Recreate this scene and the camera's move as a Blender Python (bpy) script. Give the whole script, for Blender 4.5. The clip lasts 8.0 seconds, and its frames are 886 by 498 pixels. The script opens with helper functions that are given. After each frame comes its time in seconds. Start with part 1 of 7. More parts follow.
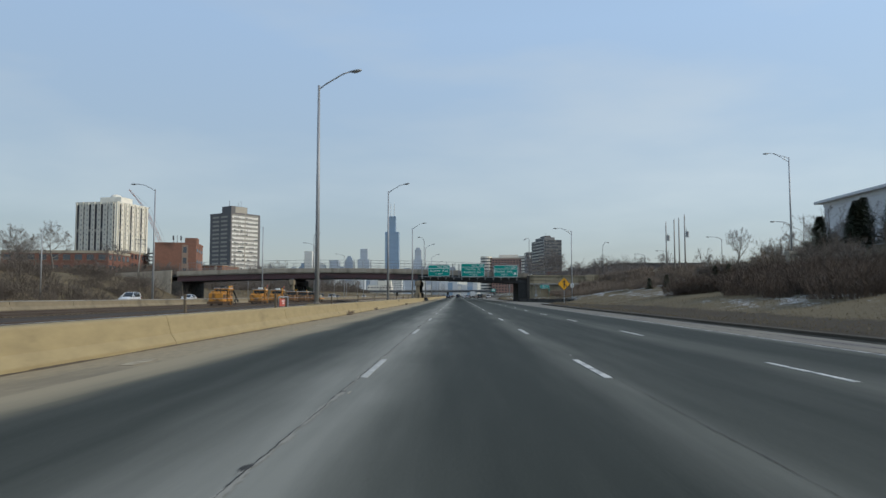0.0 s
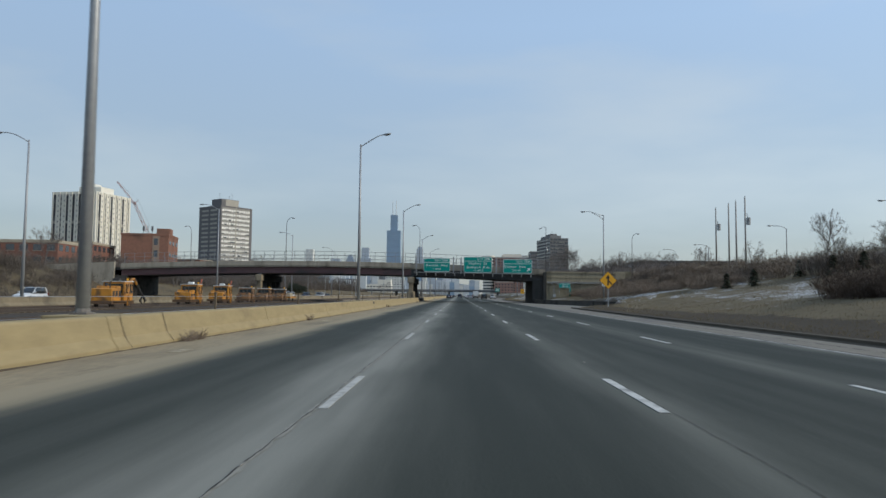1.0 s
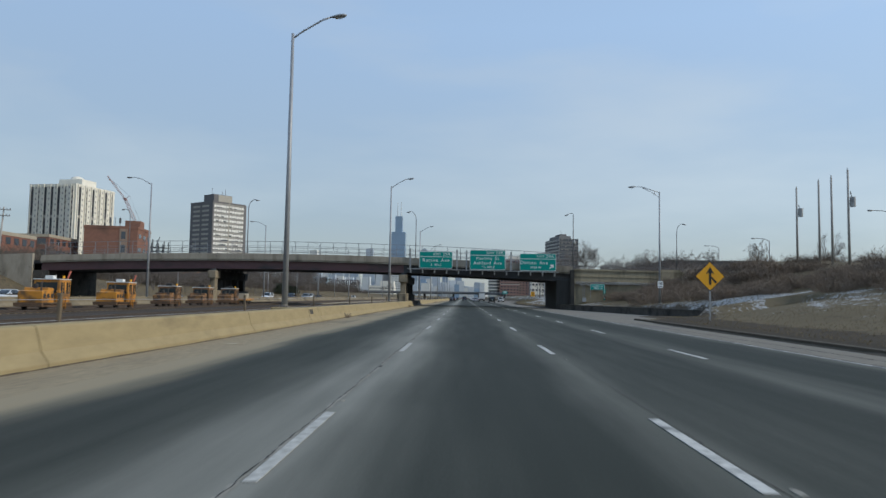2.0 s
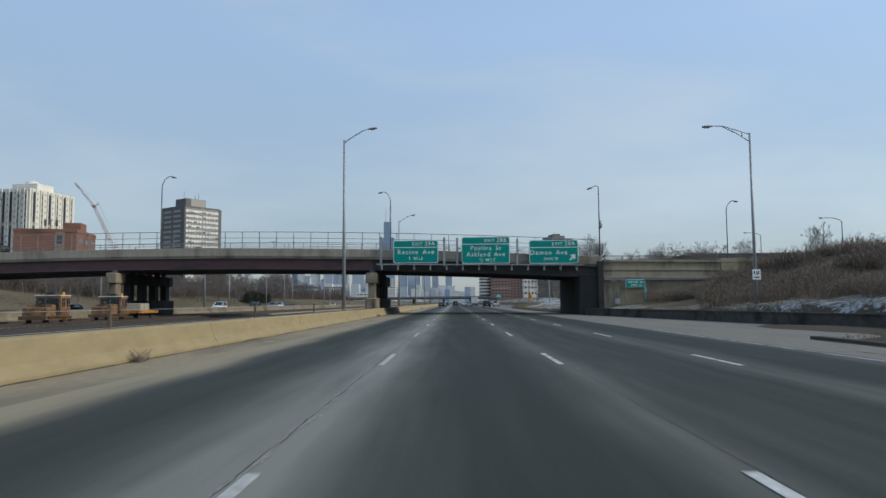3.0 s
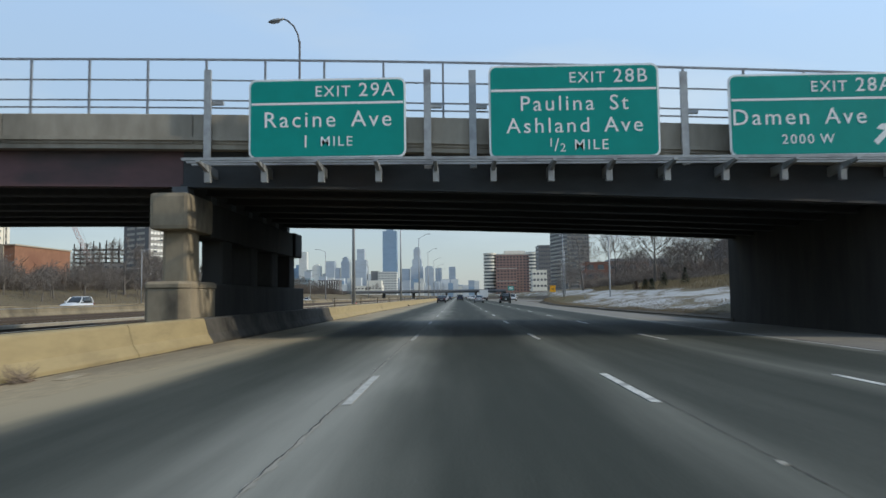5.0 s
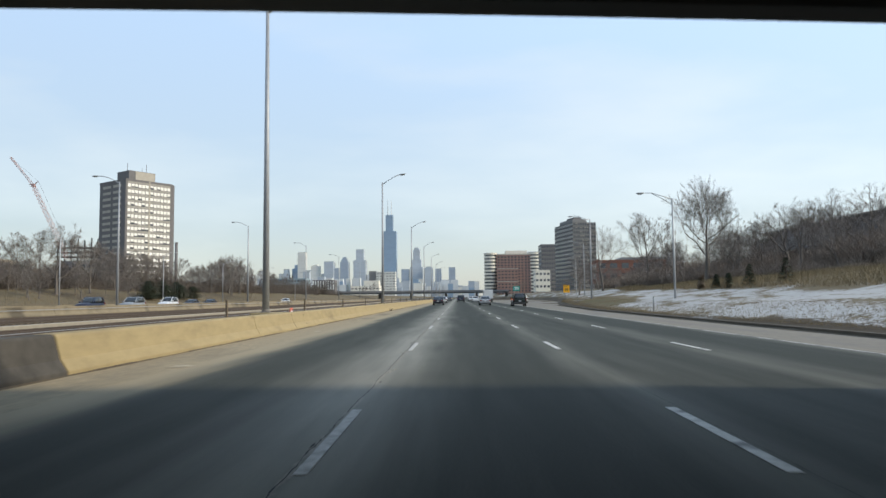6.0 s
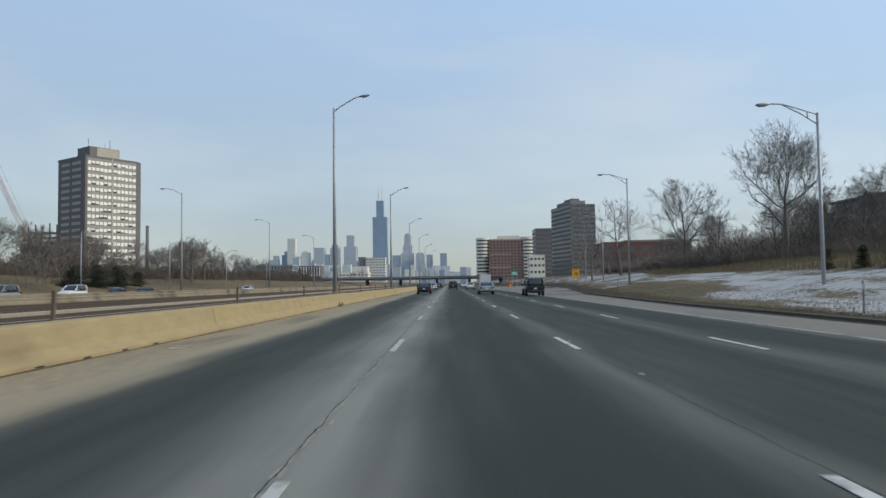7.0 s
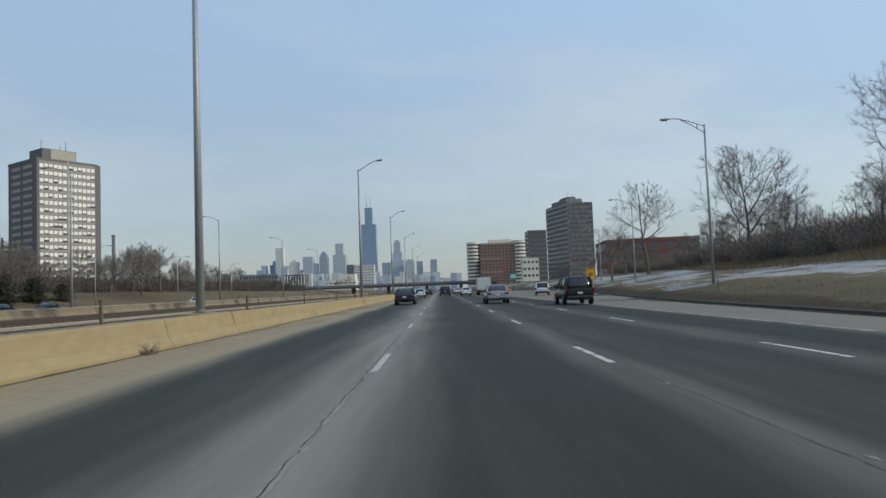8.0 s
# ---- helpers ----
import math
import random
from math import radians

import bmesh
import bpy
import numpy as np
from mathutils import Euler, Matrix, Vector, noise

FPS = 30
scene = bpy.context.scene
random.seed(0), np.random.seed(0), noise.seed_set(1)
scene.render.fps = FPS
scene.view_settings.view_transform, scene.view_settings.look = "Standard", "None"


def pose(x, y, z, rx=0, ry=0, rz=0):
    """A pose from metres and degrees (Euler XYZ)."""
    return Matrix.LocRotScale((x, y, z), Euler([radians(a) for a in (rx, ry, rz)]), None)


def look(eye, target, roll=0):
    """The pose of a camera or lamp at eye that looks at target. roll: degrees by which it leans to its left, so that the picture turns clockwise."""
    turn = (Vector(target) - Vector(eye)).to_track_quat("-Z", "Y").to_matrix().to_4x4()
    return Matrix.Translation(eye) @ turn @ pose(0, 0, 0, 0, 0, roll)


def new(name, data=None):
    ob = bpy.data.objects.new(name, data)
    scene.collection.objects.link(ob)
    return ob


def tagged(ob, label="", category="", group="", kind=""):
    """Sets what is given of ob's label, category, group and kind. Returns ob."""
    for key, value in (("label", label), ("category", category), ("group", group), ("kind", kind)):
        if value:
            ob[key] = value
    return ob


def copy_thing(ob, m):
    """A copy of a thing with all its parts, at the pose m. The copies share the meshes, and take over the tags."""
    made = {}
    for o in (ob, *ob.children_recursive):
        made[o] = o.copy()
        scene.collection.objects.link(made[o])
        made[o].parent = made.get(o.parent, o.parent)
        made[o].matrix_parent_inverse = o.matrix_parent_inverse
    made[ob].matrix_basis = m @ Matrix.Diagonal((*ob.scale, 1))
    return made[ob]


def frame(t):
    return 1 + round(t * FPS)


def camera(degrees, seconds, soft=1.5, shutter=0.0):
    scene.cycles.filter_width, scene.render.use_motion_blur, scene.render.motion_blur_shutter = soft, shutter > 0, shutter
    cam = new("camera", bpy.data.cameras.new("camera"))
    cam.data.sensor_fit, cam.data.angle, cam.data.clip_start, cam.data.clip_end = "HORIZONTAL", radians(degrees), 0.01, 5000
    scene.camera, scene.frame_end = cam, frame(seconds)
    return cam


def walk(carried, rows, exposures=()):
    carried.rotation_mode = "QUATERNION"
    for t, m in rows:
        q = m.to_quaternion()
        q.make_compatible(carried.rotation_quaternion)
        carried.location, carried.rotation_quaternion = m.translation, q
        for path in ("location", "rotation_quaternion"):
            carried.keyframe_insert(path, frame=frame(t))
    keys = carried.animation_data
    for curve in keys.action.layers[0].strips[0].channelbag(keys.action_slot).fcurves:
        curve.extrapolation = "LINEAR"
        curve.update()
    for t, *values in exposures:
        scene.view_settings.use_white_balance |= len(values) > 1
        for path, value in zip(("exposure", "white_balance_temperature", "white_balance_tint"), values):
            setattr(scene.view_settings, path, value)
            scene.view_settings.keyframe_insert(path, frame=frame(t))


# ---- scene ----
cam = camera(64.1, 8.0, shutter=0.1)
PATH = [
    (0, (-0.432, 0.582, 1.239), (-0.471, 2.578, 1.37), -0.05),
    (0.5, (-0.403, 14.327, 1.267), (-0.459, 16.322, 1.39), 0.8),
    (1, (-0.366, 27.984, 1.237), (-0.411, 29.979, 1.367), 0.48),
    (1.5, (-0.394, 41.34, 1.277), (-0.422, 43.336, 1.403), -0.31),
    (1.7, (-0.334, 46.816, 1.336), (-0.394, 48.811, 1.468), 0.9),
    (2.8, (-0.337, 76.657, 1.278), (-0.382, 78.651, 1.419), 0.5),
    (3, (-0.325, 82.14, 1.265), (-0.355, 84.134, 1.416), -0.45),
    (3.5, (-0.391, 95.639, 1.305), (-0.408, 97.634, 1.448), -1.18),
    (4, (-0.421, 109.461, 1.275), (-0.444, 111.456, 1.412), -1.14),
    (4.5, (-0.511, 123.035, 1.245), (-0.514, 125.03, 1.385), -1.54),
    (4.8, (-0.447, 131.402, 1.291), (-0.471, 133.398, 1.419), -1.17),
    (5, (-0.486, 136.953, 1.268), (-0.526, 138.948, 1.402), -0.71),
    (5.2, (-0.55, 142.442, 1.245), (-0.591, 144.436, 1.383), -0.9),
    (6.3, (-0.669, 172.698, 1.366), (-0.71, 174.693, 1.499), -0.2),
    (6.5, (-0.69, 178.229, 1.396), (-0.736, 180.226, 1.497), 0.14),
    (7, (-0.687, 192.386, 1.327), (-0.703, 194.384, 1.424), -0.8),
    (7.5, (-0.701, 206.023, 1.27), (-0.675, 208.02, 1.392), -2.78),
    (8, (-0.772, 219.85, 1.22), (-0.759, 221.847, 1.334), -2.16),
]
EXPOSURES = [(0, 0.85, 6900, 7), (1.0, 0.85, 6850, 7), (1.5, 0.84, 6700, 7), (4.0, 0.83, 6650, 7), (4.5, 0.87, 6800, 7), (5.0, 1.11, 6850, 6), (5.2, 1.20, 6850, 5), (6.3, 1.45, 7450, 9), (6.5, 1.36, 7350, 8), (7.0, 0.98, 7000, 8), (7.5, 0.88, 6950, 7), (8.0, 0.86, 6950, 7)]
walk(cam, [(t, look(eye, target, roll)) for t, eye, target, roll in PATH], EXPOSURES)

# ---- light ----
SUN = Vector((0.82, -0.16, 0.50)).normalized()
world = bpy.data.worlds.new("world")
scene.world = world
world.use_nodes = True
wn = world.node_tree
sky = wn.nodes.new("ShaderNodeTexSky")
sky.sky_type = "NISHITA"
sky.sun_disc = False
sky.sun_elevation = math.asin(SUN.z)
sky.sun_rotation = math.atan2(SUN.x, SUN.y)
sky.altitude = 180
sky.air_density = 1.0
sky.dust_density = 0.8
sky.ozone_density = 1.6
# a thin winter haze lies over the clear sky: paler and greyer towards the horizon, with faint high cloud
tc = wn.nodes.new("ShaderNodeTexCoord")
sp = wn.nodes.new("ShaderNodeSeparateXYZ")
wn.links.new(tc.outputs["Generated"], sp.inputs[0])
haze = wn.nodes.new("ShaderNodeValToRGB")
he = haze.color_ramp.elements
he[0].position, he[0].color = 0.0, (1.17, 1.36, 1.60, 1)
he[1].position, he[1].color = 0.75, (1.30, 2.0, 3.25, 1)
for pos, c in ((0.06, (1.28, 1.54, 1.86)), (0.18, (1.46, 1.91, 2.52)), (0.36, (1.54, 2.2, 3.28))):
    el = he.new(pos)
    el.color = (*c, 1)
wn.links.new(sp.outputs[2], haze.inputs[0])
cm = wn.nodes.new("ShaderNodeMapping")
cm.inputs["Scale"].default_value = (1.2, 2.4, 5.0)
cm.inputs["Rotation"].default_value = (0.3, 0.2, 0.5)
wn.links.new(tc.outputs["Generated"], cm.inputs[0])
cloud = wn.nodes.new("ShaderNodeTexNoise")
cloud.inputs["Scale"].default_value = 1.6
cloud.inputs["Detail"].default_value = 5
wn.links.new(cm.outputs[0], cloud.inputs["Vector"])
cr_ = wn.nodes.new("ShaderNodeMapRange")
cr_.inputs[1].default_value, cr_.inputs[2].default_value = 0.42, 0.75
cr_.inputs[3].default_value, cr_.inputs[4].default_value = 0.0, 0.7
wn.links.new(cloud.outputs[0], cr_.inputs[0])
veil = wn.nodes.new("ShaderNodeMix")
veil.data_type = "RGBA"
veil.inputs[7].default_value = (2.2, 2.5, 2.85, 1)
wn.links.new(cr_.outputs[0], veil.inputs[0])
wn.links.new(haze.outputs[0], veil.inputs[6])
over_sky = wn.nodes.new("ShaderNodeMix")
over_sky.data_type = "RGBA"
over_sky.inputs[0].default_value = 0.84
wn.links.new(sky.outputs[0], over_sky.inputs[6])
wn.links.new(veil.outputs[2], over_sky.inputs[7])
# the sky is a little brighter on the sun's side
side = wn.nodes.new("ShaderNodeMapRange")
side.inputs[1].default_value, side.inputs[2].default_value = -0.6, 0.6
side.inputs[3].default_value, side.inputs[4].default_value = 0.87, 1.05
wn.links.new(sp.outputs[0], side.inputs[0])
scaled = wn.nodes.new("ShaderNodeVectorMath")
scaled.operation = "SCALE"
wn.links.new(over_sky.outputs[2], scaled.inputs[0])
wn.links.new(side.outputs[0], scaled.inputs["Scale"])
wn.links.new(scaled.outputs[0], wn.nodes["Background"].inputs[0])
wn.nodes["Background"].inputs[1].default_value = 0.138
sun = new("sun", bpy.data.lights.new("sun", "SUN"))
sun.data.energy = 1.18
sun.data.angle = radians(2.0)
sun.data.color = (1.0, 0.93, 0.82)
sun.matrix_world = look(SUN * 300, (0, 0, 0))

# ---- material helpers ----
def material(name, base, other=None, scale=4.0, rough=0.8, bump=0.15, metal=0.0, stain=None, stain_scale=0.35, stain_low=0.5, stain_high=0.68, stretch=(1, 1, 1), local=False, per_piece=0.0, spec=0.5):
    """Grain at one scale, stains at a second, both in metres, with a little relief."""
    m = bpy.data.materials.new(name)
    m.use_nodes = True
    nt = m.node_tree
    b = nt.nodes["Principled BSDF"]
    b.inputs["Roughness"].default_value = rough
    b.inputs["Metallic"].default_value = metal
    b.inputs["Specular IOR Level"].default_value = spec if rough < 0.87 else spec * 0.35
    if local:
        co = nt.nodes.new("ShaderNodeTexCoord").outputs["Object"]
    else:
        co = nt.nodes.new("ShaderNodeNewGeometry").outputs["Position"]
    mp = nt.nodes.new("ShaderNodeMapping")
    mp.inputs["Scale"].default_value = stretch
    nt.links.new(co, mp.inputs[0])
    grain = nt.nodes.new("ShaderNodeTexNoise")
    grain.inputs["Scale"].default_value = scale
    grain.inputs["Detail"].default_value = 6
    grain.inputs["Roughness"].default_value = 0.65
    nt.links.new(mp.outputs[0], grain.inputs["Vector"])
    mix = nt.nodes.new("ShaderNodeMix")
    mix.data_type = "RGBA"
    other = other or tuple(c * 0.72 for c in base)
    mix.inputs[6].default_value = (*base, 1)
    mix.inputs[7].default_value = (*other, 1)
    ramp = nt.nodes.new("ShaderNodeMapRange")
    ramp.inputs[1].default_value = 0.3
    ramp.inputs[2].default_value = 0.7
    nt.links.new(grain.outputs[0], ramp.inputs[0])
    nt.links.new(ramp.outputs[0], mix.inputs[0])
    col = mix.outputs[2]
    if stain:
        st = nt.nodes.new("ShaderNodeTexNoise")
        st.inputs["Scale"].default_value = stain_scale
        st.inputs["Detail"].default_value = 5
        nt.links.new(mp.outputs[0], st.inputs["Vector"])
        sr = nt.nodes.new("ShaderNodeMapRange")
        sr.inputs[1].default_value = stain_low
        sr.inputs[2].default_value = stain_high
        nt.links.new(st.outputs[0], sr.inputs[0])
        m2 = nt.nodes.new("ShaderNodeMix")
        m2.data_type = "RGBA"
        m2.inputs[7].default_value = (*stain, 1)
        nt.links.new(sr.outputs[0], m2.inputs[0])
        nt.links.new(col, m2.inputs[6])
        col = m2.outputs[2]
    if per_piece:
        info = nt.nodes.new("ShaderNodeObjectInfo")
        hs = nt.nodes.new("ShaderNodeHueSaturation")
        pr = nt.nodes.new("ShaderNodeMapRange")
        pr.inputs[3].default_value = 1 - per_piece
        pr.inputs[4].default_value = 1 + per_piece
        nt.links.new(info.outputs["Random"], pr.inputs[0])
        nt.links.new(pr.outputs[0], hs.inputs["Value"])
        nt.links.new(col, hs.inputs["Color"])
        col = hs.outputs[0]
    nt.links.new(col, b.inputs["Base Color"])
    if bump:
        bp = nt.nodes.new("ShaderNodeBump")
        bp.inputs["Strength"].default_value = bump
        bp.inputs["Distance"].default_value = 0.02
        nt.links.new(grain.outputs[0], bp.inputs["Height"])
        nt.links.new(bp.outputs[0], b.inputs["Normal"])
    return m


def glass_dark(name, tint=(0.02, 0.025, 0.03), rough=0.08):
    m = bpy.data.materials.new(name)
    m.use_nodes = True
    b = m.node_tree.nodes["Principled BSDF"]
    b.inputs["Base Color"].default_value = (*tint, 1)
    b.inputs["Roughness"].default_value = rough
    b.inputs["Specular IOR Level"].default_value = 0.8
    return m


# ---- mesh helpers ----
class Shape:
    """Collects vertices and faces for one mesh."""

    def __init__(self):
        self.v, self.f = [], []

    def box(self, x0, x1, y0, y1, z0, z1, m=None):
        n = len(self.v)
        c = [(x, y, z) for z in (z0, z1) for y in (y0, y1) for x in (x0, x1)]
        if m is not None:
            c = [tuple(m @ Vector(p)) for p in c]
        self.v += c
        self.f += [tuple(n + i for i in q) for q in ((0, 2, 3, 1), (4, 5, 7, 6), (0, 1, 5, 4), (2, 6, 7, 3), (0, 4, 6, 2), (1, 3, 7, 5))]
        return self

    def prism(self, outline, y0, y1, m=None):
        """An outline of (x, z), counter-clockwise seen from -y, drawn from y0 to y1."""
        n, k = len(self.v), len(outline)
        pts = [(x, y0, z) for x, z in outline] + [(x, y1, z) for x, z in outline]
        if m is not None:
            pts = [tuple(m @ Vector(p)) for p in pts]
        self.v += pts
        self.f.append(tuple(n + i for i in range(k)))
        self.f.append(tuple(n + k + i for i in reversed(range(k))))
        for i in range(k):
            j = (i + 1) % k
            self.f.append((n + i, n + k + i, n + k + j, n + j))
        return self

    def tube(self, points, radii, sides=8, cap=True):
        n = len(self.v)
        pts = [Vector(p) for p in points]
        up = Vector((0.13, 0.21, 0.97))
        for i, p in enumerate(pts):
            d = (pts[min(i + 1, len(pts) - 1)] - pts[max(i - 1, 0)]).normalized()
            a = d.cross(up)
            if a.length < 0.15:
                a = d.cross(Vector((1, 0, 0)))
            a.normalize()
            b = d.cross(a)
            r = radii[i] if hasattr(radii, "__len__") else radii
            for s in range(sides):
                t = 2 * math.pi * s / sides
                self.v.append(tuple(p + r * (math.cos(t) * a + math.sin(t) * b)))
        for i in range(len(pts) - 1):
            for s in range(sides):
                q = (s + 1) % sides
                self.f.append((n + i * sides + s, n + i * sides + q, n + (i + 1) * sides + q, n + (i + 1) * sides + s))
        if cap:
            self.f.append(tuple(n + s for s in reversed(range(sides))))
            e = n + (len(pts) - 1) * sides
            self.f.append(tuple(e + s for s in range(sides)))
        return self

    def loft(self, rings, cap=True):
        """Rings of equal length, each a list of points."""
        n, k = len(self.v), len(rings[0])
        for r in rings:
            self.v += [tuple(p) for p in r]
        for i in range(len(rings) - 1):
            for s in range(k):
                q = (s + 1) % k
                self.f.append((n + i * k + s, n + i * k + q, n + (i + 1) * k + q, n + (i + 1) * k + s))
        if cap:
            self.f.append(tuple(n + s for s in reversed(range(k))))
            e = n + (len(rings) - 1) * k
            self.f.append(tuple(e + s for s in range(k)))
        return self

    def quad(self, a, b, c, d):
        n = len(self.v)
        self.v += [tuple(a), tuple(b), tuple(c), tuple(d)]
        self.f.append((n, n + 1, n + 2, n + 3))
        return self

    def mesh(self, name, mat, smooth=False, bevel=0.0):
        me = bpy.data.meshes.new(name)
        me.from_pydata(self.v, [], self.f)
        if bevel:
            bm = bmesh.new()
            bm.from_mesh(me)
            bmesh.ops.remove_doubles(bm, verts=bm.verts, dist=1e-5)
            sharp = [e for e in bm.edges if len(e.link_faces) == 2 and e.calc_face_angle(0) > 0.5]
            bmesh.ops.bevel(bm, geom=sharp, offset=bevel, segments=2, affect="EDGES", profile=0.6, clamp_overlap=True)
            bm.to_mesh(me)
            bm.free()
        if smooth:
            me.polygons.foreach_set("use_smooth", [True] * len(me.polygons))
        me.materials.append(mat)
        me.update()
        return me


def part(name, shape, mat, parent=None, label="", smooth=False, bevel=0.0, m=None):
    ob = new(name, shape if isinstance(shape, bpy.types.Mesh) else shape.mesh(name, mat, smooth, bevel))
    if parent is not None:
        ob.parent = parent
    if m is not None:
        ob.matrix_basis = m
    if label:
        ob["label"] = label
    return ob


def thing(name, label, category, m=None, group="", kind=""):
    ob = tagged(new(name), label, category, group, kind)
    if m is not None:
        ob.matrix_basis = m
    return ob


def solid(name, shape, mat, label="", category="", kind="", group="", smooth=False, bevel=0.0):
    return tagged(part(name, shape, mat, None, "", smooth, bevel), label, category, group, kind)


def lerp(table, x):
    """Piecewise linear; table of (x, value)."""
    if x <= table[0][0]:
        return table[0][1]
    for (a, va), (b, vb) in zip(table, table[1:]):
        if x <= b:
            return va + (vb - va) * (x - a) / (b - a)
    return table[-1][1]


def written(text, size, mat, parent, m, align="CENTER", name="lettering", spacing=1.0, bold=0.0):
    words = text.split()
    if len(words) > 1:
        made = []
        for w in words:
            before = set(parent.children)
            last = written(w, size, mat, parent, m, "LEFT", name, spacing, bold)
            made.append(([o for o in parent.children if o not in before], last["ends"][1]))
        gap = size * (0.68 if size > 0.6 else 0.42)
        total = sum(w for obs, w in made) + gap * (len(words) - 1)
        x = {"CENTER": -total / 2, "RIGHT": -total, "LEFT": 0.0}[align]
        for obs, w in made:
            for o in obs:
                o.matrix_basis = m @ Matrix.Translation((x, 0, 0))
            x += w + gap
        return last
    cu = bpy.data.curves.new(name, "FONT")
    cu.body, cu.size, cu.align_x, cu.align_y = text, size, align, "CENTER"
    cu.extrude, cu.offset, cu.space_character, cu.resolution_u = 0.004, bold, spacing, 3
    tmp = bpy.data.objects.new(name, cu)
    scene.collection.objects.link(tmp)
    me = bpy.data.meshes.new_from_object(tmp.evaluated_get(bpy.context.evaluated_depsgraph_get()))
    bpy.data.objects.remove(tmp)
    me.materials.clear()
    me.materials.append(mat)
    return letters(me, parent, m)


def letters(me, parent, m):
    """One part for each letter of a word; a dot stays with its stem. Returns the last letter."""
    owner = list(range(len(me.vertices)))

    def root(i):
        while owner[i] != i:
            owner[i] = owner[owner[i]]
            i = owner[i]
        return i

    for e in me.edges:
        owner[root(e.vertices[0])] = root(e.vertices[1])
    spans = {}
    for v in me.vertices:
        r = root(v.index)
        lo, hi = spans.get(r, (9e9, -9e9))
        spans[r] = (min(lo, v.co.x), max(hi, v.co.x))
    glyphs = []
    for r, (lo, hi) in sorted(spans.items(), key=lambda s: s[1]):
        if glyphs and lo < glyphs[-1][1] - 0.5 * (hi - lo):
            glyphs[-1][1] = max(glyphs[-1][1], hi)
            glyphs[-1][2].add(r)
        else:
            glyphs.append([lo, hi, {r}])
    ob = None
    for lo, hi, roots in glyphs:
        keep = [v.index for v in me.vertices if root(v.index) in roots]
        place = {i: n for n, i in enumerate(keep)}
        one = bpy.data.meshes.new("letter")
        one.from_pydata([tuple(me.vertices[i].co) for i in keep], [], [[place[i] for i in p.vertices] for p in me.polygons if p.vertices[0] in place])
        one.materials.append(me.materials[0])
        ob = new("letter", one)
        ob.parent = parent
        ob.matrix_basis = m
        ob["ends"] = (glyphs[0][0], glyphs[-1][1])
    return ob

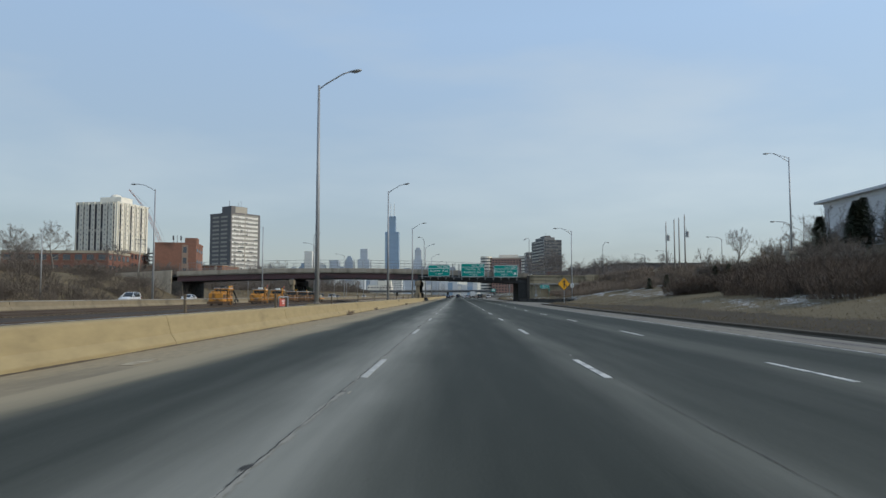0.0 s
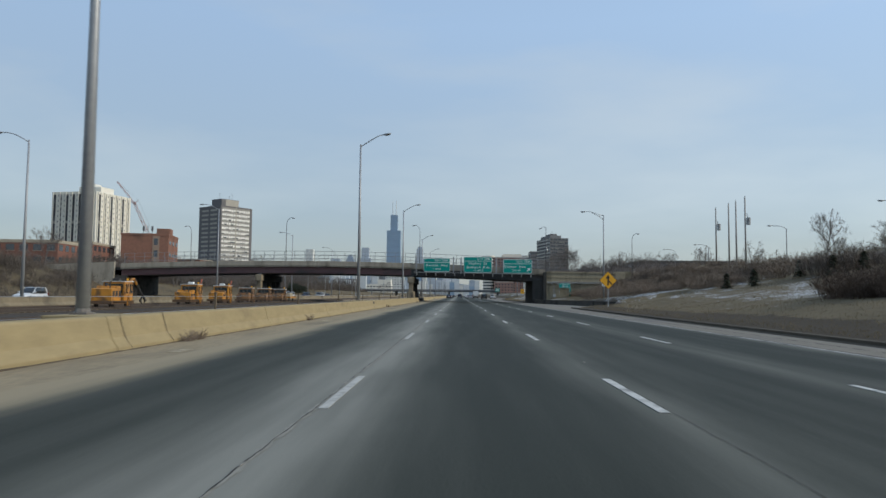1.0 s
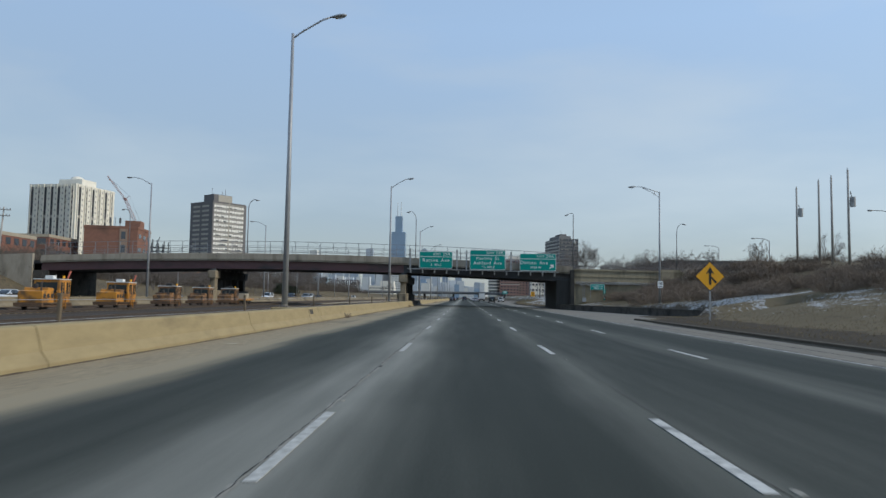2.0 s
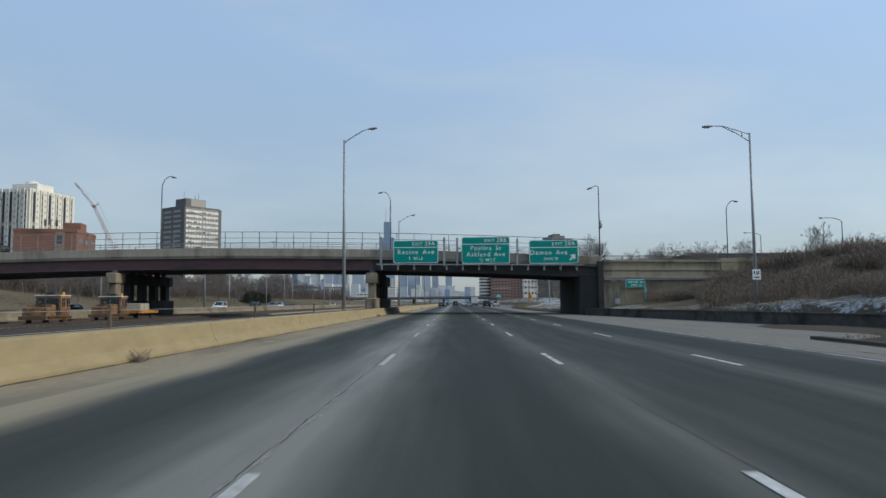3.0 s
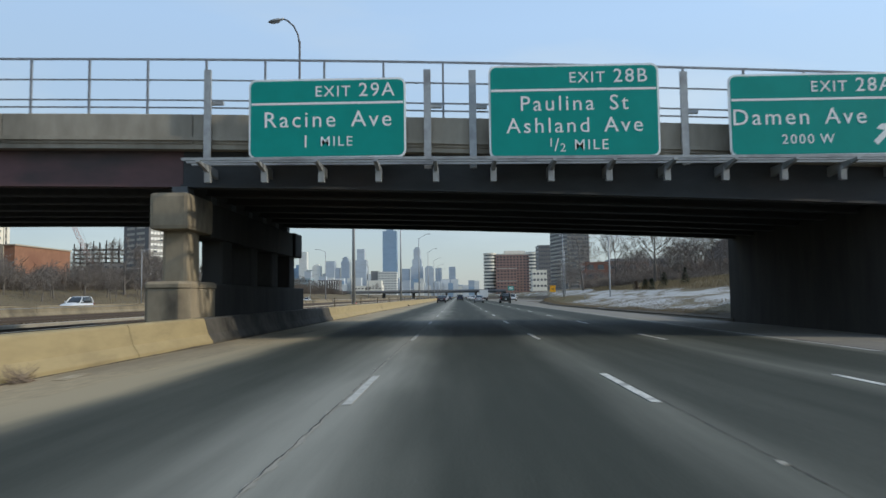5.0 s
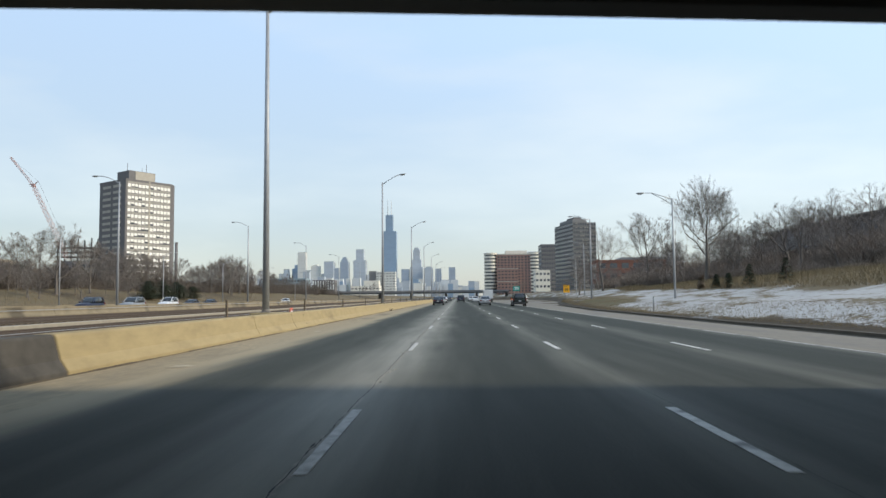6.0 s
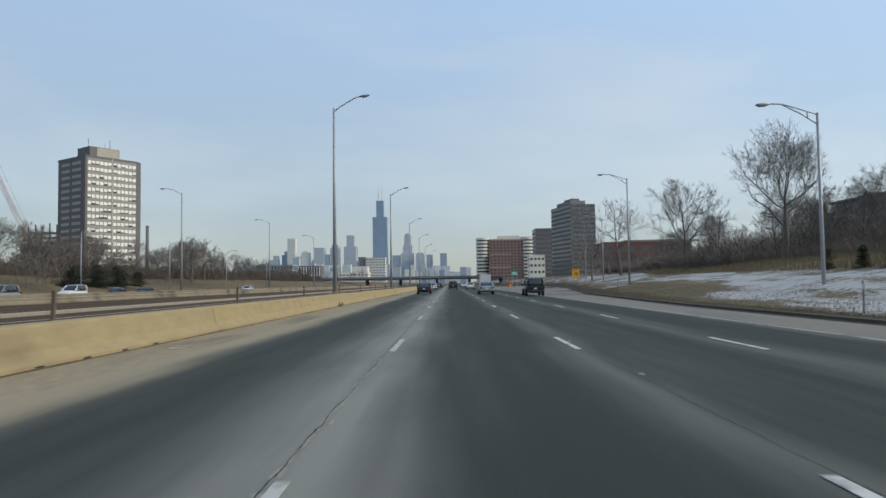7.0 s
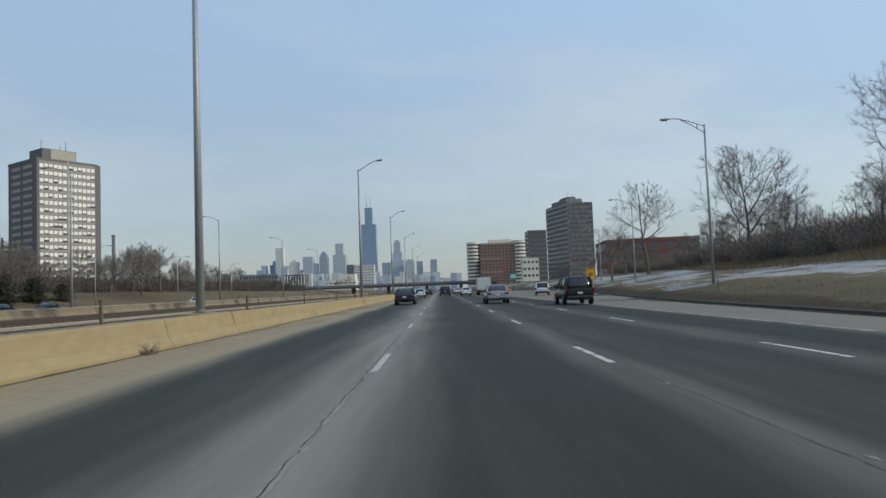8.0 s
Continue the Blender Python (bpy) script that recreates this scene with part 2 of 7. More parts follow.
# ---- materials ----
def road_material():
    """Worn concrete-grey asphalt: pale along the lane joints, dark in the wheel lanes."""
    m = bpy.data.materials.new("worn_asphalt")
    m.use_nodes = True
    nt = m.node_tree
    b = nt.nodes["Principled BSDF"]
    b.inputs["Roughness"].default_value = 0.84
    b.inputs["Specular IOR Level"].default_value = 0.16
    geo = nt.nodes.new("ShaderNodeNewGeometry")
    sep = nt.nodes.new("ShaderNodeSeparateXYZ")
    nt.links.new(geo.outputs["Position"], sep.inputs[0])
    wob = nt.nodes.new("ShaderNodeTexNoise")
    wob.inputs["Scale"].default_value = 0.12
    wob.inputs["Detail"].default_value = 6
    nt.links.new(geo.outputs["Position"], wob.inputs["Vector"])

    def math_node(op, a, c):
        n = nt.nodes.new("ShaderNodeMath")
        n.operation = op
        for i, v in enumerate((a, c)):
            if isinstance(v, (int, float)):
                n.inputs[i].default_value = v
            else:
                nt.links.new(v, n.inputs[i])
        return n.outputs[0]

    x = math_node("ADD", sep.outputs[0], math_node("MULTIPLY", math_node("SUBTRACT", wob.outputs[0], 0.5), 0.9))
    ramp = nt.nodes.new("ShaderNodeValToRGB")
    e = ramp.color_ramp.elements
    e[0].position, e[0].color = 0.0, (0.6, 0.6, 0.6, 1)
    e[1].position, e[1].color = 1.0, (0.45, 0.45, 0.45, 1)
    for pos, v in ((-5.6, 0.3), (-5.0, 0.12), (-4.4, 0.03), (-3.5, 0.09), (-3.0, 0.31), (-2.45, 0.72), (-2.0, 1.0), (-1.7, 1.0), (-1.4, 0.62), (-1.0, 0.25), (-0.6, 0.07), (0.2, 0.0), (1.1, 0.03), (1.6, 0.30), (1.85, 0.42), (2.3, 0.12), (4.6, 0.02), (5.3, 0.3), (5.9, 0.22), (6.6, 0.0), (8.4, 0.02), (9.1, 0.5)):
        s = e.new((pos + 8) / 18)
        s.color = (v, v, v, 1)
    nt.links.new(math_node("DIVIDE", math_node("ADD", x, 8.0), 18.0), ramp.inputs[0])
    mp = nt.nodes.new("ShaderNodeMapping")
    mp.inputs["Scale"].default_value = (1.0, 0.07, 1.0)
    nt.links.new(geo.outputs["Position"], mp.inputs[0])
    streak = nt.nodes.new("ShaderNodeTexNoise")
    streak.inputs["Scale"].default_value = 2.2
    streak.inputs["Detail"].default_value = 7
    nt.links.new(mp.outputs[0], streak.inputs["Vector"])
    fine = nt.nodes.new("ShaderNodeTexNoise")
    fine.inputs["Scale"].default_value = 38
    fine.inputs["Detail"].default_value = 4
    nt.links.new(geo.outputs["Position"], fine.inputs["Vector"])
    worn = math_node("MULTIPLY", ramp.outputs[0], math_node("ADD", 0.5, math_node("MULTIPLY", streak.outputs[0], 0.9)))
    worn = math_node("ADD", worn, math_node("MULTIPLY", math_node("SUBTRACT", fine.outputs[0], 0.5), 0.22))
    worn = math_node("ADD", worn, math_node("MULTIPLY", math_node("SUBTRACT", streak.outputs[0], 0.5), 0.24))
    mix = nt.nodes.new("ShaderNodeMix")
    mix.data_type = "RGBA"
    mix.clamp_factor = True
    mix.inputs[6].default_value = (0.034, 0.038, 0.031, 1)
    mix.inputs[7].default_value = (0.225, 0.221, 0.19, 1)
    nt.links.new(worn, mix.inputs[0])
    dust = nt.nodes.new("ShaderNodeMapRange")
    dust.interpolation_type = "SMOOTHSTEP"
    dust.inputs[1].default_value, dust.inputs[2].default_value = -4.75, -5.75
    nt.links.new(math_node("ADD", x, math_node("MULTIPLY", math_node("SUBTRACT", streak.outputs[0], 0.5), 0.9)), dust.inputs[0])
    tan = nt.nodes.new("ShaderNodeMix")
    tan.data_type = "RGBA"
    tan.inputs[7].default_value = (0.30, 0.248, 0.165, 1)
    nt.links.new(dust.outputs[0], tan.inputs[0])
    nt.links.new(mix.outputs[2], tan.inputs[6])
    nt.links.new(tan.outputs[2], b.inputs["Base Color"])
    bp = nt.nodes.new("ShaderNodeBump")
    bp.inputs["Strength"].default_value = 0.25
    bp.inputs["Distance"].default_value = 0.01
    nt.links.new(fine.outputs[0], bp.inputs["Height"])
    nt.links.new(bp.outputs[0], b.inputs["Normal"])
    return m


def ground_material():
    """Earth, dry grass and old snow; the share of each comes from the mesh's zones."""
    m = bpy.data.materials.new("dry_ground")
    m.use_nodes = True
    nt = m.node_tree
    b = nt.nodes["Principled BSDF"]
    b.inputs["Roughness"].default_value = 0.95
    b.inputs["Specular IOR Level"].default_value = 0.12
    geo = nt.nodes.new("ShaderNodeNewGeometry")

    def noise_tex(scale, detail=6):
        n = nt.nodes.new("ShaderNodeTexNoise")
        n.inputs["Scale"].default_value = scale
        n.inputs["Detail"].default_value = detail
        nt.links.new(geo.outputs["Position"], n.inputs["Vector"])
        return n.outputs[0]

    def mixed(a, c, f):
        n = nt.nodes.new("ShaderNodeMix")
        n.data_type = "RGBA"
        n.clamp_factor = True
        for i, v in ((6, a), (7, c)):
            if isinstance(v, tuple):
                n.inputs[i].default_value = (*v, 1)
            else:
                nt.links.new(v, n.inputs[i])
        nt.links.new(f, n.inputs[0])
        return n.outputs[2]

    def zone(name, tex, sharp):
        at = nt.nodes.new("ShaderNodeAttribute")
        at.attribute_name = name
        ad = nt.nodes.new("ShaderNodeMath")
        ad.operation = "ADD"
        nt.links.new(at.outputs["Fac"], ad.inputs[0])
        nt.links.new(tex, ad.inputs[1])
        r = nt.nodes.new("ShaderNodeMapRange")
        r.inputs[1].default_value = 1.0 - sharp
        r.inputs[2].default_value = 1.0 + sharp
        nt.links.new(ad.outputs[0], r.inputs[0])
        return r.outputs[0]

    big, mid, fine = noise_tex(0.22), noise_tex(1.6, 8), noise_tex(22)
    earth = mixed((0.05, 0.04, 0.029), (0.095, 0.076, 0.054), fine)
    grass = mixed(mixed((0.085, 0.067, 0.042), (0.155, 0.124, 0.076), mid), mixed((0.12, 0.097, 0.06), (0.215, 0.172, 0.108), big), fine)
    green = mixed(grass, (0.112, 0.104, 0.06), zone("green", big, 0.2))
    c = mixed(earth, green, zone("grass", mid, 0.12))
    blend = nt.nodes.new("ShaderNodeMix")
    blend.inputs[0].default_value = 0.38
    nt.links.new(noise_tex(3.6, 8), blend.inputs[2])
    nt.links.new(noise_tex(0.5), blend.inputs[3])
    snow = mixed((0.25, 0.245, 0.232), (0.50, 0.50, 0.487), mid)
    c = mixed(c, snow, zone("snow", blend.outputs[0], 0.055))
    nt.links.new(c, b.inputs["Base Color"])
    bp = nt.nodes.new("ShaderNodeBump")
    bp.inputs["Strength"].default_value = 0.6
    bp.inputs["Distance"].default_value = 0.06
    nt.links.new(mid, bp.inputs["Height"])
    nt.links.new(bp.outputs[0], b.inputs["Normal"])
    return m


M_ROAD = road_material()
M_GROUND = ground_material()
M_SHOULDER = material("tan_shoulder_concrete", (0.35, 0.285, 0.185), (0.24, 0.195, 0.13), 9, 0.9, 0.2, stain=(0.19, 0.158, 0.11), stain_scale=0.5, stretch=(1, 0.25, 1))
M_SHOULDER_R = material("pale_shoulder_concrete", (0.235, 0.213, 0.175), (0.168, 0.153, 0.126), 7, 0.9, 0.2, stain=(0.16, 0.15, 0.14), stain_scale=0.4, stretch=(1, 0.2, 1))
M_PAINT = material("worn_white_road_paint", (0.62, 0.61, 0.56), (0.40, 0.39, 0.355), 14, 0.7, 0.1, stain=(0.13, 0.13, 0.12), stain_scale=2.2, stain_low=0.5, stain_high=0.66)
M_CRACK = material("dark_joint_filler", (0.06, 0.058, 0.054), None, 20, 0.9, 0.2)
M_BARRIER = material("ochre_barrier_concrete", (0.36, 0.285, 0.155), (0.285, 0.225, 0.125), 2.5, 0.88, 0.15, stain=(0.15, 0.12, 0.075), stain_scale=0.6, stain_low=0.62, stain_high=0.85, stretch=(1, 0.5, 1.6))
M_CONCRETE = material("weathered_bridge_concrete", (0.40, 0.355, 0.285), (0.31, 0.275, 0.22), 2.2, 0.9, 0.2, stain=(0.13, 0.115, 0.09), stain_scale=0.45, stain_low=0.5, stain_high=0.75, stretch=(1, 1, 0.35))
M_PANEL = material("tan_wall_panel", (0.36, 0.31, 0.215), (0.29, 0.25, 0.175), 2.0, 0.9, 0.2, stain=(0.15, 0.13, 0.09), stain_scale=0.5, stretch=(1, 1, 0.3))
M_DARKCON = material("dark_mottled_concrete", (0.10, 0.092, 0.08), (0.06, 0.056, 0.05), 2.0, 0.92, 0.2, stain=(0.035, 0.033, 0.03), stain_scale=0.5)
M_GIRDER = material("maroon_painted_steel", (0.135, 0.066, 0.064), (0.10, 0.052, 0.05), 3.0, 0.6, 0.08, stain=(0.05, 0.04, 0.038), stain_scale=0.6, stretch=(0.4, 1, 1))
M_GALV = material("galvanised_steel", (0.40, 0.41, 0.41), (0.31, 0.32, 0.32), 6.0, 0.5, 0.05, metal=0.35, stain=(0.24, 0.24, 0.24), stain_scale=1.2)
M_POLE = material("grey_aluminium_pole", (0.36, 0.37, 0.38), (0.29, 0.30, 0.31), 5.0, 0.5, 0.03, metal=0.3)
M_DARKPOLE = material("dark_grey_pole", (0.14, 0.14, 0.145), (0.10, 0.10, 0.105), 5.0, 0.55, 0.03, metal=0.2)
M_RAILING = material("grey_steel_railing", (0.28, 0.29, 0.30), (0.20, 0.21, 0.22), 5.0, 0.5, 0.03, metal=0.3)
M_LENS = glass_dark("lamp_lens", (0.35, 0.35, 0.33), 0.25)
M_GREEN = material("green_sign_sheeting", (0.0, 0.29, 0.245), (0.0, 0.255, 0.213), 1.2, 0.5, 0.0, spec=0.2)
M_SIGNWHITE = material("white_sign_sheeting", (0.82, 0.84, 0.82), (0.76, 0.78, 0.76), 3.0, 0.45, 0.0)
M_YELLOW = material("amber_sign_sheeting", (0.88, 0.42, 0.015), (0.80, 0.37, 0.012), 2.0, 0.45, 0.0)
M_BLACK = material("black_paint", (0.02, 0.02, 0.02), None, 5.0, 0.5, 0.0)
M_ALU = material("bare_sign_aluminium", (0.5, 0.5, 0.5), (0.42, 0.42, 0.42), 6.0, 0.4, 0.0, metal=0.6)
M_BALLAST = material("dark_track_ballast", (0.078, 0.063, 0.05), (0.042, 0.035, 0.029), 14, 0.95, 0.6, stain=(0.06, 0.05, 0.04), stain_scale=0.3)
M_RAILSTEEL = material("rusty_rail_steel", (0.085, 0.064, 0.05), (0.06, 0.046, 0.037), 8, 0.8, 0.1)
M_WOOD = material("weathered_timber", (0.20, 0.155, 0.105), (0.13, 0.10, 0.07), 6, 0.9, 0.25, stretch=(1, 1, 0.2))
M_FARROAD = material("grey_asphalt", (0.13, 0.13, 0.125), (0.09, 0.09, 0.088), 5, 0.9, 0.2, stretch=(1, 0.1, 1))
M_STEEL_DARK = material("dark_grey_steel", (0.14, 0.148, 0.15), (0.10, 0.105, 0.107), 3, 0.7, 0.1)

# ---- the ground ----
def fall(x):
    """The carriageway drains gently to the right of its crown."""
    return -0.014 * min(max(x - 1.83, 0.0), 10.3)


def bank_foot(y):
    """Where the land right of the road begins."""
    return right_edge(y) + (1.4 if 107.5 < y < 159 else 0.4)


def right_edge(y):
    """Outer edge of the right-hand pavement."""
    return lerp([(-60, 11.3), (70, 11.6), (107.4, 12.1), (107.6, 21.1), (120, 18.85), (140, 16.05), (150, 14.55), (158, 13.4), (173, 13.1), (200, 12.6), (235, 12.6), (265, 14.4), (300, 18.5), (360, 27.0), (450, 33.0)], y)


def pave_edge(y):
    """Outer edge of the paved surface, which runs on behind the gore."""
    return lerp([(101, 12.4), (101.2, 23.2), (107.6, 21.1)], y) if 101 < y < 107.6 else right_edge(y)


def right_bank(x, y):
    """Height of the land right of the road."""
    d = x - bank_foot(y)
    if d <= 0:
        return -0.05
    before = lerp([(0, 0.14), (1.5, 0.25), (14, 2.1), (20, 3.3), (32, 6.5)], x - 12.0)
    after = lerp([(0, 0.14), (2, 0.3), (10, 1.4), (18, 2.7), (24, 3.5), (40, 4.6)], x - 13.0 - 0.6 * max(0, bank_foot(y) - 14))
    k = min(max((y - 158) / 16, 0), 1)
    # the upper street runs out on its own bank, beyond the wing wall
    street = min(max((y - (161 if x < 39 else 152)) / (1.5 if x < 39 else 9), 0), 1) * min(max((187 - y) / 10, 0), 1) * min(max((x - 17) / 3, 0), 1)
    low = 0.14 if y < 107.5 or y > 160 else 0.54
    before *= lerp([(60, 1), (112, 1), (122, 0.86), (160, 0.86)], y)
    before += 1.5 * min(max((y - 130) / 22, 0), 1) * min(max((x - 24.5) / 9, 0), 1) * min(max((58 - x) / 14, 0), 1)
    z = before + (after - before) * k
    if street > 0:
        return max(z, 5.3 * street)
    z = min(max(z, low), low + d * 0.6)
    if 99 < y < 107.5:
        # the gore: a low tapering mound with the ramp behind it
        s = min((y - 99) / 5, 1)
        mound = min(d * 0.5, 0.62, 0.62 - (d - lerp([(96, 6.5), (101, 3.8), (107.5, 0.6)], y)) * 0.5) * min((109 - y) / 9, 1)
        if x > pave_edge(y) + 1.2:
            mound = max(z, 0.56)
        z += (max(mound, -0.06) - z) * s
    return z


def left_bank(x, y):
    foot = -58.0
    top = lerp([(-60, 5.5), (120, 5.6), (165, 5.4), (230, 3.7), (330, 4.0), (520, 4.0)], y)
    d = foot - x
    if d <= 0:
        return lerp([(-58, 0.0), (-39.5, -0.10), (-38.5, -0.25), (-10, -0.35), (-9.6, -0.05), (12, -0.05)], x)
    s = min(d / lerp([(150, 17), (230, 30)], y), 1.0)
    if x < -66 and 161 < y < 171.5:
        return max(5.5, top * (3 * s * s - 2 * s ** 3))
    return top * (3 * s * s - 2 * s ** 3)


def land(x, y):
    z = (right_bank(x, y) if x > 9 else left_bank(x, y)) + fall(x) * min(max(1 - (x - bank_foot(y)) / 6, 0), 1)
    far = min(max((abs(x) - 120) / 200, 0), 1)
    rough = 0.0 if -57 < x < 13 else 0.16 * noise.noise(Vector((x * 0.21, y * 0.21, 0))) + 0.35 * noise.noise(Vector((x * 0.04, y * 0.04, 3)))
    fade = 1.0 if x < 0 else min(max((x - 13) / 4, 0), 1)
    return z + rough * fade * (1 - far)


def ground():
    xs = [-4000, -2200, -1200, -700, -400, -280, -220, -180, -150, -130, -115, -105] + [-98 + 3 * i for i in range(14)] + [-57.5, -50, -44, -39.5, -38.5, -30, -20, -12, -10, -9.6, -9, 0, 9, 10.4, 11.2]
    xs += [11.8 + 0.8 * i for i in range(20)] + [28.4 + 1.6 * i for i in range(16)] + [56, 60, 66, 74, 86, 100, 120, 150, 200, 280, 400, 700, 1200, 2200, 4000]
    ys = [-600, -200, -100] + [-60 + 2.5 * i for i in range(160)] + [345 + 10 * i for i in range(30)] + [660, 720, 800, 950, 1150, 1500, 2000, 2800, 3600, 4600]
    me = bpy.data.meshes.new("ground")
    v = [(x, y, land(x, y)) for y in ys for x in xs]
    n = len(xs)
    f = [(j * n + i, j * n + i + 1, (j + 1) * n + i + 1, (j + 1) * n + i) for j in range(len(ys) - 1) for i in range(n - 1)]
    me.from_pydata(v, [], f)
    zones = {k: me.attributes.new(k, "FLOAT", "POINT") for k in ("grass", "snow", "green")}
    for i, (x, y, z) in enumerate(v):
        big = noise.noise(Vector((x * 0.06, y * 0.06, 7)))
        snow, grass, green = 0.1, 0.75, 0.1
        if x > 11:
            edge_y = lerp([(0, 0), (90, 0), (172, 0), (178, 1), (290, 1), (420, 0.8)], y)
            d = x - bank_foot(y)
            wander = d + 2.6 * noise.noise(Vector((x * 0.12, y * 0.05, 11))) + 1.2 * noise.noise(Vector((x * 0.4, y * 0.16, 5)))
            band = min(max((wander - 0.3) / 1.6, 0), 1) * min(max((15.5 - wander) / 3.5, 0), 1)
            # a stretch of the verge has thawed
            thawed = min(max((y - 237) / 6, 0), 1) * min(max((276 - y) / 5, 0), 1) * min(max((7.4 - wander) / 2.2, 0), 1)
            snow = 0.12 + 0.2 * big + edge_y * (0.44 * band * (1 - 0.7 * thawed) + 0.24 * noise.noise(Vector((x * 0.5, y * 0.13, 2))) + 0.2 * noise.noise(Vector((x * 1.1, y * 0.4, 9))))
            if y < 107:
                snow = ((0.395 if y > 62 else 0.33) if x > 16 else 0.22) + 0.2 * big + (0.03 + 0.2 * noise.noise(Vector((x * 1.3, y * 0.7, 31))) if 14.5 < x < 19.5 and 16 < y < 62 else 0) - (0.08 if y > 60 and x < 20 else 0) + (0.2 * noise.noise(Vector((x * 0.9, y * 0.35, 15))) if y > 52 else 0) + (0.07 if 56 < y < 90 and 19 < x < 30 else 0)
            elif y < 158:
                snow = 0.46 + 0.3 * big if 0 < d < 4.5 else 0.2
            green = 0.6 * edge_y * max(0, 1 - abs(d - 3) / 6) * (1 if 236 < y < 285 else 0.5)
            grass = 0.7 if d > (2.6 if y < 107 else 1.2) else 0.2
        elif x < -57:
            grass = 0.62 + 0.4 * big
        elif x < -9:
            grass = 0.2
        zones["grass"].data[i].value = grass
        zones["snow"].data[i].value = snow
        zones["green"].data[i].value = green
    me.polygons.foreach_set("use_smooth", [True] * len(me.polygons))
    me.materials.append(M_GROUND)
    return tagged(new("ground", me), "dry winter embankments of earth and brown grass with old snow", "ground", "", "structure")


ground()

# ---- roads ----
def strip(x_at, ys, z, thick=0.3):
    """A slab between two edges x_at(y) -> (x0, x1)."""
    s = Shape()
    rings = []
    for y in ys:
        a, b = x_at(y)
        rings.append([(a, y, z - thick), (b, y, z - thick), (b, y, z + fall(b)), (max(a, min(b, 1.83)), y, z), (a, y, z + fall(a))] if a < 1.83 < b else [(a, y, z - thick), (b, y, z - thick), (b, y, z + fall(b)), (a, y, z + fall(a))])
    return s.loft(rings)


YS = [-60 + 12.19 * i for i in range(90)]
road = solid("road", strip(lambda y: (-6.0, 9.2), YS, 0.0), M_ROAD, "worn grey asphalt highway with pale lane joints", "road", "structure")
shoulder_left = solid("shoulder_left", strip(lambda y: (-7.9, -6.0), YS, -0.004), M_SHOULDER, "tan dusty concrete shoulder along the median barrier", "shoulder", "structure")


shoulder_right = solid("shoulder_right", strip(lambda y: (9.2, pave_edge(y)), sorted([-60 + 10 * i for i in range(52)] + [101, 101.2, 107.6]), -0.003), M_SHOULDER_R, "pale concrete shoulder and exit ramp", "shoulder", "structure")
far_road = solid("far_road", strip(lambda y: (-57.5, -40.2), YS, 0.03), M_FARROAD, "opposite highway carriageway of grey asphalt", "road", "structure")

# kerb along the right shoulder
M_KERB = material("muddy_kerb_concrete", (0.10, 0.085, 0.064), (0.062, 0.053, 0.041), 3, 0.92, 0.2, stain=(0.06, 0.052, 0.04), stain_scale=0.4, stretch=(1, 0.3, 1))
kerb = Shape()
for KY in ([-60 + 8 * i for i in range(21)] + [104, 107.3], [172.6] + [176 + 8 * i for i in range(35)]):
    kerb.loft([[(right_edge(y), y, -0.4), (right_edge(y) + 0.45, y, -0.4), (right_edge(y) + 0.45, y, 0.14 + fall(right_edge(y))), (right_edge(y) + 0.05, y, 0.14 + fall(right_edge(y)))] for y in KY])
solid("kerb_right", kerb, M_KERB, "dark stained concrete kerb", "kerb", "structure")

M_MUD = material("dark_roadside_mud", (0.075, 0.06, 0.044), (0.12, 0.098, 0.07), 6, 0.95, 0.3)
for a, n in ((-40, 350), (173, 400)):
    rows_of_mud = []
    for i in range(n):
        y = a + 0.42 * i
        w = max(0.03, 0.16 + 0.22 * noise.noise(Vector((y * 0.22, 21, 0))) + 0.12 * noise.noise(Vector((y * 1.1, 4, 0))))
        e = right_edge(y)
        g = fall(e)
        rows_of_mud.append([(e - w, y, g - 0.03), (e + 0.06, y, g - 0.03), (e + 0.055, y, g + 0.02 + 0.16 * w), (e - w * 0.8, y, g + 0.006)])
    solid("mud_strip", Shape().loft(rows_of_mud), M_MUD, "dark mud washed against the kerb", "mud", "structure")

# lane markings: 3.05 m dashes every 12.19 m
M_PAINT_WORN = material("nearly_worn_off_road_paint", (0.54, 0.53, 0.49), (0.38, 0.372, 0.34), 16, 0.8, 0.1, stain=(0.27, 0.265, 0.235), stain_scale=7.0, stain_low=0.42, stain_high=0.7)
dash_mesh = Shape().box(-0.06, 0.06, 0, 3.05, 0.0, 0.006).mesh("lane_dash", M_PAINT)
worn_mesh = Shape().box(-0.055, 0.055, 0, 3.05, 0.0, 0.006).mesh("lane_dash", M_PAINT_WORN)
for k in range(-4, 55):
    for x in (-1.83, 1.83, 5.49):
        part("lane_dash", worn_mesh if x < 0 else dash_mesh, None, road, "", m=pose(x + random.uniform(-0.015, 0.015), 11.3 + 12.19 * k, 0.003 + fall(x)))
M_EDGE = material("faded_road_paint", (0.42, 0.41, 0.38), (0.26, 0.255, 0.24), 10, 0.8, 0.1, stain=(0.14, 0.14, 0.13), stain_scale=1.5, stain_low=0.45, stain_high=0.65)
edge_line = Shape()
edge_line.loft([[(9.05, y, fall(9.05)), (9.2, y, fall(9.2)), (9.2, y, fall(9.2) + 0.007), (9.05, y, fall(9.05) + 0.007)] for y in YS])
part("edge_line", edge_line, M_EDGE, road, "worn white edge line")


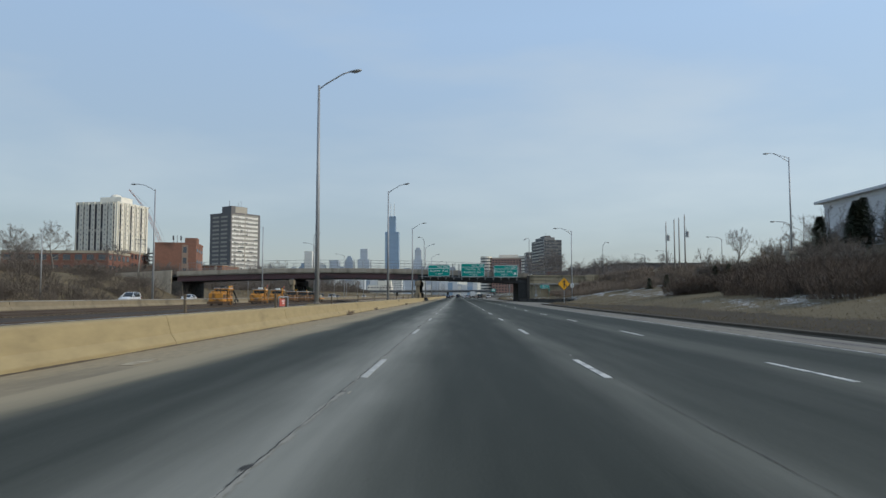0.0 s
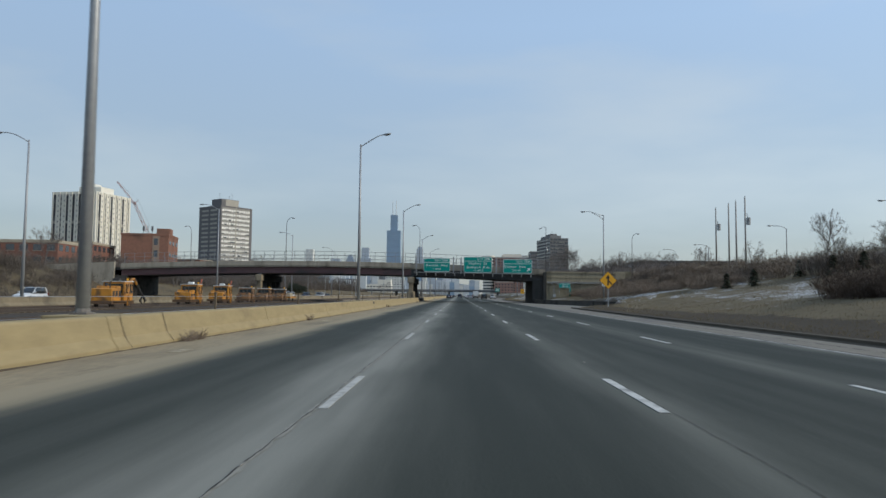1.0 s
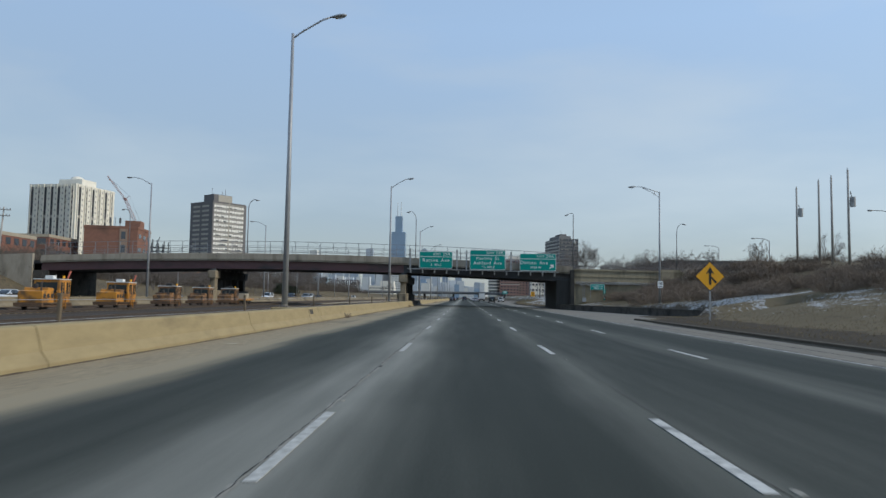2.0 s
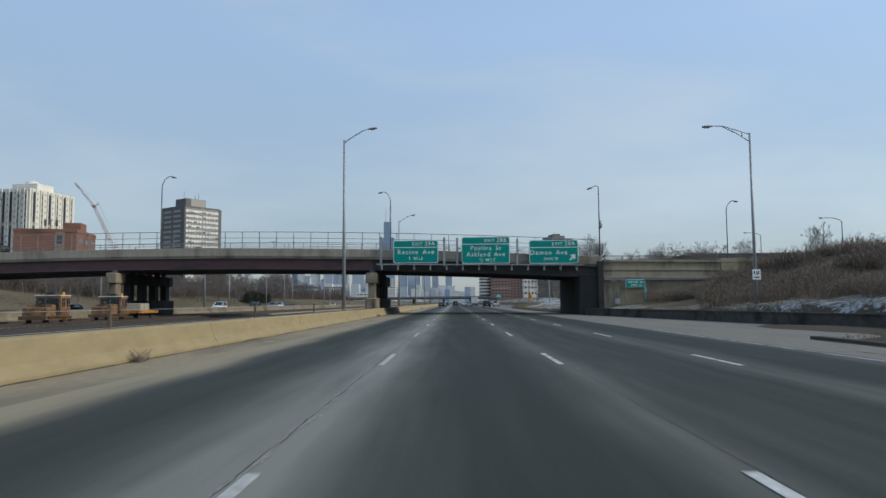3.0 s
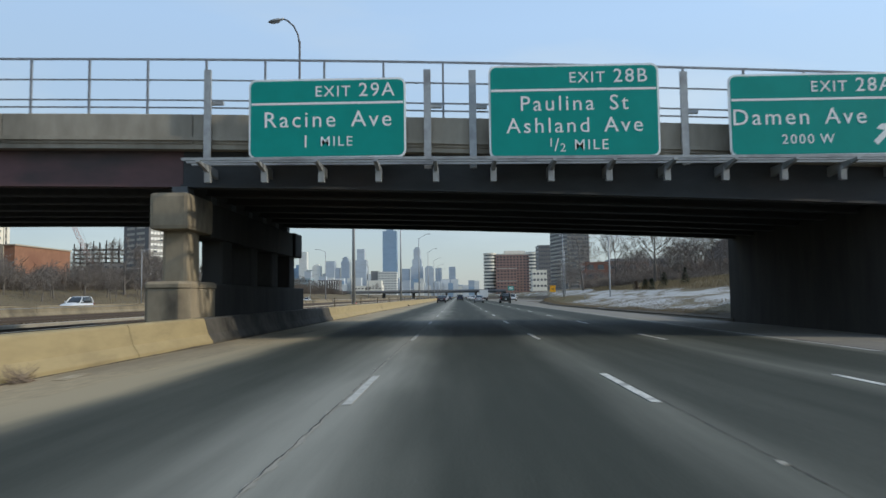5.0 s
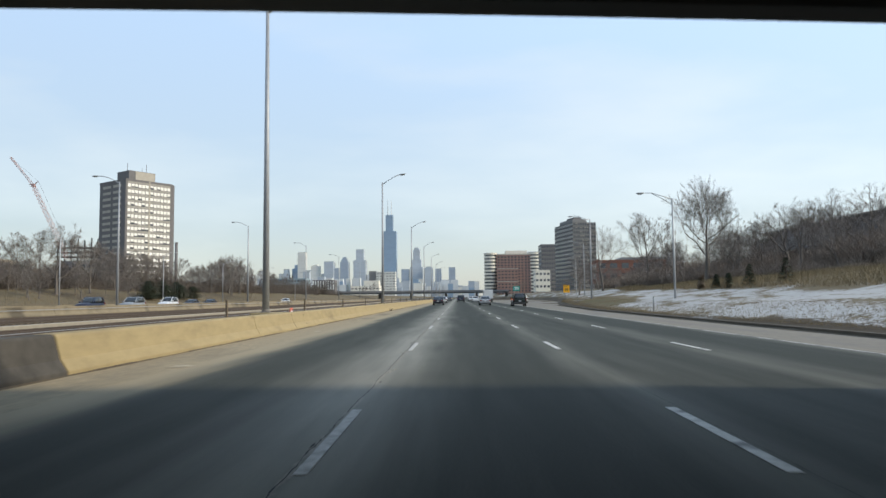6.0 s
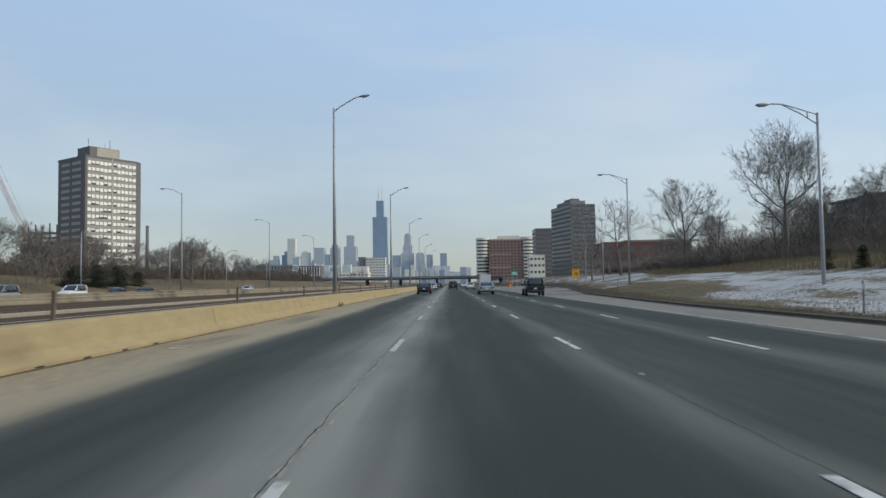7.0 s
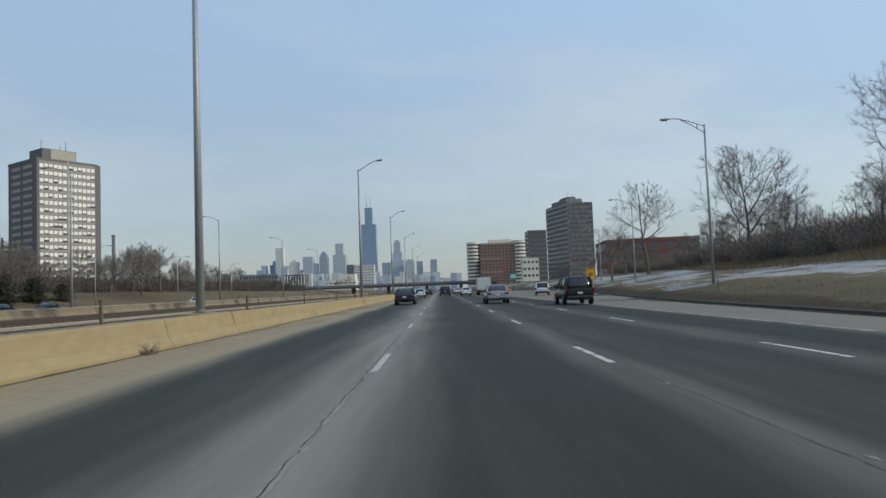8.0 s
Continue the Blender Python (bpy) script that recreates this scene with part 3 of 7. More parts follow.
def crack(x0, y0, y1, amp, width, seed, lift=0.0055):
    rnd = random.Random(seed)
    s = Shape()
    y, dx, left, right = y0, 0.0, [], []
    while y < y1:
        dx = dx * 0.8 + rnd.uniform(-amp, amp)
        w = width * rnd.uniform(0.15, 1.9)
        if noise.noise(Vector((y * 2.3, x0, seed))) > 0.12:
            w = 0.0008
        left.append((x0 + dx - w - abs(rnd.gauss(0, width * 0.5)), y, fall(x0) + lift))
        right.append((x0 + dx + w + abs(rnd.gauss(0, width * 0.5)), y, fall(x0) + lift))
        y += rnd.uniform(0.035, 0.10)
    n = len(left)
    s.v = left + right
    s.f = [(i, n + i, n + i + 1, i + 1) for i in range(n - 1)]
    return s


M_SPALL = material("pale_chipped_concrete", (0.33, 0.315, 0.27), (0.2, 0.19, 0.165), 18, 0.9, 0.3)
part("joint_edge", crack(-1.915, -20, 330, 0.007, 0.02, 9, 0.0042), M_SPALL, road, "pale chipped edge of the joint")
part("joint", crack(-1.925, -20, 330, 0.009, 0.0045, 1), M_CRACK, road, "ragged dark longitudinal joint")
part("joint", crack(10.35, -20, 104, 0.004, 0.022, 5), M_CRACK, shoulder_right, "dark seam in the shoulder")
part("joint", crack(9.32, -20, 158, 0.004, 0.016, 6), M_CRACK, shoulder_right, "dark seam in the shoulder")
part("joint", crack(1.93, -20, 330, 0.008, 0.0026, 2), M_CRACK, road, "fine dark longitudinal joint")

# chipped spots along the joints
chips = random.Random(17)
for k in range(130):
    x, y = chips.choice((-1.93, -1.93, 1.95)), -6 + 2.5 * k + chips.uniform(-2, 2)
    dark = chips.random() < 0.2
    rim = []
    lx, ly = chips.uniform(0.015, 0.05), chips.uniform(0.04, 0.14)
    for i in range(9):
        a = 2 * math.pi * i / 9
        r = chips.uniform(0.55, 1.15)
        rim.append((r * lx * math.cos(a), r * ly * math.sin(a)))
    spot = Shape().loft([[(px, py, -0.01) for px, py in rim], [(px * 0.94, py * 0.94, 0.0) for px, py in rim]])
    part("spall", spot, M_CRACK if dark else M_SPALL, road, "dark chipped spot" if dark else "pale chipped spot", m=pose(x + chips.uniform(-0.06, 0.12), y, fall(x) + 0.0065))

# ---- median barrier ----
def barrier_profile(w=0.0):
    return [(-8.3 - w, -0.3), (-7.5, -0.3), (-7.5, 0.08), (-7.64, 0.28), (-7.75, 0.69), (-7.79, 0.73), (-8.15 - w, 0.73), (-8.3 - w, 0.69)]


median = thing("median_barrier", "ochre concrete highway median barrier, stained and chipped", "barrier", kind="structure")
seg_len = 12.19
seg = Shape().prism(barrier_profile(), 0.015, seg_len - 0.015).mesh("barrier_segment", M_BARRIER, False, 0.025)
for i in range(-4, 60):
    if i not in (12, 13):
        part("barrier_segment", seg, None, median, m=pose(0, 6.2 + seg_len * i, 0))
# under the overpass the barrier's dark colour holds grime and the deck's shade
part("barrier_segment", Shape().prism(barrier_profile(), 152.495, 157.2), M_BARRIER, median, bevel=0.025)
part("barrier_segment", Shape().prism(barrier_profile(), 157.22, 164.655), M_DARKCON, median, "barrier segment darkened by grime and painted shade", bevel=0.025)
part("barrier_segment", Shape().prism(barrier_profile(), 164.685, 176.845), M_DARKCON, median, "barrier segment darkened by grime and painted shade", bevel=0.025)

M_WORNMARK = material("worn_tan_patch", (0.44, 0.385, 0.28), (0.31, 0.265, 0.19), 7, 0.9, 0.15, stain=(0.27, 0.22, 0.15), stain_scale=2.5, stain_low=0.45, stain_high=0.6)
# dirt and grit swept against the foot of the barrier
M_GRIT = material("dark_gutter_grit", (0.07, 0.055, 0.04), (0.12, 0.095, 0.065), 12, 0.95, 0.3)
grit = Shape()
rows_of_grit = []
for i in range(900):
    y = -40 + 0.42 * i
    w = max(0.012, 0.05 + 0.09 * noise.noise(Vector((y * 0.35, 3, 0))) + 0.05 * noise.noise(Vector((y * 1.7, 8, 0))))
    rows_of_grit.append([(-7.53, y, -0.02), (-7.5 + w, y, -0.02), (-7.5 + w * 0.8, y, 0.004), (-7.52, y, 0.006 + 0.25 * w)])
grit.loft(rows_of_grit)
solid("gutter_grit", grit, M_GRIT, "dark grit along the foot of the median barrier", "grit", "structure")

# drain slots, a grey overpainted patch and worn paint on the left shoulder
for k in range(7):
    part("drain_slot", Shape().box(-7.6, -7.495, -0.13, 0.13, 0.0, 0.05), M_CRACK, median, "dark drain slot", m=pose(0, 199.5 + 1.55 * k, 0))
part("paint_patch", Shape().loft([[(-7.68, -0.36, 0.42), (-7.668, -0.36, 0.42), (-7.668, 0.36, 0.42), (-7.68, 0.36, 0.42)], [(-7.74, -0.36, 0.64), (-7.726, -0.36, 0.64), (-7.726, 0.36, 0.64), (-7.74, 0.36, 0.64)]]), M_DARKCON, median, "grey overpainted patch", m=pose(0, 89.3, 0))
for k in range(16):
    y = 14 + 15 * k + random.uniform(-2, 2)
    w, l = random.uniform(0.10, 0.2), random.uniform(0.5, 1.3)
    part("worn_mark", Shape().prism([(-w, 0), (w * 0.6, 0), (w, 0), (w, 0.005), (-w * 0.4, 0.005), (-w, 0.004)], 0, l), M_WORNMARK, shoulder_left, "worn pale mark", m=pose(random.uniform(-6.9, -6.0), y, 0, 0, 0, random.uniform(-12, 12)))

# ---- the overpass ----
BX0, BX1, BY0, BY1 = -63.5, 15.6, 159.0, 172.5


def crown(x):
    """Top of the overpass parapet."""
    return 7.62 - 0.00062 * (x + 30) ** 2


def bent(x0, x1, y0, y1, lo, hi, step=3.0):
    """A bar along x that follows the crown, from crown+lo to crown+hi."""
    n = max(2, int((x1 - x0) / step))
    s = Shape()
    s.loft([[(x, y0, crown(x) + lo), (x, y1, crown(x) + lo), (x, y1, crown(x) + hi), (x, y0, crown(x) + hi)] for x in (x0 + (x1 - x0) * i / n for i in range(n + 1))])
    return s


M_STREET = material("old_street_asphalt", (0.09, 0.088, 0.085), (0.06, 0.059, 0.058), 5, 0.92, 0.2, stain=(0.12, 0.115, 0.105), stain_scale=0.3)
for x0, x1, z in ((-150, BX0 - 0.05, crown(BX0) - 0.95), (BX1 + 0.05, 110, crown(BX1) - 0.9)):
    solid("upper_street", Shape().box(x0, x1, BY0 + 0.6, BY1 - 0.6, z - 0.5, z), M_STREET, "grey asphalt street carried by the overpass", "street", "structure")
M_STEEL_BLACK = material("near_black_steel", (0.058, 0.061, 0.062), (0.04, 0.042, 0.043), 2.5, 0.75, 0.1, stain=(0.06, 0.05, 0.046), stain_scale=0.5, stretch=(0.4, 1, 1))
over = thing("overpass", "weathered concrete and maroon steel street overpass", "bridge", kind="structure")
part("deck", bent(BX0, BX1, BY0 - 0.25, BY1 + 0.25, -1.35, -0.95), M_CONCRETE, over)
part("road_surface", bent(BX0, BX1, BY0 + 0.12, BY1 - 0.12, -0.95, -0.91), M_STREET, over, "worn asphalt street surface")
for y in (BY0 - 0.3, BY1 - 0.05):
    for k in range(13):
        x0 = BX0 + k * (BX1 - BX0) / 13
        part("parapet", bent(x0 + 0.012, x0 + (BX1 - BX0) / 13 - 0.012, y, y + 0.35, -1.20, -0.25), M_CONCRETE, over, bevel=0.03)
    part("parapet_ledge", bent(BX0, BX1, y - 0.08, y + 0.43, -1.10, -0.98), M_CONCRETE, over)
for i in range(7):
    y = BY0 + 0.15 + i * (BY1 - BY0 - 0.5) / 6
    # front girder is maroon left of the pier; all other lengths are darker
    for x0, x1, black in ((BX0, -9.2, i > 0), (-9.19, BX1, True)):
        mat, what = (M_STEEL_BLACK if x0 > BX0 else M_STEEL_DARK, "dark steel girder") if black else (M_GIRDER, "maroon steel plate girder")
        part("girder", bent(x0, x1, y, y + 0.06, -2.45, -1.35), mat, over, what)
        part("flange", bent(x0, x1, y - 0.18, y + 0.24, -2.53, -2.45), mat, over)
# railing on both parapets: posts about every 2.1 m and four rails
for y in (BY0 - 0.12, BY1 + 0.12):
    for h, r in ((1.56, 0.03), (0.89, 0.022), (0.24, 0.022), (0.0, 0.022)):
        part("rail", bent(BX0 + 0.5, BX1 - 0.3, y - r, y + r, h - r, h + r), M_RAILING, over)
    post_mesh = Shape().box(-0.032, 0.032, -0.032, 0.032, -0.26, 1.58).mesh("railing_post", M_RAILING)
    x = BX0 + 0.6
    while x < BX1:
        part("railing_post", post_mesh, None, over, m=pose(x, y, crown(x) - 0.01))
        x += 1.88


# sooty concrete whose colour also carries the shade under the deck
M_SOOT_SHADE = material("sooty_shade_concrete", (0.062, 0.06, 0.055), (0.04, 0.039, 0.037), 1.5, 0.95, 0.15, stain=(0.075, 0.07, 0.06), stain_scale=0.8, stain_low=0.6, stain_high=0.8, stretch=(1, 1, 0.2))
M_PIER = material("tan_stained_pier_concrete", (0.33, 0.275, 0.195), (0.23, 0.19, 0.135), 2.2, 0.9, 0.2, stain=(0.08, 0.07, 0.055), stain_scale=0.7, stain_low=0.5, stain_high=0.7, stretch=(1, 1, 0.5))


def pier(px, label):
    """A crash wall with a rounded nose, a row of columns and a cap beam that ends in chipped blocks."""
    p = thing("bridge_pier", label, "bridge pier", kind="structure", group="piers of the overpass")
    top = crown(px) - 2.82
    nose = [(px - 0.66, BY0 + 1.2), (px - 0.66, BY0 - 1.0), (px - 0.5, BY0 - 1.25), (px + 0.45, BY0 - 1.25), (px + 0.72, BY0 - 0.95), (px + 0.72, BY0 + 1.2)]
    part("crash_wall", Shape().loft([[(x, y, z) for x, y in nose] for z in (-0.4, 1.62)]), M_PIER, p, bevel=0.05)
    part("crash_wall_coping", Shape().loft([[(px + (x - px) * k, BY0 + (y - BY0) * k, z) for x, y in nose] for z, k in ((1.62, 1.03), (1.74, 1.03), (1.82, 0.96))]), M_PIER, p, bevel=0.02)
    # parts under the deck: soot plus the deck's shade, both in the colour
    part("crash_wall", Shape().box(px - 0.6, px + 0.7, BY0 + 1.2, BY1 + 1.2, -0.4, 1.78), M_SOOT_SHADE, p, "sooty concrete crash wall with painted shade", bevel=0.08)
    part("cap_beam", Shape().box(px - 0.52, px + 0.52, BY0 + 1.3, BY1 - 0.4, top - 1.2, top - 0.05), M_SOOT_SHADE, p, bevel=0.04)
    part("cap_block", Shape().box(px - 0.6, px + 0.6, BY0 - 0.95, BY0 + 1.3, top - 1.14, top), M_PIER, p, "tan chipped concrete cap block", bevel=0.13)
    part("cap_block", Shape().box(px - 0.6, px + 0.66, BY1 - 0.5, BY1 + 1.0, top - 1.2, top), M_SOOT_SHADE, p, "sooty concrete cap block with painted shade", bevel=0.1)
    for i in range(5):
        y = BY0 + 0.1 + i * (BY1 - BY0 - 0.2) / 4
        # only the front column stays tan; the others have the shade painted in
        part("column", Shape().box(px - 0.4, px + 0.4, y - 0.55, y + 0.55, 1.7, top - 1.1), M_PIER if i == 0 else M_SOOT_SHADE, p, bevel=0.12)
    for i in range(7):
        y = BY0 + 0.18 + i * (BY1 - BY0 - 0.5) / 6
        part("bearing", Shape().box(px - 0.25, px + 0.25, y - 0.28, y + 0.28, top - 0.06, top + 0.3), M_STEEL_DARK, p)
    return p


pier(-9.2, "concrete overpass pier behind the median barrier")
pier(-37.4, "concrete overpass pier beside the rail tracks")

# right abutment: the dark wall under the deck, and the panelled wing wall
ab = thing("abutment", "sooty, shade-darkened concrete overpass abutment with panelled wing wall", "abutment", kind="structure")
# wall and pilaster: blocked light under the deck is coloured in with the soot
part("abutment_wall", Shape().box(13.22, 15.3, BY0 - 0.2, BY1 + 0.5, -0.4, crown(13) - 2.36), M_SOOT_SHADE, ab, "abutment wall black with soot and painted shade", bevel=0.04)
part("end_pilaster", Shape().box(15.15, 15.75, BY0 - 0.75, BY0 - 0.2, -0.3, 5.6), M_SOOT_SHADE, ab, bevel=0.05)
for k in range(9):
    x0 = 15.75 + 2.6 * k
    ribbed = Shape().box(x0 + 0.03, x0 + 2.55, BY0 - 0.35, BY0 + 0.1, 0, 3.5)
    for r in range(15):
        ribbed.box(x0 + 0.26 + r * 0.14, x0 + 0.33 + r * 0.14, BY0 - 0.375, BY0 - 0.345, 0.1, 3.2)
    part("wing_panel", ribbed, M_PANEL, ab, "tan ribbed concrete panel")
    part("pilaster_strip", Shape().box(x0 - 0.12, x0 + 0.12, BY0 - 0.42, BY0 - 0.35, 0, 3.5), M_PANEL, ab)
part("wing_beam", Shape().loft([[(x, BY0 - 0.6, z0), (x, BY0 + 0.2, z0), (x, BY0 + 0.2, z1), (x, BY0 - 0.6, z1)] for x, z0, z1 in ((15.75, 3.5, 5.5), (27, 3.5, 5.35), (39, 3.5, 5.2))]), M_PANEL, ab, "stained concrete wing wall beam", bevel=0.04)
part("wing_ledge", Shape().loft([[(x, BY0 - 0.68, z), (x, BY0 - 0.58, z), (x, BY0 - 0.58, z + 0.1), (x, BY0 - 0.68, z + 0.1)] for x, z in ((15.75, 4.62), (39, 4.35))]), M_PANEL, ab, bevel=0.02)
part("wing_coping", Shape().loft([[(x, BY0 - 0.75, z0), (x, BY0 + 0.25, z0), (x, BY0 + 0.25, z0 + 0.25), (x, BY0 - 0.75, z0 + 0.25)] for x, z0 in ((15.75, 5.5), (27, 5.35), (39, 5.2))]), M_PANEL, ab, bevel=0.03)
part("rail", Shape().tube([(15.8, BY0 - 0.3, 6.16), (39, BY0 - 0.3, 5.86)], 0.045, 6), M_DARKPOLE, ab)
for k in range(13):
    x = 16 + 1.85 * k
    part("railing_post", Shape().box(x - 0.04, x + 0.04, BY0 - 0.34, BY0 - 0.26, 5.4, 6.17 - 0.013 * (x - 15.8)), M_DARKPOLE, ab)
for k, z in enumerate((3.58, 3.72, 3.86)):
    part("conduit", Shape().tube([(15.9, BY0 - 0.68, z), (33, BY0 - 0.68, z - 0.05)], 0.045, 6), M_GALV, ab, "grey conduit pipe")
for k, x in enumerate((17.0, 17.25, 18.1)):
    part("conduit", Shape().tube([(x - 0.5, BY0 - 0.68, 3.45), (x - 0.15, BY0 - 0.68, 3.4), (x, BY0 - 0.6, 3.15), (x, BY0 - 0.5, 1.0 + 0.6 * (k == 2))], 0.045, 6), M_GALV, ab, "grey conduit pipe")
part("junction_box", Shape().box(16.9, 17.45, BY0 - 0.68, BY0 - 0.40, 0.98, 1.55), M_GALV, ab, "grey metal junction box", bevel=0.02)
part("wall_stub", Shape().box(28.3, 31.0, BY0 - 0.72, BY0 + 0.25, 4.4, 5.78), M_PANEL, ab, "pale raised end of the wing wall", bevel=0.04)
part("end_post", Shape().box(31.6, 32.08, BY0 - 0.8, BY0 - 0.3, 3.2, 5.92), M_CONCRETE, ab, "pale concrete end post", bevel=0.03)
# left abutment
ab2 = thing("abutment", "concrete abutment at the far end of the overpass", "abutment", kind="structure")
part("abutment_wall", Shape().box(BX0 - 1.2, BX0 + 1.2, BY0 - 0.1, BY1 + 0.3, -0.2, crown(BX0) - 2.5), M_DARKCON, ab2)
part("wing_wall", Shape().prism([(BX0 - 14, 3.6), (BX0 - 1.2, 0.0), (BX0 - 1.2, crown(BX0) + 0.02), (BX0 - 14, crown(BX0) - 0.6)], BY0 - 0.35, BY0 + 0.15), M_CONCRETE, ab2)

# ---- guide signs on the overpass ----
GY = 158.25


def guide_sign(x0, x1, z0, z1, split, tab, rows, arrow=False):
    cx = (x0 + x1) / 2
    w, h = x1 - x0, z1 - z0
    g = thing("guide_sign", "green highway exit sign with white lettering on the overpass", "road sign", pose(cx, GY, z0), "exit signs on the overpass")

    def rounded(w, h, r, o=0.0):
        pts = []
        for sx, sz, a0 in ((1, 0, -90), (1, 1, 0), (-1, 1, 90), (-1, 0, 180)):
            for i in range(5):
                a = radians(a0 + 22.5 * i)
                pts.append((sx * (w / 2 - r) + r * math.cos(a), (r if sz == 0 else h - r) + r * math.sin(a) + o))
        return pts

    part("panel", Shape().prism(rounded(w, h, 0.22), 0.0, 0.06), M_SIGNWHITE, g, "white border")
    part("face", Shape().prism([(x, z + 0.06) for x, z in rounded(w - 0.12, h - 0.12, 0.18)], -0.008, 0.0), M_GREEN, g, "green reflective face")
    part("rule", Shape().box(-w / 2 + 0.08, w / 2 - 0.08, -0.014, -0.008, split - 0.035, split + 0.035), M_SIGNWHITE, g)
    flat = pose(0, 0, 0, 90, 0, 0)
    word, number = tab.split()
    zt = (split + h) / 2
    digits = written(number, 0.60, M_SIGNWHITE, g, pose(w / 2 - 0.34, -0.013, zt) @ flat, "RIGHT", spacing=1.18, bold=0.002)
    wide = -digits["ends"][0]
    written(word, 0.47, M_SIGNWHITE, g, pose(w / 2 - 0.34 - wide - 0.26, -0.013, zt - 0.03) @ flat, "RIGHT", spacing=1.2, bold=0.002)
    for text, size, z, dx in rows:
        written(text, size, M_SIGNWHITE, g, pose(dx, -0.013, z) @ flat, spacing=1.22, bold=0.001)
    if arrow:
        a = Shape()
        m = pose(w / 2 - 0.62, 0, 0.66, 0, 45, 0) @ Matrix.Scale(0.84, 4)
        a.prism([(-0.1, -0.5), (0.1, -0.5), (0.1, 0.05), (0.34, -0.1), (0.34, 0.14), (0, 0.5), (-0.34, 0.14), (-0.34, -0.1), (-0.1, 0.05)], -0.016, -0.008, m)
        part("arrow", a, M_SIGNWHITE, g, "white slanting arrow")
    for i in range(3):
        x = -w / 2 + w * (i + 0.5) / 3
        part("backing_beam", Shape().box(x - 0.05, x + 0.05, 0.06, 0.2, 0.05, h - 0.05), M_ALU, g)
    return g


guide_sign(-6.83, -2.0, 5.53, 8.0, 1.70, "EXIT 29A", [("Racine  Ave", 0.70, 1.18, 0), ("MILE", 0.43, 0.50, 0.28), ("1", 0.54, 0.50, -0.66)])
guide_sign(0.54, 5.72, 5.42, 8.30, 2.10, "EXIT 28B", [("Paulina  St", 0.66, 1.66, 0), ("Ashland  Ave", 0.66, 0.98, 0), ("MILE", 0.45, 0.38, 0.5), ("1", 0.36, 0.46, -0.72), ("/", 0.56, 0.38, -0.55), ("2", 0.36, 0.30, -0.36)])
guide_sign(7.81, 13.07, 5.36, 7.89, 1.74, "EXIT 28A", [("Damen  Ave", 0.70, 1.18, -0.55), ("2000 W", 0.42, 0.50, -0.3)], True)

# walkway and hangers that carry the signs
rack = thing("sign_walkway", "galvanised catwalk with brackets below the exit signs", "catwalk")
for y in (GY - 0.75, GY - 0.35, GY + 0.05):
    part("walkway_bar", Shape().loft([[(x, y - 0.05, 5.28 - 0.011 * x), (x, y + 0.05, 5.28 - 0.011 * x), (x, y + 0.05, 5.36 - 0.011 * x), (x, y - 0.05, 5.36 - 0.011 * x)] for x in (-8.6, 13.4)]), M_GALV, rack)
for i in range(13):
    x = -8.1 + i * 1.75
    z = 5.27 - 0.011 * x
    b = Shape().loft([[(x - 0.05, y, z - d), (x + 0.05, y, z - d), (x + 0.05, y, z), (x - 0.05, y, z)] for y, d in ((GY - 0.85, 0.06), (GY + 0.1, 0.22), (BY0 + 0.1, 0.30))])
    part("bracket", b, M_GALV, rack)
    part("bracket_foot", Shape().box(x - 0.09, x + 0.09, GY - 0.02, GY + 0.16, z - 0.52, z - 0.1), M_GALV, rack)
for x, hi in ((-8.2, 1.1), (-1.35, 1.2), (0.05, 1.2), (6.55, 1.3)):
    h = thing("sign_hanger", "upright galvanised steel beam carrying the exit signs", "beam", group="sign hangers")
    part("beam", Shape().box(x - 0.11, x + 0.11, GY + 0.22, GY + 0.30, 5.2, crown(x) + hi), M_GALV, h)
    part("beam_web", Shape().box(x - 0.015, x + 0.015, GY + 0.30, BY0 - 0.3, 5.2, crown(x) + hi), M_GALV, h)
    part("clamp", Shape().box(x - 0.06, x + 0.45, BY0 - 0.42, BY0 - 0.28, crown(x) + 0.02, crown(x) + 0.12), M_GALV, h)

# small street sign and mile plate on the wing wall
st = thing("street_sign", "small green street sign on the wing wall", "road sign", pose(18.95, BY0 - 1.35, 2.72))
part("panel", Shape().box(-1.02, 1.02, 0, 0.03, 0, 0.85), M_SIGNWHITE, st, bevel=0.01)
part("face", Shape().box(-0.99, 0.99, -0.006, 0, 0.03, 0.82), M_GREEN, st)
written("Leavitt St", 0.40, M_SIGNWHITE, st, pose(0, -0.01, 0.60, 90, 0, 0))
written("2200 W", 0.36, M_SIGNWHITE, st, pose(0.1, -0.01, 0.22, 90, 0, 0))
part("arm", Shape().box(-0.06, 0.06, 0.03, 1.1, 0.3, 0.42), M_GALV, st)
part("arm", Shape().box(0.5, 0.62, 0.03, 1.1, 0.3, 0.42), M_GALV, st)
mp = thing("mile_plate", "narrow green mile marker plate on the wing wall", "road sign", pose(19.98, BY0 - 1.25, 1.25))
part("panel", Shape().box(-0.16, 0.16, 0, 0.02, 0, 1.6), M_GREEN, mp)
for i, c in enumerate("280"):
    written(c, 0.42, M_SIGNWHITE, mp, pose(0, -0.006, 1.3 - 0.45 * i, 90, 0, 0))
part("arm", Shape().box(-0.05, 0.05, 0.02, 1.0, 0.9, 1.0), M_GALV, mp)

# ---- street lamps ----
def cobra_head(s):
    """A flattened cobra head along -x from the origin."""
    rings = []
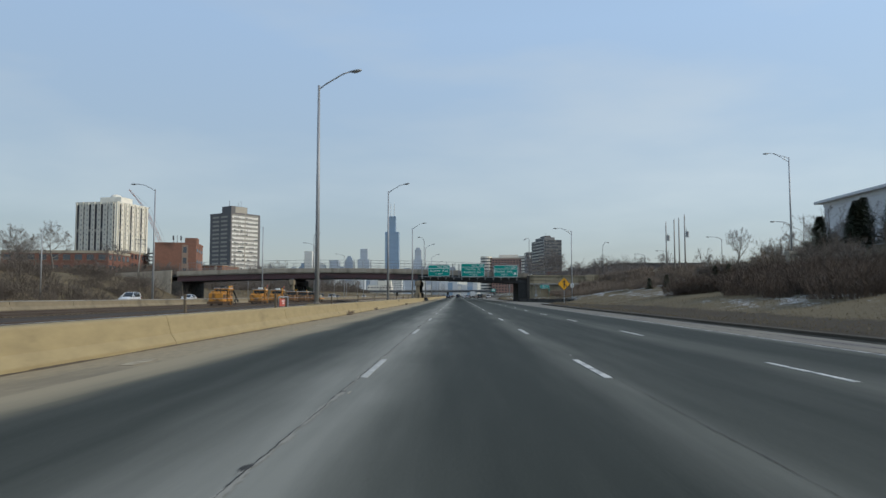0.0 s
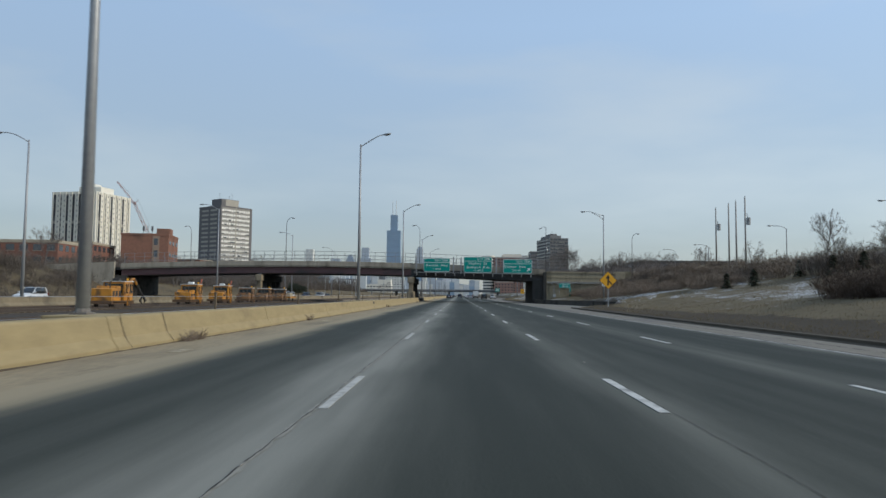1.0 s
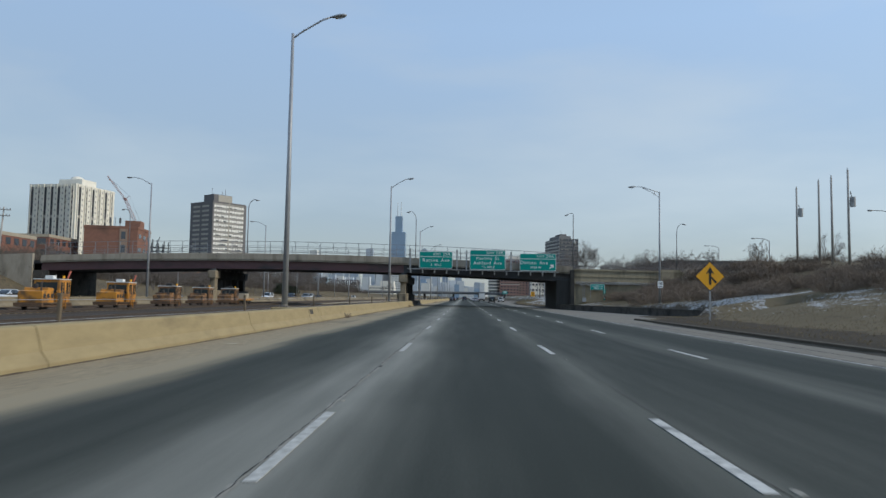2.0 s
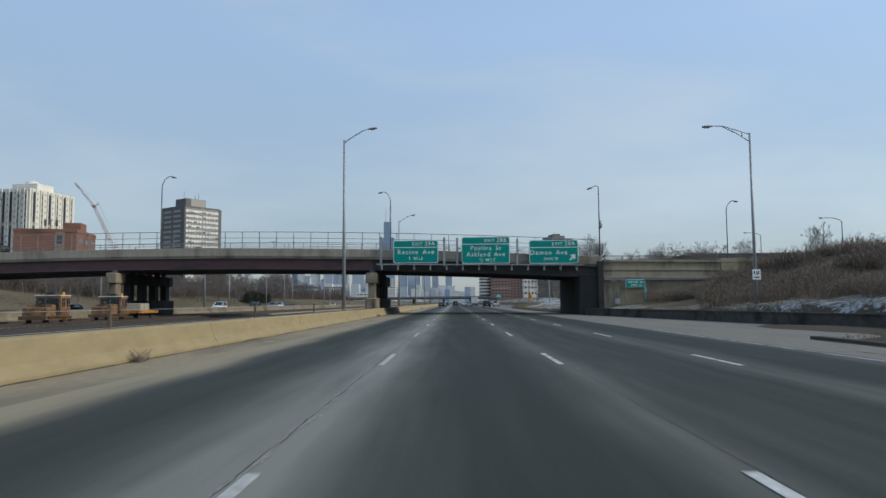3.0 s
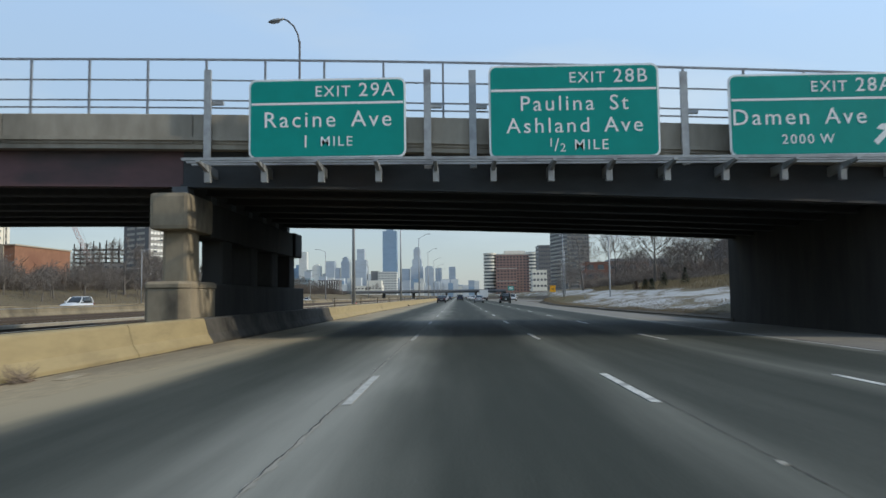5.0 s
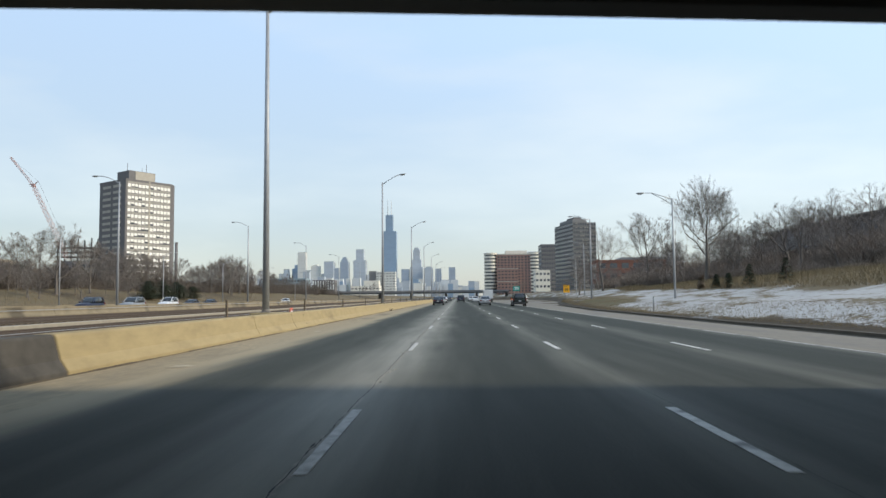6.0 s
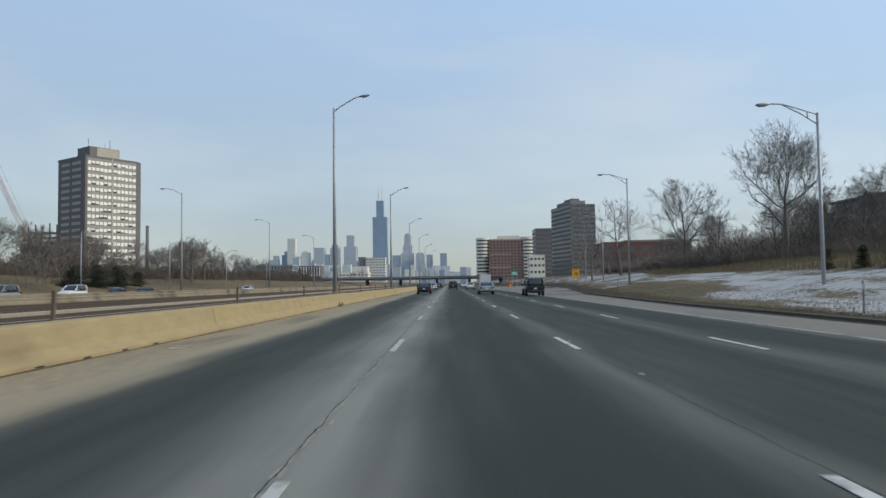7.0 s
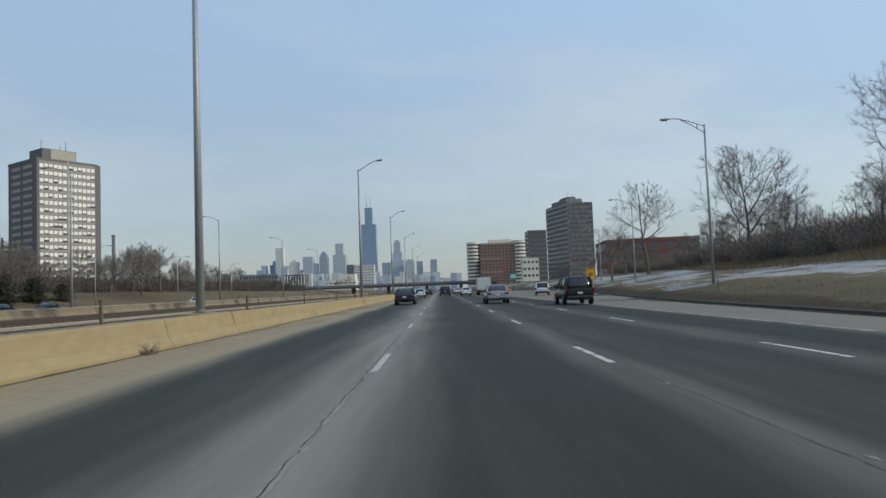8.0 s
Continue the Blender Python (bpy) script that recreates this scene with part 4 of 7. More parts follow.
    for t, w, h in ((0.0, 0.05, 0.05), (0.12, 0.07, 0.07), (0.28, 0.14, 0.10), (0.5, 0.17, 0.11), (0.72, 0.14, 0.09), (0.82, 0.05, 0.04)):
        rings.append([(-t, w * math.cos(a), h * math.sin(a) * (0.7 if math.sin(a) > 0 else 1.0) + 0.01) for a in (2 * math.pi * i / 10 for i in range(10))])
    return s.loft(rings)


M_GREYBASE = material("rusty_grey_base_steel", (0.20, 0.185, 0.165), (0.13, 0.115, 0.10), 8, 0.75, 0.1)


def street_lamp(kind):
    """Poles with their arm towards -x: tall median lamps, truss-arm lamps and bridge lamps."""
    if kind == "median":
        h, r0, r1, mat = 13.75, 0.155, 0.075, M_POLE
        lamp = thing("street_lamp", "tall grey highway lamp with slanting arm on the median", "street lamp", group="median lamps")
        arm = [[(0, 0, h - 0.25), (-0.5, 0, h + 0.12), (-1.5, 0, h + 0.72), (-1.9, 0, h + 0.85)]]
        tip, tilt = (-1.88, 0, h + 0.85), 8
    elif kind == "far":
        h, r0, r1, mat = 14.9, 0.15, 0.075, M_POLE
        lamp = thing("street_lamp", "tall grey highway lamp with a slanting arm beside the opposite carriageway", "street lamp", group="lamps of the opposite carriageway")
        arm = [[(0, 0, h - 0.2), (-0.5, 0, h + 0.1), (-1.3, 0, h + 0.5), (-2.0, 0, h + 0.66), (-2.4, 0, h + 0.68)]]
        tip, tilt = (-2.35, 0, h + 0.68), 0
    elif kind == "side":
        h, r0, r1, mat = 7.0, 0.09, 0.055, M_DARKPOLE
        lamp = thing("street_lamp", "grey side street lamp with a long level arm above the bank", "street lamp", group="lamps of the side street")
        arm = [[(0, 0, h - 0.1), (-0.4, 0, h + 0.2), (-1.2, 0, h + 0.42), (-2.4, 0, h + 0.45)]]
        tip, tilt = (-2.3, 0, h + 0.45), 0
    elif kind == "truss":
        h, r0, r1, mat = 12.3, 0.125, 0.07, M_POLE
        lamp = thing("street_lamp", "grey highway lamp with a braced truss arm on the roadside", "street lamp", group="roadside lamps")
        arm = [[(0, 0, h - 0.1), (-1.0, 0, h + 0.22), (-1.9, 0, h + 0.5), (-2.6, 0, h + 0.52)], [(0, 0, h - 0.65), (-0.9, 0, h - 0.05), (-1.9, 0, h + 0.46)], [(-0.55, 0, h - 0.3), (-0.55, 0, h + 0.08)]]
        tip, tilt = (-2.55, 0, h + 0.52), -4
    elif kind == "upright":
        h, r0, r1, mat = 8.7, 0.085, 0.055, M_DARKPOLE
        lamp = thing("street_lamp", "dark slender street lamp with a short drooping arm", "street lamp", group="street lamps of the upper street")
        arm = [[(0, 0, h - 0.1), (-0.06, 0, h + 0.08), (-0.3, 0, h + 0.14), (-0.6, 0, h + 0.04)]]
        tip, tilt = (-0.55, 0, h + 0.06), -24
    else:
        h, r0, r1, mat = 7.7, 0.08, 0.055, M_DARKPOLE
        lamp = thing("street_lamp", "dark slender street lamp with a curved arm", "street lamp", group="street lamps of the upper street")
        arm = [[(0, 0, h - 0.2), (-0.08, 0, h + 0.35), (-0.3, 0, h + 0.8), (-0.62, 0, h + 1.1), (-0.85, 0, h + 1.2)]]
        tip, tilt = (-0.8, 0, h + 1.2), -12
    part("pole", Shape().tube([(0, 0, 0), (0, 0, h * 0.5), (0, 0, h)], [r0, (r0 + r1) / 2, r1], 12), mat, lamp, smooth=True)
    part("base_plate", Shape().box(-r0 * 1.3, r0 * 1.3, -r0 * 1.3, r0 * 1.3, -0.02, 0.05).tube([(0, 0, 0.04), (0, 0, 0.14)], [r0 * 1.18, r0 * 1.03], 10), M_GREYBASE, lamp, "rusty grey base plate")
    for a in arm:
        part("arm", Shape().tube(a, 0.045 if kind != "truss" else 0.035, 7), mat, lamp, smooth=True)
    head = part("luminaire", cobra_head(Shape()), M_GALV, lamp, "grey cobra-head luminaire", smooth=True, m=pose(*tip, 0, tilt, 0))
    part("lens", Shape().loft([[(-0.25, -0.09, -0.09), (-0.7, -0.08, -0.075), (-0.7, 0.08, -0.075), (-0.25, 0.09, -0.09)], [(-0.32, -0.06, -0.13), (-0.62, -0.05, -0.11), (-0.62, 0.05, -0.11), (-0.32, 0.06, -0.13)]]), M_LENS, head)
    return lamp


def place_lamps(kind, spots, k=1.0):
    first = street_lamp(kind)
    for i, (x, y, z, turn) in enumerate(spots):
        if i == 0:
            first.matrix_basis = pose(x, y, z, 0, 0, turn) @ Matrix.Scale(k, 4)
        else:
            copy_thing(first, pose(x, y, z, 0, 0, turn))
    return first


place_lamps("median", [(-9.1, y, 0.72, 180) for y in (-6, 44.3, 89.6, 138.5, 195.55, 244.5, 295.5, 345, 395, 445, 495)])
place_lamps("truss", [(20.9, 132.3, 0.9, 0), (19.65, 231, -1.9, 0), (19.8, 273, 0.7, 0), (27.5, 322, 0.5, 0), (34, 372, 0.5, 0)])
place_lamps("far", [(-39.2, y, 0.0, 0) for y in (41, 90.2, 141, 192, 244, 294, 344, 394, 444)])
place_lamps("truss", [(x, y, land(x, y) - 0.05, 180) for x, y in ((-61.9, 104), (-59.5, 200), (-59.5, 268), (-59.5, 305), (-59.5, 341), (-59.5, 379), (-59.5, 420))], 0.85)
# one lamp stands on a concrete pedestal on the bank
place_lamps("truss", [(33.5, 72.8, 5.7, 0)], 0.78)
pedestal = thing("lamp_pedestal", "pale concrete pedestal under a lamp on the bank", "pedestal", pose(33.5, 72.8, land(33.5, 72.8) - 0.2))
tall = 5.9 - land(33.5, 72.8)
part("shaft", Shape().box(-0.42, 0.42, -0.42, 0.42, 0, tall - 0.35), M_CONCRETE, pedestal, bevel=0.03)
part("cap", Shape().box(-0.55, 0.55, -0.55, 0.55, tall - 0.35, tall), M_CONCRETE, pedestal, bevel=0.04)
bridge_lamp = place_lamps("upright", [(16.0, 161.2, crown(15.6) - 0.95, 0)])
place_lamps("street", [(-32.8, 159.9, crown(-32) - 0.95, 180), (-8.35, 172.0, crown(-9) - 0.75, 0), (35.4, 174.7, 5.4, 180)])
place_lamps("street", [(-50.8, 159.9, crown(-50) - 0.95, 0)], 0.84)

place_lamps("side", [(x, y, z - 7.0, 0) for x, y, z in ((51.0, 110.2, 12.1), (53.3, 144.8, 12.6), (52.4, 178.5, 11.9), (54.8, 209.5, 12.9))])
part("globe", Shape().tube([(0.16, 0, 4.05), (0.16, 0, 4.15), (0.16, 0, 4.4), (0.16, 0, 4.65), (0.16, 0, 4.85), (0.16, 0, 4.95)], [0.07, 0.15, 0.19, 0.16, 0.07, 0.02], 10).tube([(0, 0, 3.95), (0.16, 0, 4.05)], 0.03, 6), M_LENS, bridge_lamp, "small acorn globe lamp on a bracket", smooth=True)

# ledges behind the barrier that carry the median lamps
lamp_block = Shape().prism([(-9.55, -0.45), (-8.3, -0.45), (-8.3, 0.72), (-9.55, 0.72)], -0.9, 0.9).mesh("lamp_footing", M_BARRIER, False, 0.03)
for y in (-6, 44.3, 89.6, 138.5, 195.55, 244.5, 295.5, 345, 395, 445, 495):
    part("lamp_footing", lamp_block, None, median, m=pose(0, y, 0))

# open seams where the barrier widens round each lamp
def barrier_seam(y, seed):
    r = random.Random(seed)
    pts = [(-7.805, 0.802), (-7.757, 0.76), (-7.70, 0.52), (-7.637, 0.28), (-7.57, 0.18), (-7.497, 0.08), (-7.496, 0.0)]
    s = Shape()
    dy = 0.0
    for (x, z) in pts:
        dy += r.uniform(-0.02, 0.05)
        w = r.uniform(0.010, 0.028)
        s.v += [(x + 0.002, y + dy - w, z + 0.001), (x + 0.002, y + dy + w, z + 0.001)]
    s.f = [(2 * i, 2 * i + 1, 2 * i + 3, 2 * i + 2) for i in range(len(pts) - 1)]
    return s


for k, y in enumerate((-6, 44.3, 89.6, 138.5, 195.55, 244.5, 295.5, 345)):
    part("seam", barrier_seam(y - 1.0, k), M_GRIT, median, "dark open seam")
    part("seam", barrier_seam(y + 1.25, 40 + k), M_GRIT, median, "dark open seam")

# ---- towers and skyline ----
M_TOWER_DARK = material("dark_brown_brick_tower", (0.165, 0.158, 0.158), (0.13, 0.125, 0.126), 0.6, 0.85, 0.1)
M_TOWER_PALE = material("pale_concrete_tower", (0.42, 0.39, 0.33), (0.35, 0.325, 0.28), 0.5, 0.85, 0.1)
M_TOWER_GREY = material("grey_gridded_concrete", (0.22, 0.22, 0.22), (0.18, 0.18, 0.18), 0.6, 0.85, 0.1)
M_WHITE_TOWER = material("cream_precast_concrete", (0.78, 0.74, 0.64), (0.68, 0.645, 0.56), 0.4, 0.85, 0.1)
M_SPANDREL = material("grey_brown_spandrel", (0.32, 0.305, 0.275), (0.27, 0.258, 0.235), 0.6, 0.85, 0.1)
M_WINDOW = glass_dark("window_glass", (0.05, 0.06, 0.075), 0.12)
M_BLIND = material("pale_window_blinds", (0.86, 0.84, 0.78), (0.70, 0.69, 0.64), 0.5, 0.6, 0.0)
M_BRICK = material("red_brick", (0.25, 0.12, 0.088), (0.19, 0.092, 0.07), 1.5, 0.9, 0.1)
# far towers: distance haze is mixed into these base colours
M_HAZE = [material(n, c, tuple(v * k for v in c), 0.06, r, 0.0, stretch=(0.4, 0.4, 2.2)) for n, c, k, r in (("far_hazed_blue_tower", (0.245, 0.345, 0.455), 0.88, 0.5), ("far_hazed_pale_tower", (0.60, 0.63, 0.64), 0.84, 0.8), ("far_hazed_grey_tower", (0.44, 0.49, 0.54), 0.86, 0.8), ("far_hazed_cream_tower", (0.66, 0.66, 0.62), 0.84, 0.8), ("far_hazed_slate_tower", (0.33, 0.39, 0.46), 0.87, 0.7))]


def tower_b():
    """A dark-sided tower with a bright front of blinds and window strips, turned corner-on."""
    t = thing("tower_block", "dark brick apartment tower with bright rows of windows and a penthouse", "tower block", pose(-167, 526, 1.0, 0, 0, 55))
    w, d, h, n = 25.5, 24.5, 60.5, 19
    part("body", Shape().loft([[(-w / 2, -d / 2, z), (w / 2 + 0.4, -d / 2, z), (w / 2 + 2.6, -d / 2 + 1.8, z), (w / 2 + 2.6, d / 2, z), (-w / 2, d / 2, z)] for z in (0, h)]), M_TOWER_DARK, t)
    s = h / (n + 0.6)
    strip_w = (w - 1.6) / 2 - 0.5
    band = Shape().box(-strip_w / 2, strip_w / 2, -0.10, 0, 0, s * 0.38).mesh("spandrel", M_SPANDREL)
    for k in range(n + 1):
        for cx in (-1, 1):
            part("spandrel", band, None, t, m=pose(cx * (strip_w / 2 + 0.35), -d / 2, k * s))
    part("mullion", Shape().box(-0.35, 0.35, -d / 2 - 0.25, -d / 2, 0, h), M_TOWER_PALE, t)
    rnd = random.Random(5)
    pane = Shape().box(-0.86, 0.86, -0.04, 0.0, 0, s * 0.58).mesh("window", M_WINDOW)
    blinds = [Shape().box(-0.8, 0.8, -0.07, -0.04, s * (0.56 - q), s * 0.56).mesh("blind", M_BLIND) for q in (0.3, 0.42, 0.5, 0.54, 0.54)]
    for k in range(n):
        for cx in (-1, 1):
            for j in range(6):
                x = cx * (strip_w / 2 + 0.35) + (j - 2.5) * strip_w / 6
                glass = part("window", pane, None, t, m=pose(x, -d / 2 - 0.01, k * s + s * 0.40))
                part("blind", rnd.choice(blinds), None, glass)
    for k in range(n):
        for j in (0, 1):
            part("window_strip", Shape().box(-w / 2 - 0.1, -w / 2, -d / 2 + 4.0 + j * 9.8, -d / 2 + 11.5 + j * 9.8, k * s + s * 0.5, k * s + s * 0.92), M_TOWER_PALE, t)
    part("penthouse", Shape().box(-7, 7.5, -5, 6, h, h + 6), M_TOWER_DARK, t)
    part("penthouse_front", Shape().box(-3.5, 7.2, -5.2, -5, h + 0.3, h + 5.8), M_TOWER_PALE, t)
    part("parapet", Shape().box(-w / 2 - 0.15, w / 2 + 0.15, -d / 2 - 0.15, d / 2 + 0.15, h - 0.8, h + 0.25), M_TOWER_DARK, t)
    for x, z in ((-5, 4.5), (3, 3.2), (5.5, 5)):
        part("antenna", Shape().tube([(x, 0, h + 6), (x, 0, h + 6 + z)], 0.12, 5), M_DARKPOLE, t)


M_SLOT = material("dark_slot_glazing", (0.05, 0.05, 0.055), (0.035, 0.035, 0.04), 0.8, 0.45, 0.0, spec=0.3)


def tower_a():
    """A broad cream tower with dark vertical window slots, turned corner-on."""
    t = thing("tower_block", "cream precast apartment tower with dark vertical window slots", "tower block", pose(-210.0, 425.5, 4.0, 0, 0, 80))
    w, d, h = 30.0, 27.6, 52.0
    part("body", Shape().box(-w / 2, w / 2, -d / 2, d / 2, 0, h), M_WHITE_TOWER, t)
    side = pose(0, 0, 0, 0, 0, -90)
    for n, half, ww, m in ((6, w, d / 2, pose(0, 0, 0)), (7, d, w / 2, side)):
        for j in range(n):
            x = -half / 2 + (j + 0.5) * half / n
            solid_slot = (j in (0, 2, 3, 4)) if n == 7 else j % 2 == 0
            sw = (0.2 if solid_slot else 0.12) * half / n
            slot = part("window_slot", Shape().box(x - sw, x + sw, -ww - 0.05, -ww, 2, h - 1.0, m), M_SLOT, t, "dark vertical window slot")
            for k in range(17):
                if not solid_slot or k % 6 == 5:
                    part("spandrel", Shape().box(x - sw, x + sw, -ww - 0.12, -ww - 0.05, 3 + k * 2.9, 4.5 + k * 2.9, m), M_TOWER_PALE, slot)
            part("fin", Shape().box(x - sw - 0.5, x - sw, -ww - 0.6, -ww, 0, h + 0.3, m), M_WHITE_TOWER, t)
            part("fin", Shape().box(x + sw, x + sw + 0.35, -ww - 0.4, -ww, 0, h, m), M_WHITE_TOWER, t)
            if j < n - 1:
                for k in range(17):
                    part("window", Shape().box(x + half / n * 0.5 - 0.3, x + half / n * 0.5 + 0.3, -ww - 0.04, -ww, 3.6 + k * 2.9, 4.6 + k * 2.9, m), M_SPANDREL, t)
    part("roof_parapet", Shape().box(-w / 2 - 0.1, w / 2 + 0.1, -d / 2 - 0.1, d / 2 + 0.1, h - 0.5, h + 0.5), M_WHITE_TOWER, t)
    part("penthouse", Shape().box(-5, 6, -9, 5, h, h + 4.5), M_WHITE_TOWER, t)
    part("dome", Shape().tube([(0, -2, h + 4.5), (0, -2, h + 6), (0, -2, h + 6.8)], [3.5, 2.8, 1.0], 12), M_WHITE_TOWER, t)


tower_b()
tower_a()


def skyline():
    """Distant downtown towers, about 3.4 km off, with the haze painted into their colours."""
    def tower(x, y, w, h, k, d=None, label="distant hazy downtown office tower", steps=()):
        t = thing("skyscraper", label, "skyscraper", pose(x, y, 0), "downtown skyline")
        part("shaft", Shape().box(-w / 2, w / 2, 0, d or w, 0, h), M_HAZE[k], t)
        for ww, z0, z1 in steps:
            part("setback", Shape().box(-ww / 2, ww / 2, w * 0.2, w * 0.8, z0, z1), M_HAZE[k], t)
        return t

    big = tower(-336, 3640, 70, 330, 0, label="tallest stepped skyscraper in painted haze blue with twin antennas", steps=((36, 330, 412),))
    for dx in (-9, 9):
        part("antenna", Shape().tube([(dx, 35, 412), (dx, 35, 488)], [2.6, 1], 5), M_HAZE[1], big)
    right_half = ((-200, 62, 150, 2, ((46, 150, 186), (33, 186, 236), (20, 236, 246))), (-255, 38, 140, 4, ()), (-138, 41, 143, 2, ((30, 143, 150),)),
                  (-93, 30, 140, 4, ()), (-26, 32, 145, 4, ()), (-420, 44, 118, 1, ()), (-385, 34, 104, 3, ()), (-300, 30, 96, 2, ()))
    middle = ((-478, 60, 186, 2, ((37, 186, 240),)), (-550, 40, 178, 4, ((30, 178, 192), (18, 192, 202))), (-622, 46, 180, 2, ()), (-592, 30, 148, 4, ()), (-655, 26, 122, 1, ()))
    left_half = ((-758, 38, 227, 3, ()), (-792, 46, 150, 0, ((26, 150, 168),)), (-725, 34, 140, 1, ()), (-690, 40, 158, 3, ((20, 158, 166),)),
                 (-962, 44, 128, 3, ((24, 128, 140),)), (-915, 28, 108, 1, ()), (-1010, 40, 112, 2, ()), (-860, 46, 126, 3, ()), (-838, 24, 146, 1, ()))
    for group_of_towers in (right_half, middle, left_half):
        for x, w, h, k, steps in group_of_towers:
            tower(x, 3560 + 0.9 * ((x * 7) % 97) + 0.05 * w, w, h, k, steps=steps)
    rnd = random.Random(11)
    for i in range(120):
        x = -1250 + 11.2 * i + rnd.uniform(-12, 12)
        near_middle = max(0.0, 1 - abs(x + 560) / 560)
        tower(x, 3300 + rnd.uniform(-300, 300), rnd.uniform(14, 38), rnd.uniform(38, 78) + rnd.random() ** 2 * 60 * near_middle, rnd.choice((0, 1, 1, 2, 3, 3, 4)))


skyline()


def dark_slab():
    """The dark gridded tower right of the road."""
    t = thing("office_tower", "dark grey gridded office tower beyond the trees", "tower block", pose(86.1, 686.4, 3, 0, 0, 12))
    w, d, h, n = 17.0, 38.0, 50.5, 17
    part("body", Shape().box(-w / 2, w / 2, -d / 2, d / 2, 0, h), M_TOWER_DARK, t)
    s = h / n
    for k in range(n):
        part("spandrel", Shape().box(-w / 2, w / 2, -d / 2 - 0.2, -d / 2, k * s, k * s + 0.5), M_TOWER_GREY, t)
        for j in range(10):
            x = -w / 2 + (j + 0.5) * w / 10
            part("window", Shape().box(x - 0.65, x + 0.65, -d / 2 - 0.06, -d / 2, k * s + 0.9, k * s + s - 0.5), M_WINDOW, t)
    for j in range(11):
        x = -w / 2 + j * w / 10
        part("fin", Shape().box(x - 0.14, x + 0.14, -d / 2 - 0.35, -d / 2, 0, h), M_TOWER_GREY, t)
    rnd = random.Random(9)
    for k in range(n):
        for j in range(10):
            if rnd.random() < 0.35:
                x = -w / 2 + (j + 0.5) * w / 10
                part("blind", Shape().box(x - 0.5, x + 0.5, -d / 2 - 0.12, -d / 2 - 0.06, k * s + s * 0.62, k * s + s - 0.5), M_TOWER_PALE, t)
        for j in range(9):
            y = -d / 2 + (j + 0.5) * d / 9
            part("window", Shape().box(-w / 2 - 0.06, -w / 2, y - 1.7, y + 1.7, k * s + 0.9, k * s + s - 0.6), M_WINDOW, t)
    part("penthouse", Shape().box(-7.5, 3, -16, 10, h, h + 2.6), M_TOWER_GREY, t)
    part("penthouse", Shape().box(-5, 0.5, -12, 2, h + 2.6, h + 4.4), M_TOWER_DARK, t)
    for x, z in ((-3, 3.0), (0.5, 1.8)):
        part("antenna", Shape().tube([(x, -8, h + 4.4), (x, -8, h + 4.4 + z)], 0.1, 5), M_DARKPOLE, t)


dark_slab()


M_TAN_BAND = material("pale_stone_band", (0.5, 0.46, 0.4), (0.42, 0.39, 0.34), 0.5, 0.85, 0.0)


# hospital brick, lightened and greyed in its base colour for distance haze
M_BRICK_HAZED = material("haze_paled_brick", (0.30, 0.185, 0.155), (0.24, 0.15, 0.13), 0.5, 0.9, 0.05)


def hospital():
    t = thing("hospital", "red brick hospital with white curved balcony towers", "building", pose(100, 1420, 0))
    part("wing", Shape().box(-31, 30, 0, 50, 0, 76), M_BRICK_HAZED, t, "red brick wing")
    part("wing", Shape().box(-31, 6, -14, 0, 0, 50), M_BRICK_HAZED, t, "red brick wing")
    for k in range(14):
        for j in range(10):
            x = -29 + j * 6
            part("window", Shape().box(x, x + 3.4, -0.3, 0, 5 + k * 5, 7.6 + k * 5), M_WINDOW, t)
    for k in range(8):
        for j in range(6):
            x = -29 + j * 6
            part("window", Shape().box(x, x + 3.2, -14.3, -14, 5 + k * 5.6, 7.4 + k * 5.6), M_WINDOW, t)
    for z in (27, 49.5):
        part("string_course", Shape().box(-31.2, 6.2, -14.5, -14, z, z + 1.1), M_TAN_BAND, t, "pale stone band")
    part("parapet", Shape().box(-31.3, 30.3, -0.4, 0, 75, 77), M_TAN_BAND, t, "pale stone parapet")
    for cx, r, h in ((-41, 12, 78), (37, 13, 80)):
        drum = part("drum", Shape().tube([(cx, 10, 0), (cx, 10, h)], r - 1, 20), M_WINDOW, t, "glazed round tower")
        for k in range(int(h / 6)):
            part("balcony_band", Shape().tube([(cx, 10, 4 + k * 6), (cx, 10, 7.2 + k * 6)], r, 20), M_WHITE_TOWER, drum, "white curved band")
    part("roof_plant", Shape().box(-14, 24, 10, 34, 76, 83), M_WHITE_TOWER, t)


hospital()
# second overpass, farther along
o2 = thing("overpass", "distant grey street overpass across the highway", "bridge", kind="structure")
part("deck", Shape().box(-92, 38, 700, 715, 5.0, 5.8), M_DARKCON, o2)
part("parapet", Shape().box(-92, 38, 699.6, 700, 5.2, 6.6), M_TOWER_GREY, o2)
part("girder", Shape().box(-92, 38, 700.3, 714, 4.2, 5.0), M_STEEL_DARK, o2)
for x in (-60, -36, -9.5, 14, 37):
    part("pier", Shape().box(x - 0.8, x + 0.8, 702, 713, -0.4, 4.2), M_DARKCON, o2)

# ---- rail tracks in the median ----
def rail_track(x):
    t = thing("rail_track", "rusty rails on dark timber ties and ballast", "rail track", kind="structure", group="median rail tracks")
    bed = Shape()
    bed.loft([[(x - 2.2, y, -0.4), (x + 2.2, y, -0.4), (x + 1.6, y, -0.12), (x - 1.6, y, -0.12)] for y in YS])
    part("ballast", bed, M_BALLAST, t, "dark crushed-stone ballast")
    ties = Shape()
    for i in range(560):
        ties.box(x - 1.25, x + 1.25, -40 + i * 0.75, -39.76 + i * 0.75, -0.15, -0.07)
    part("ties", ties, M_WOOD, t, "dark timber ties")["kind"] = "stuff"
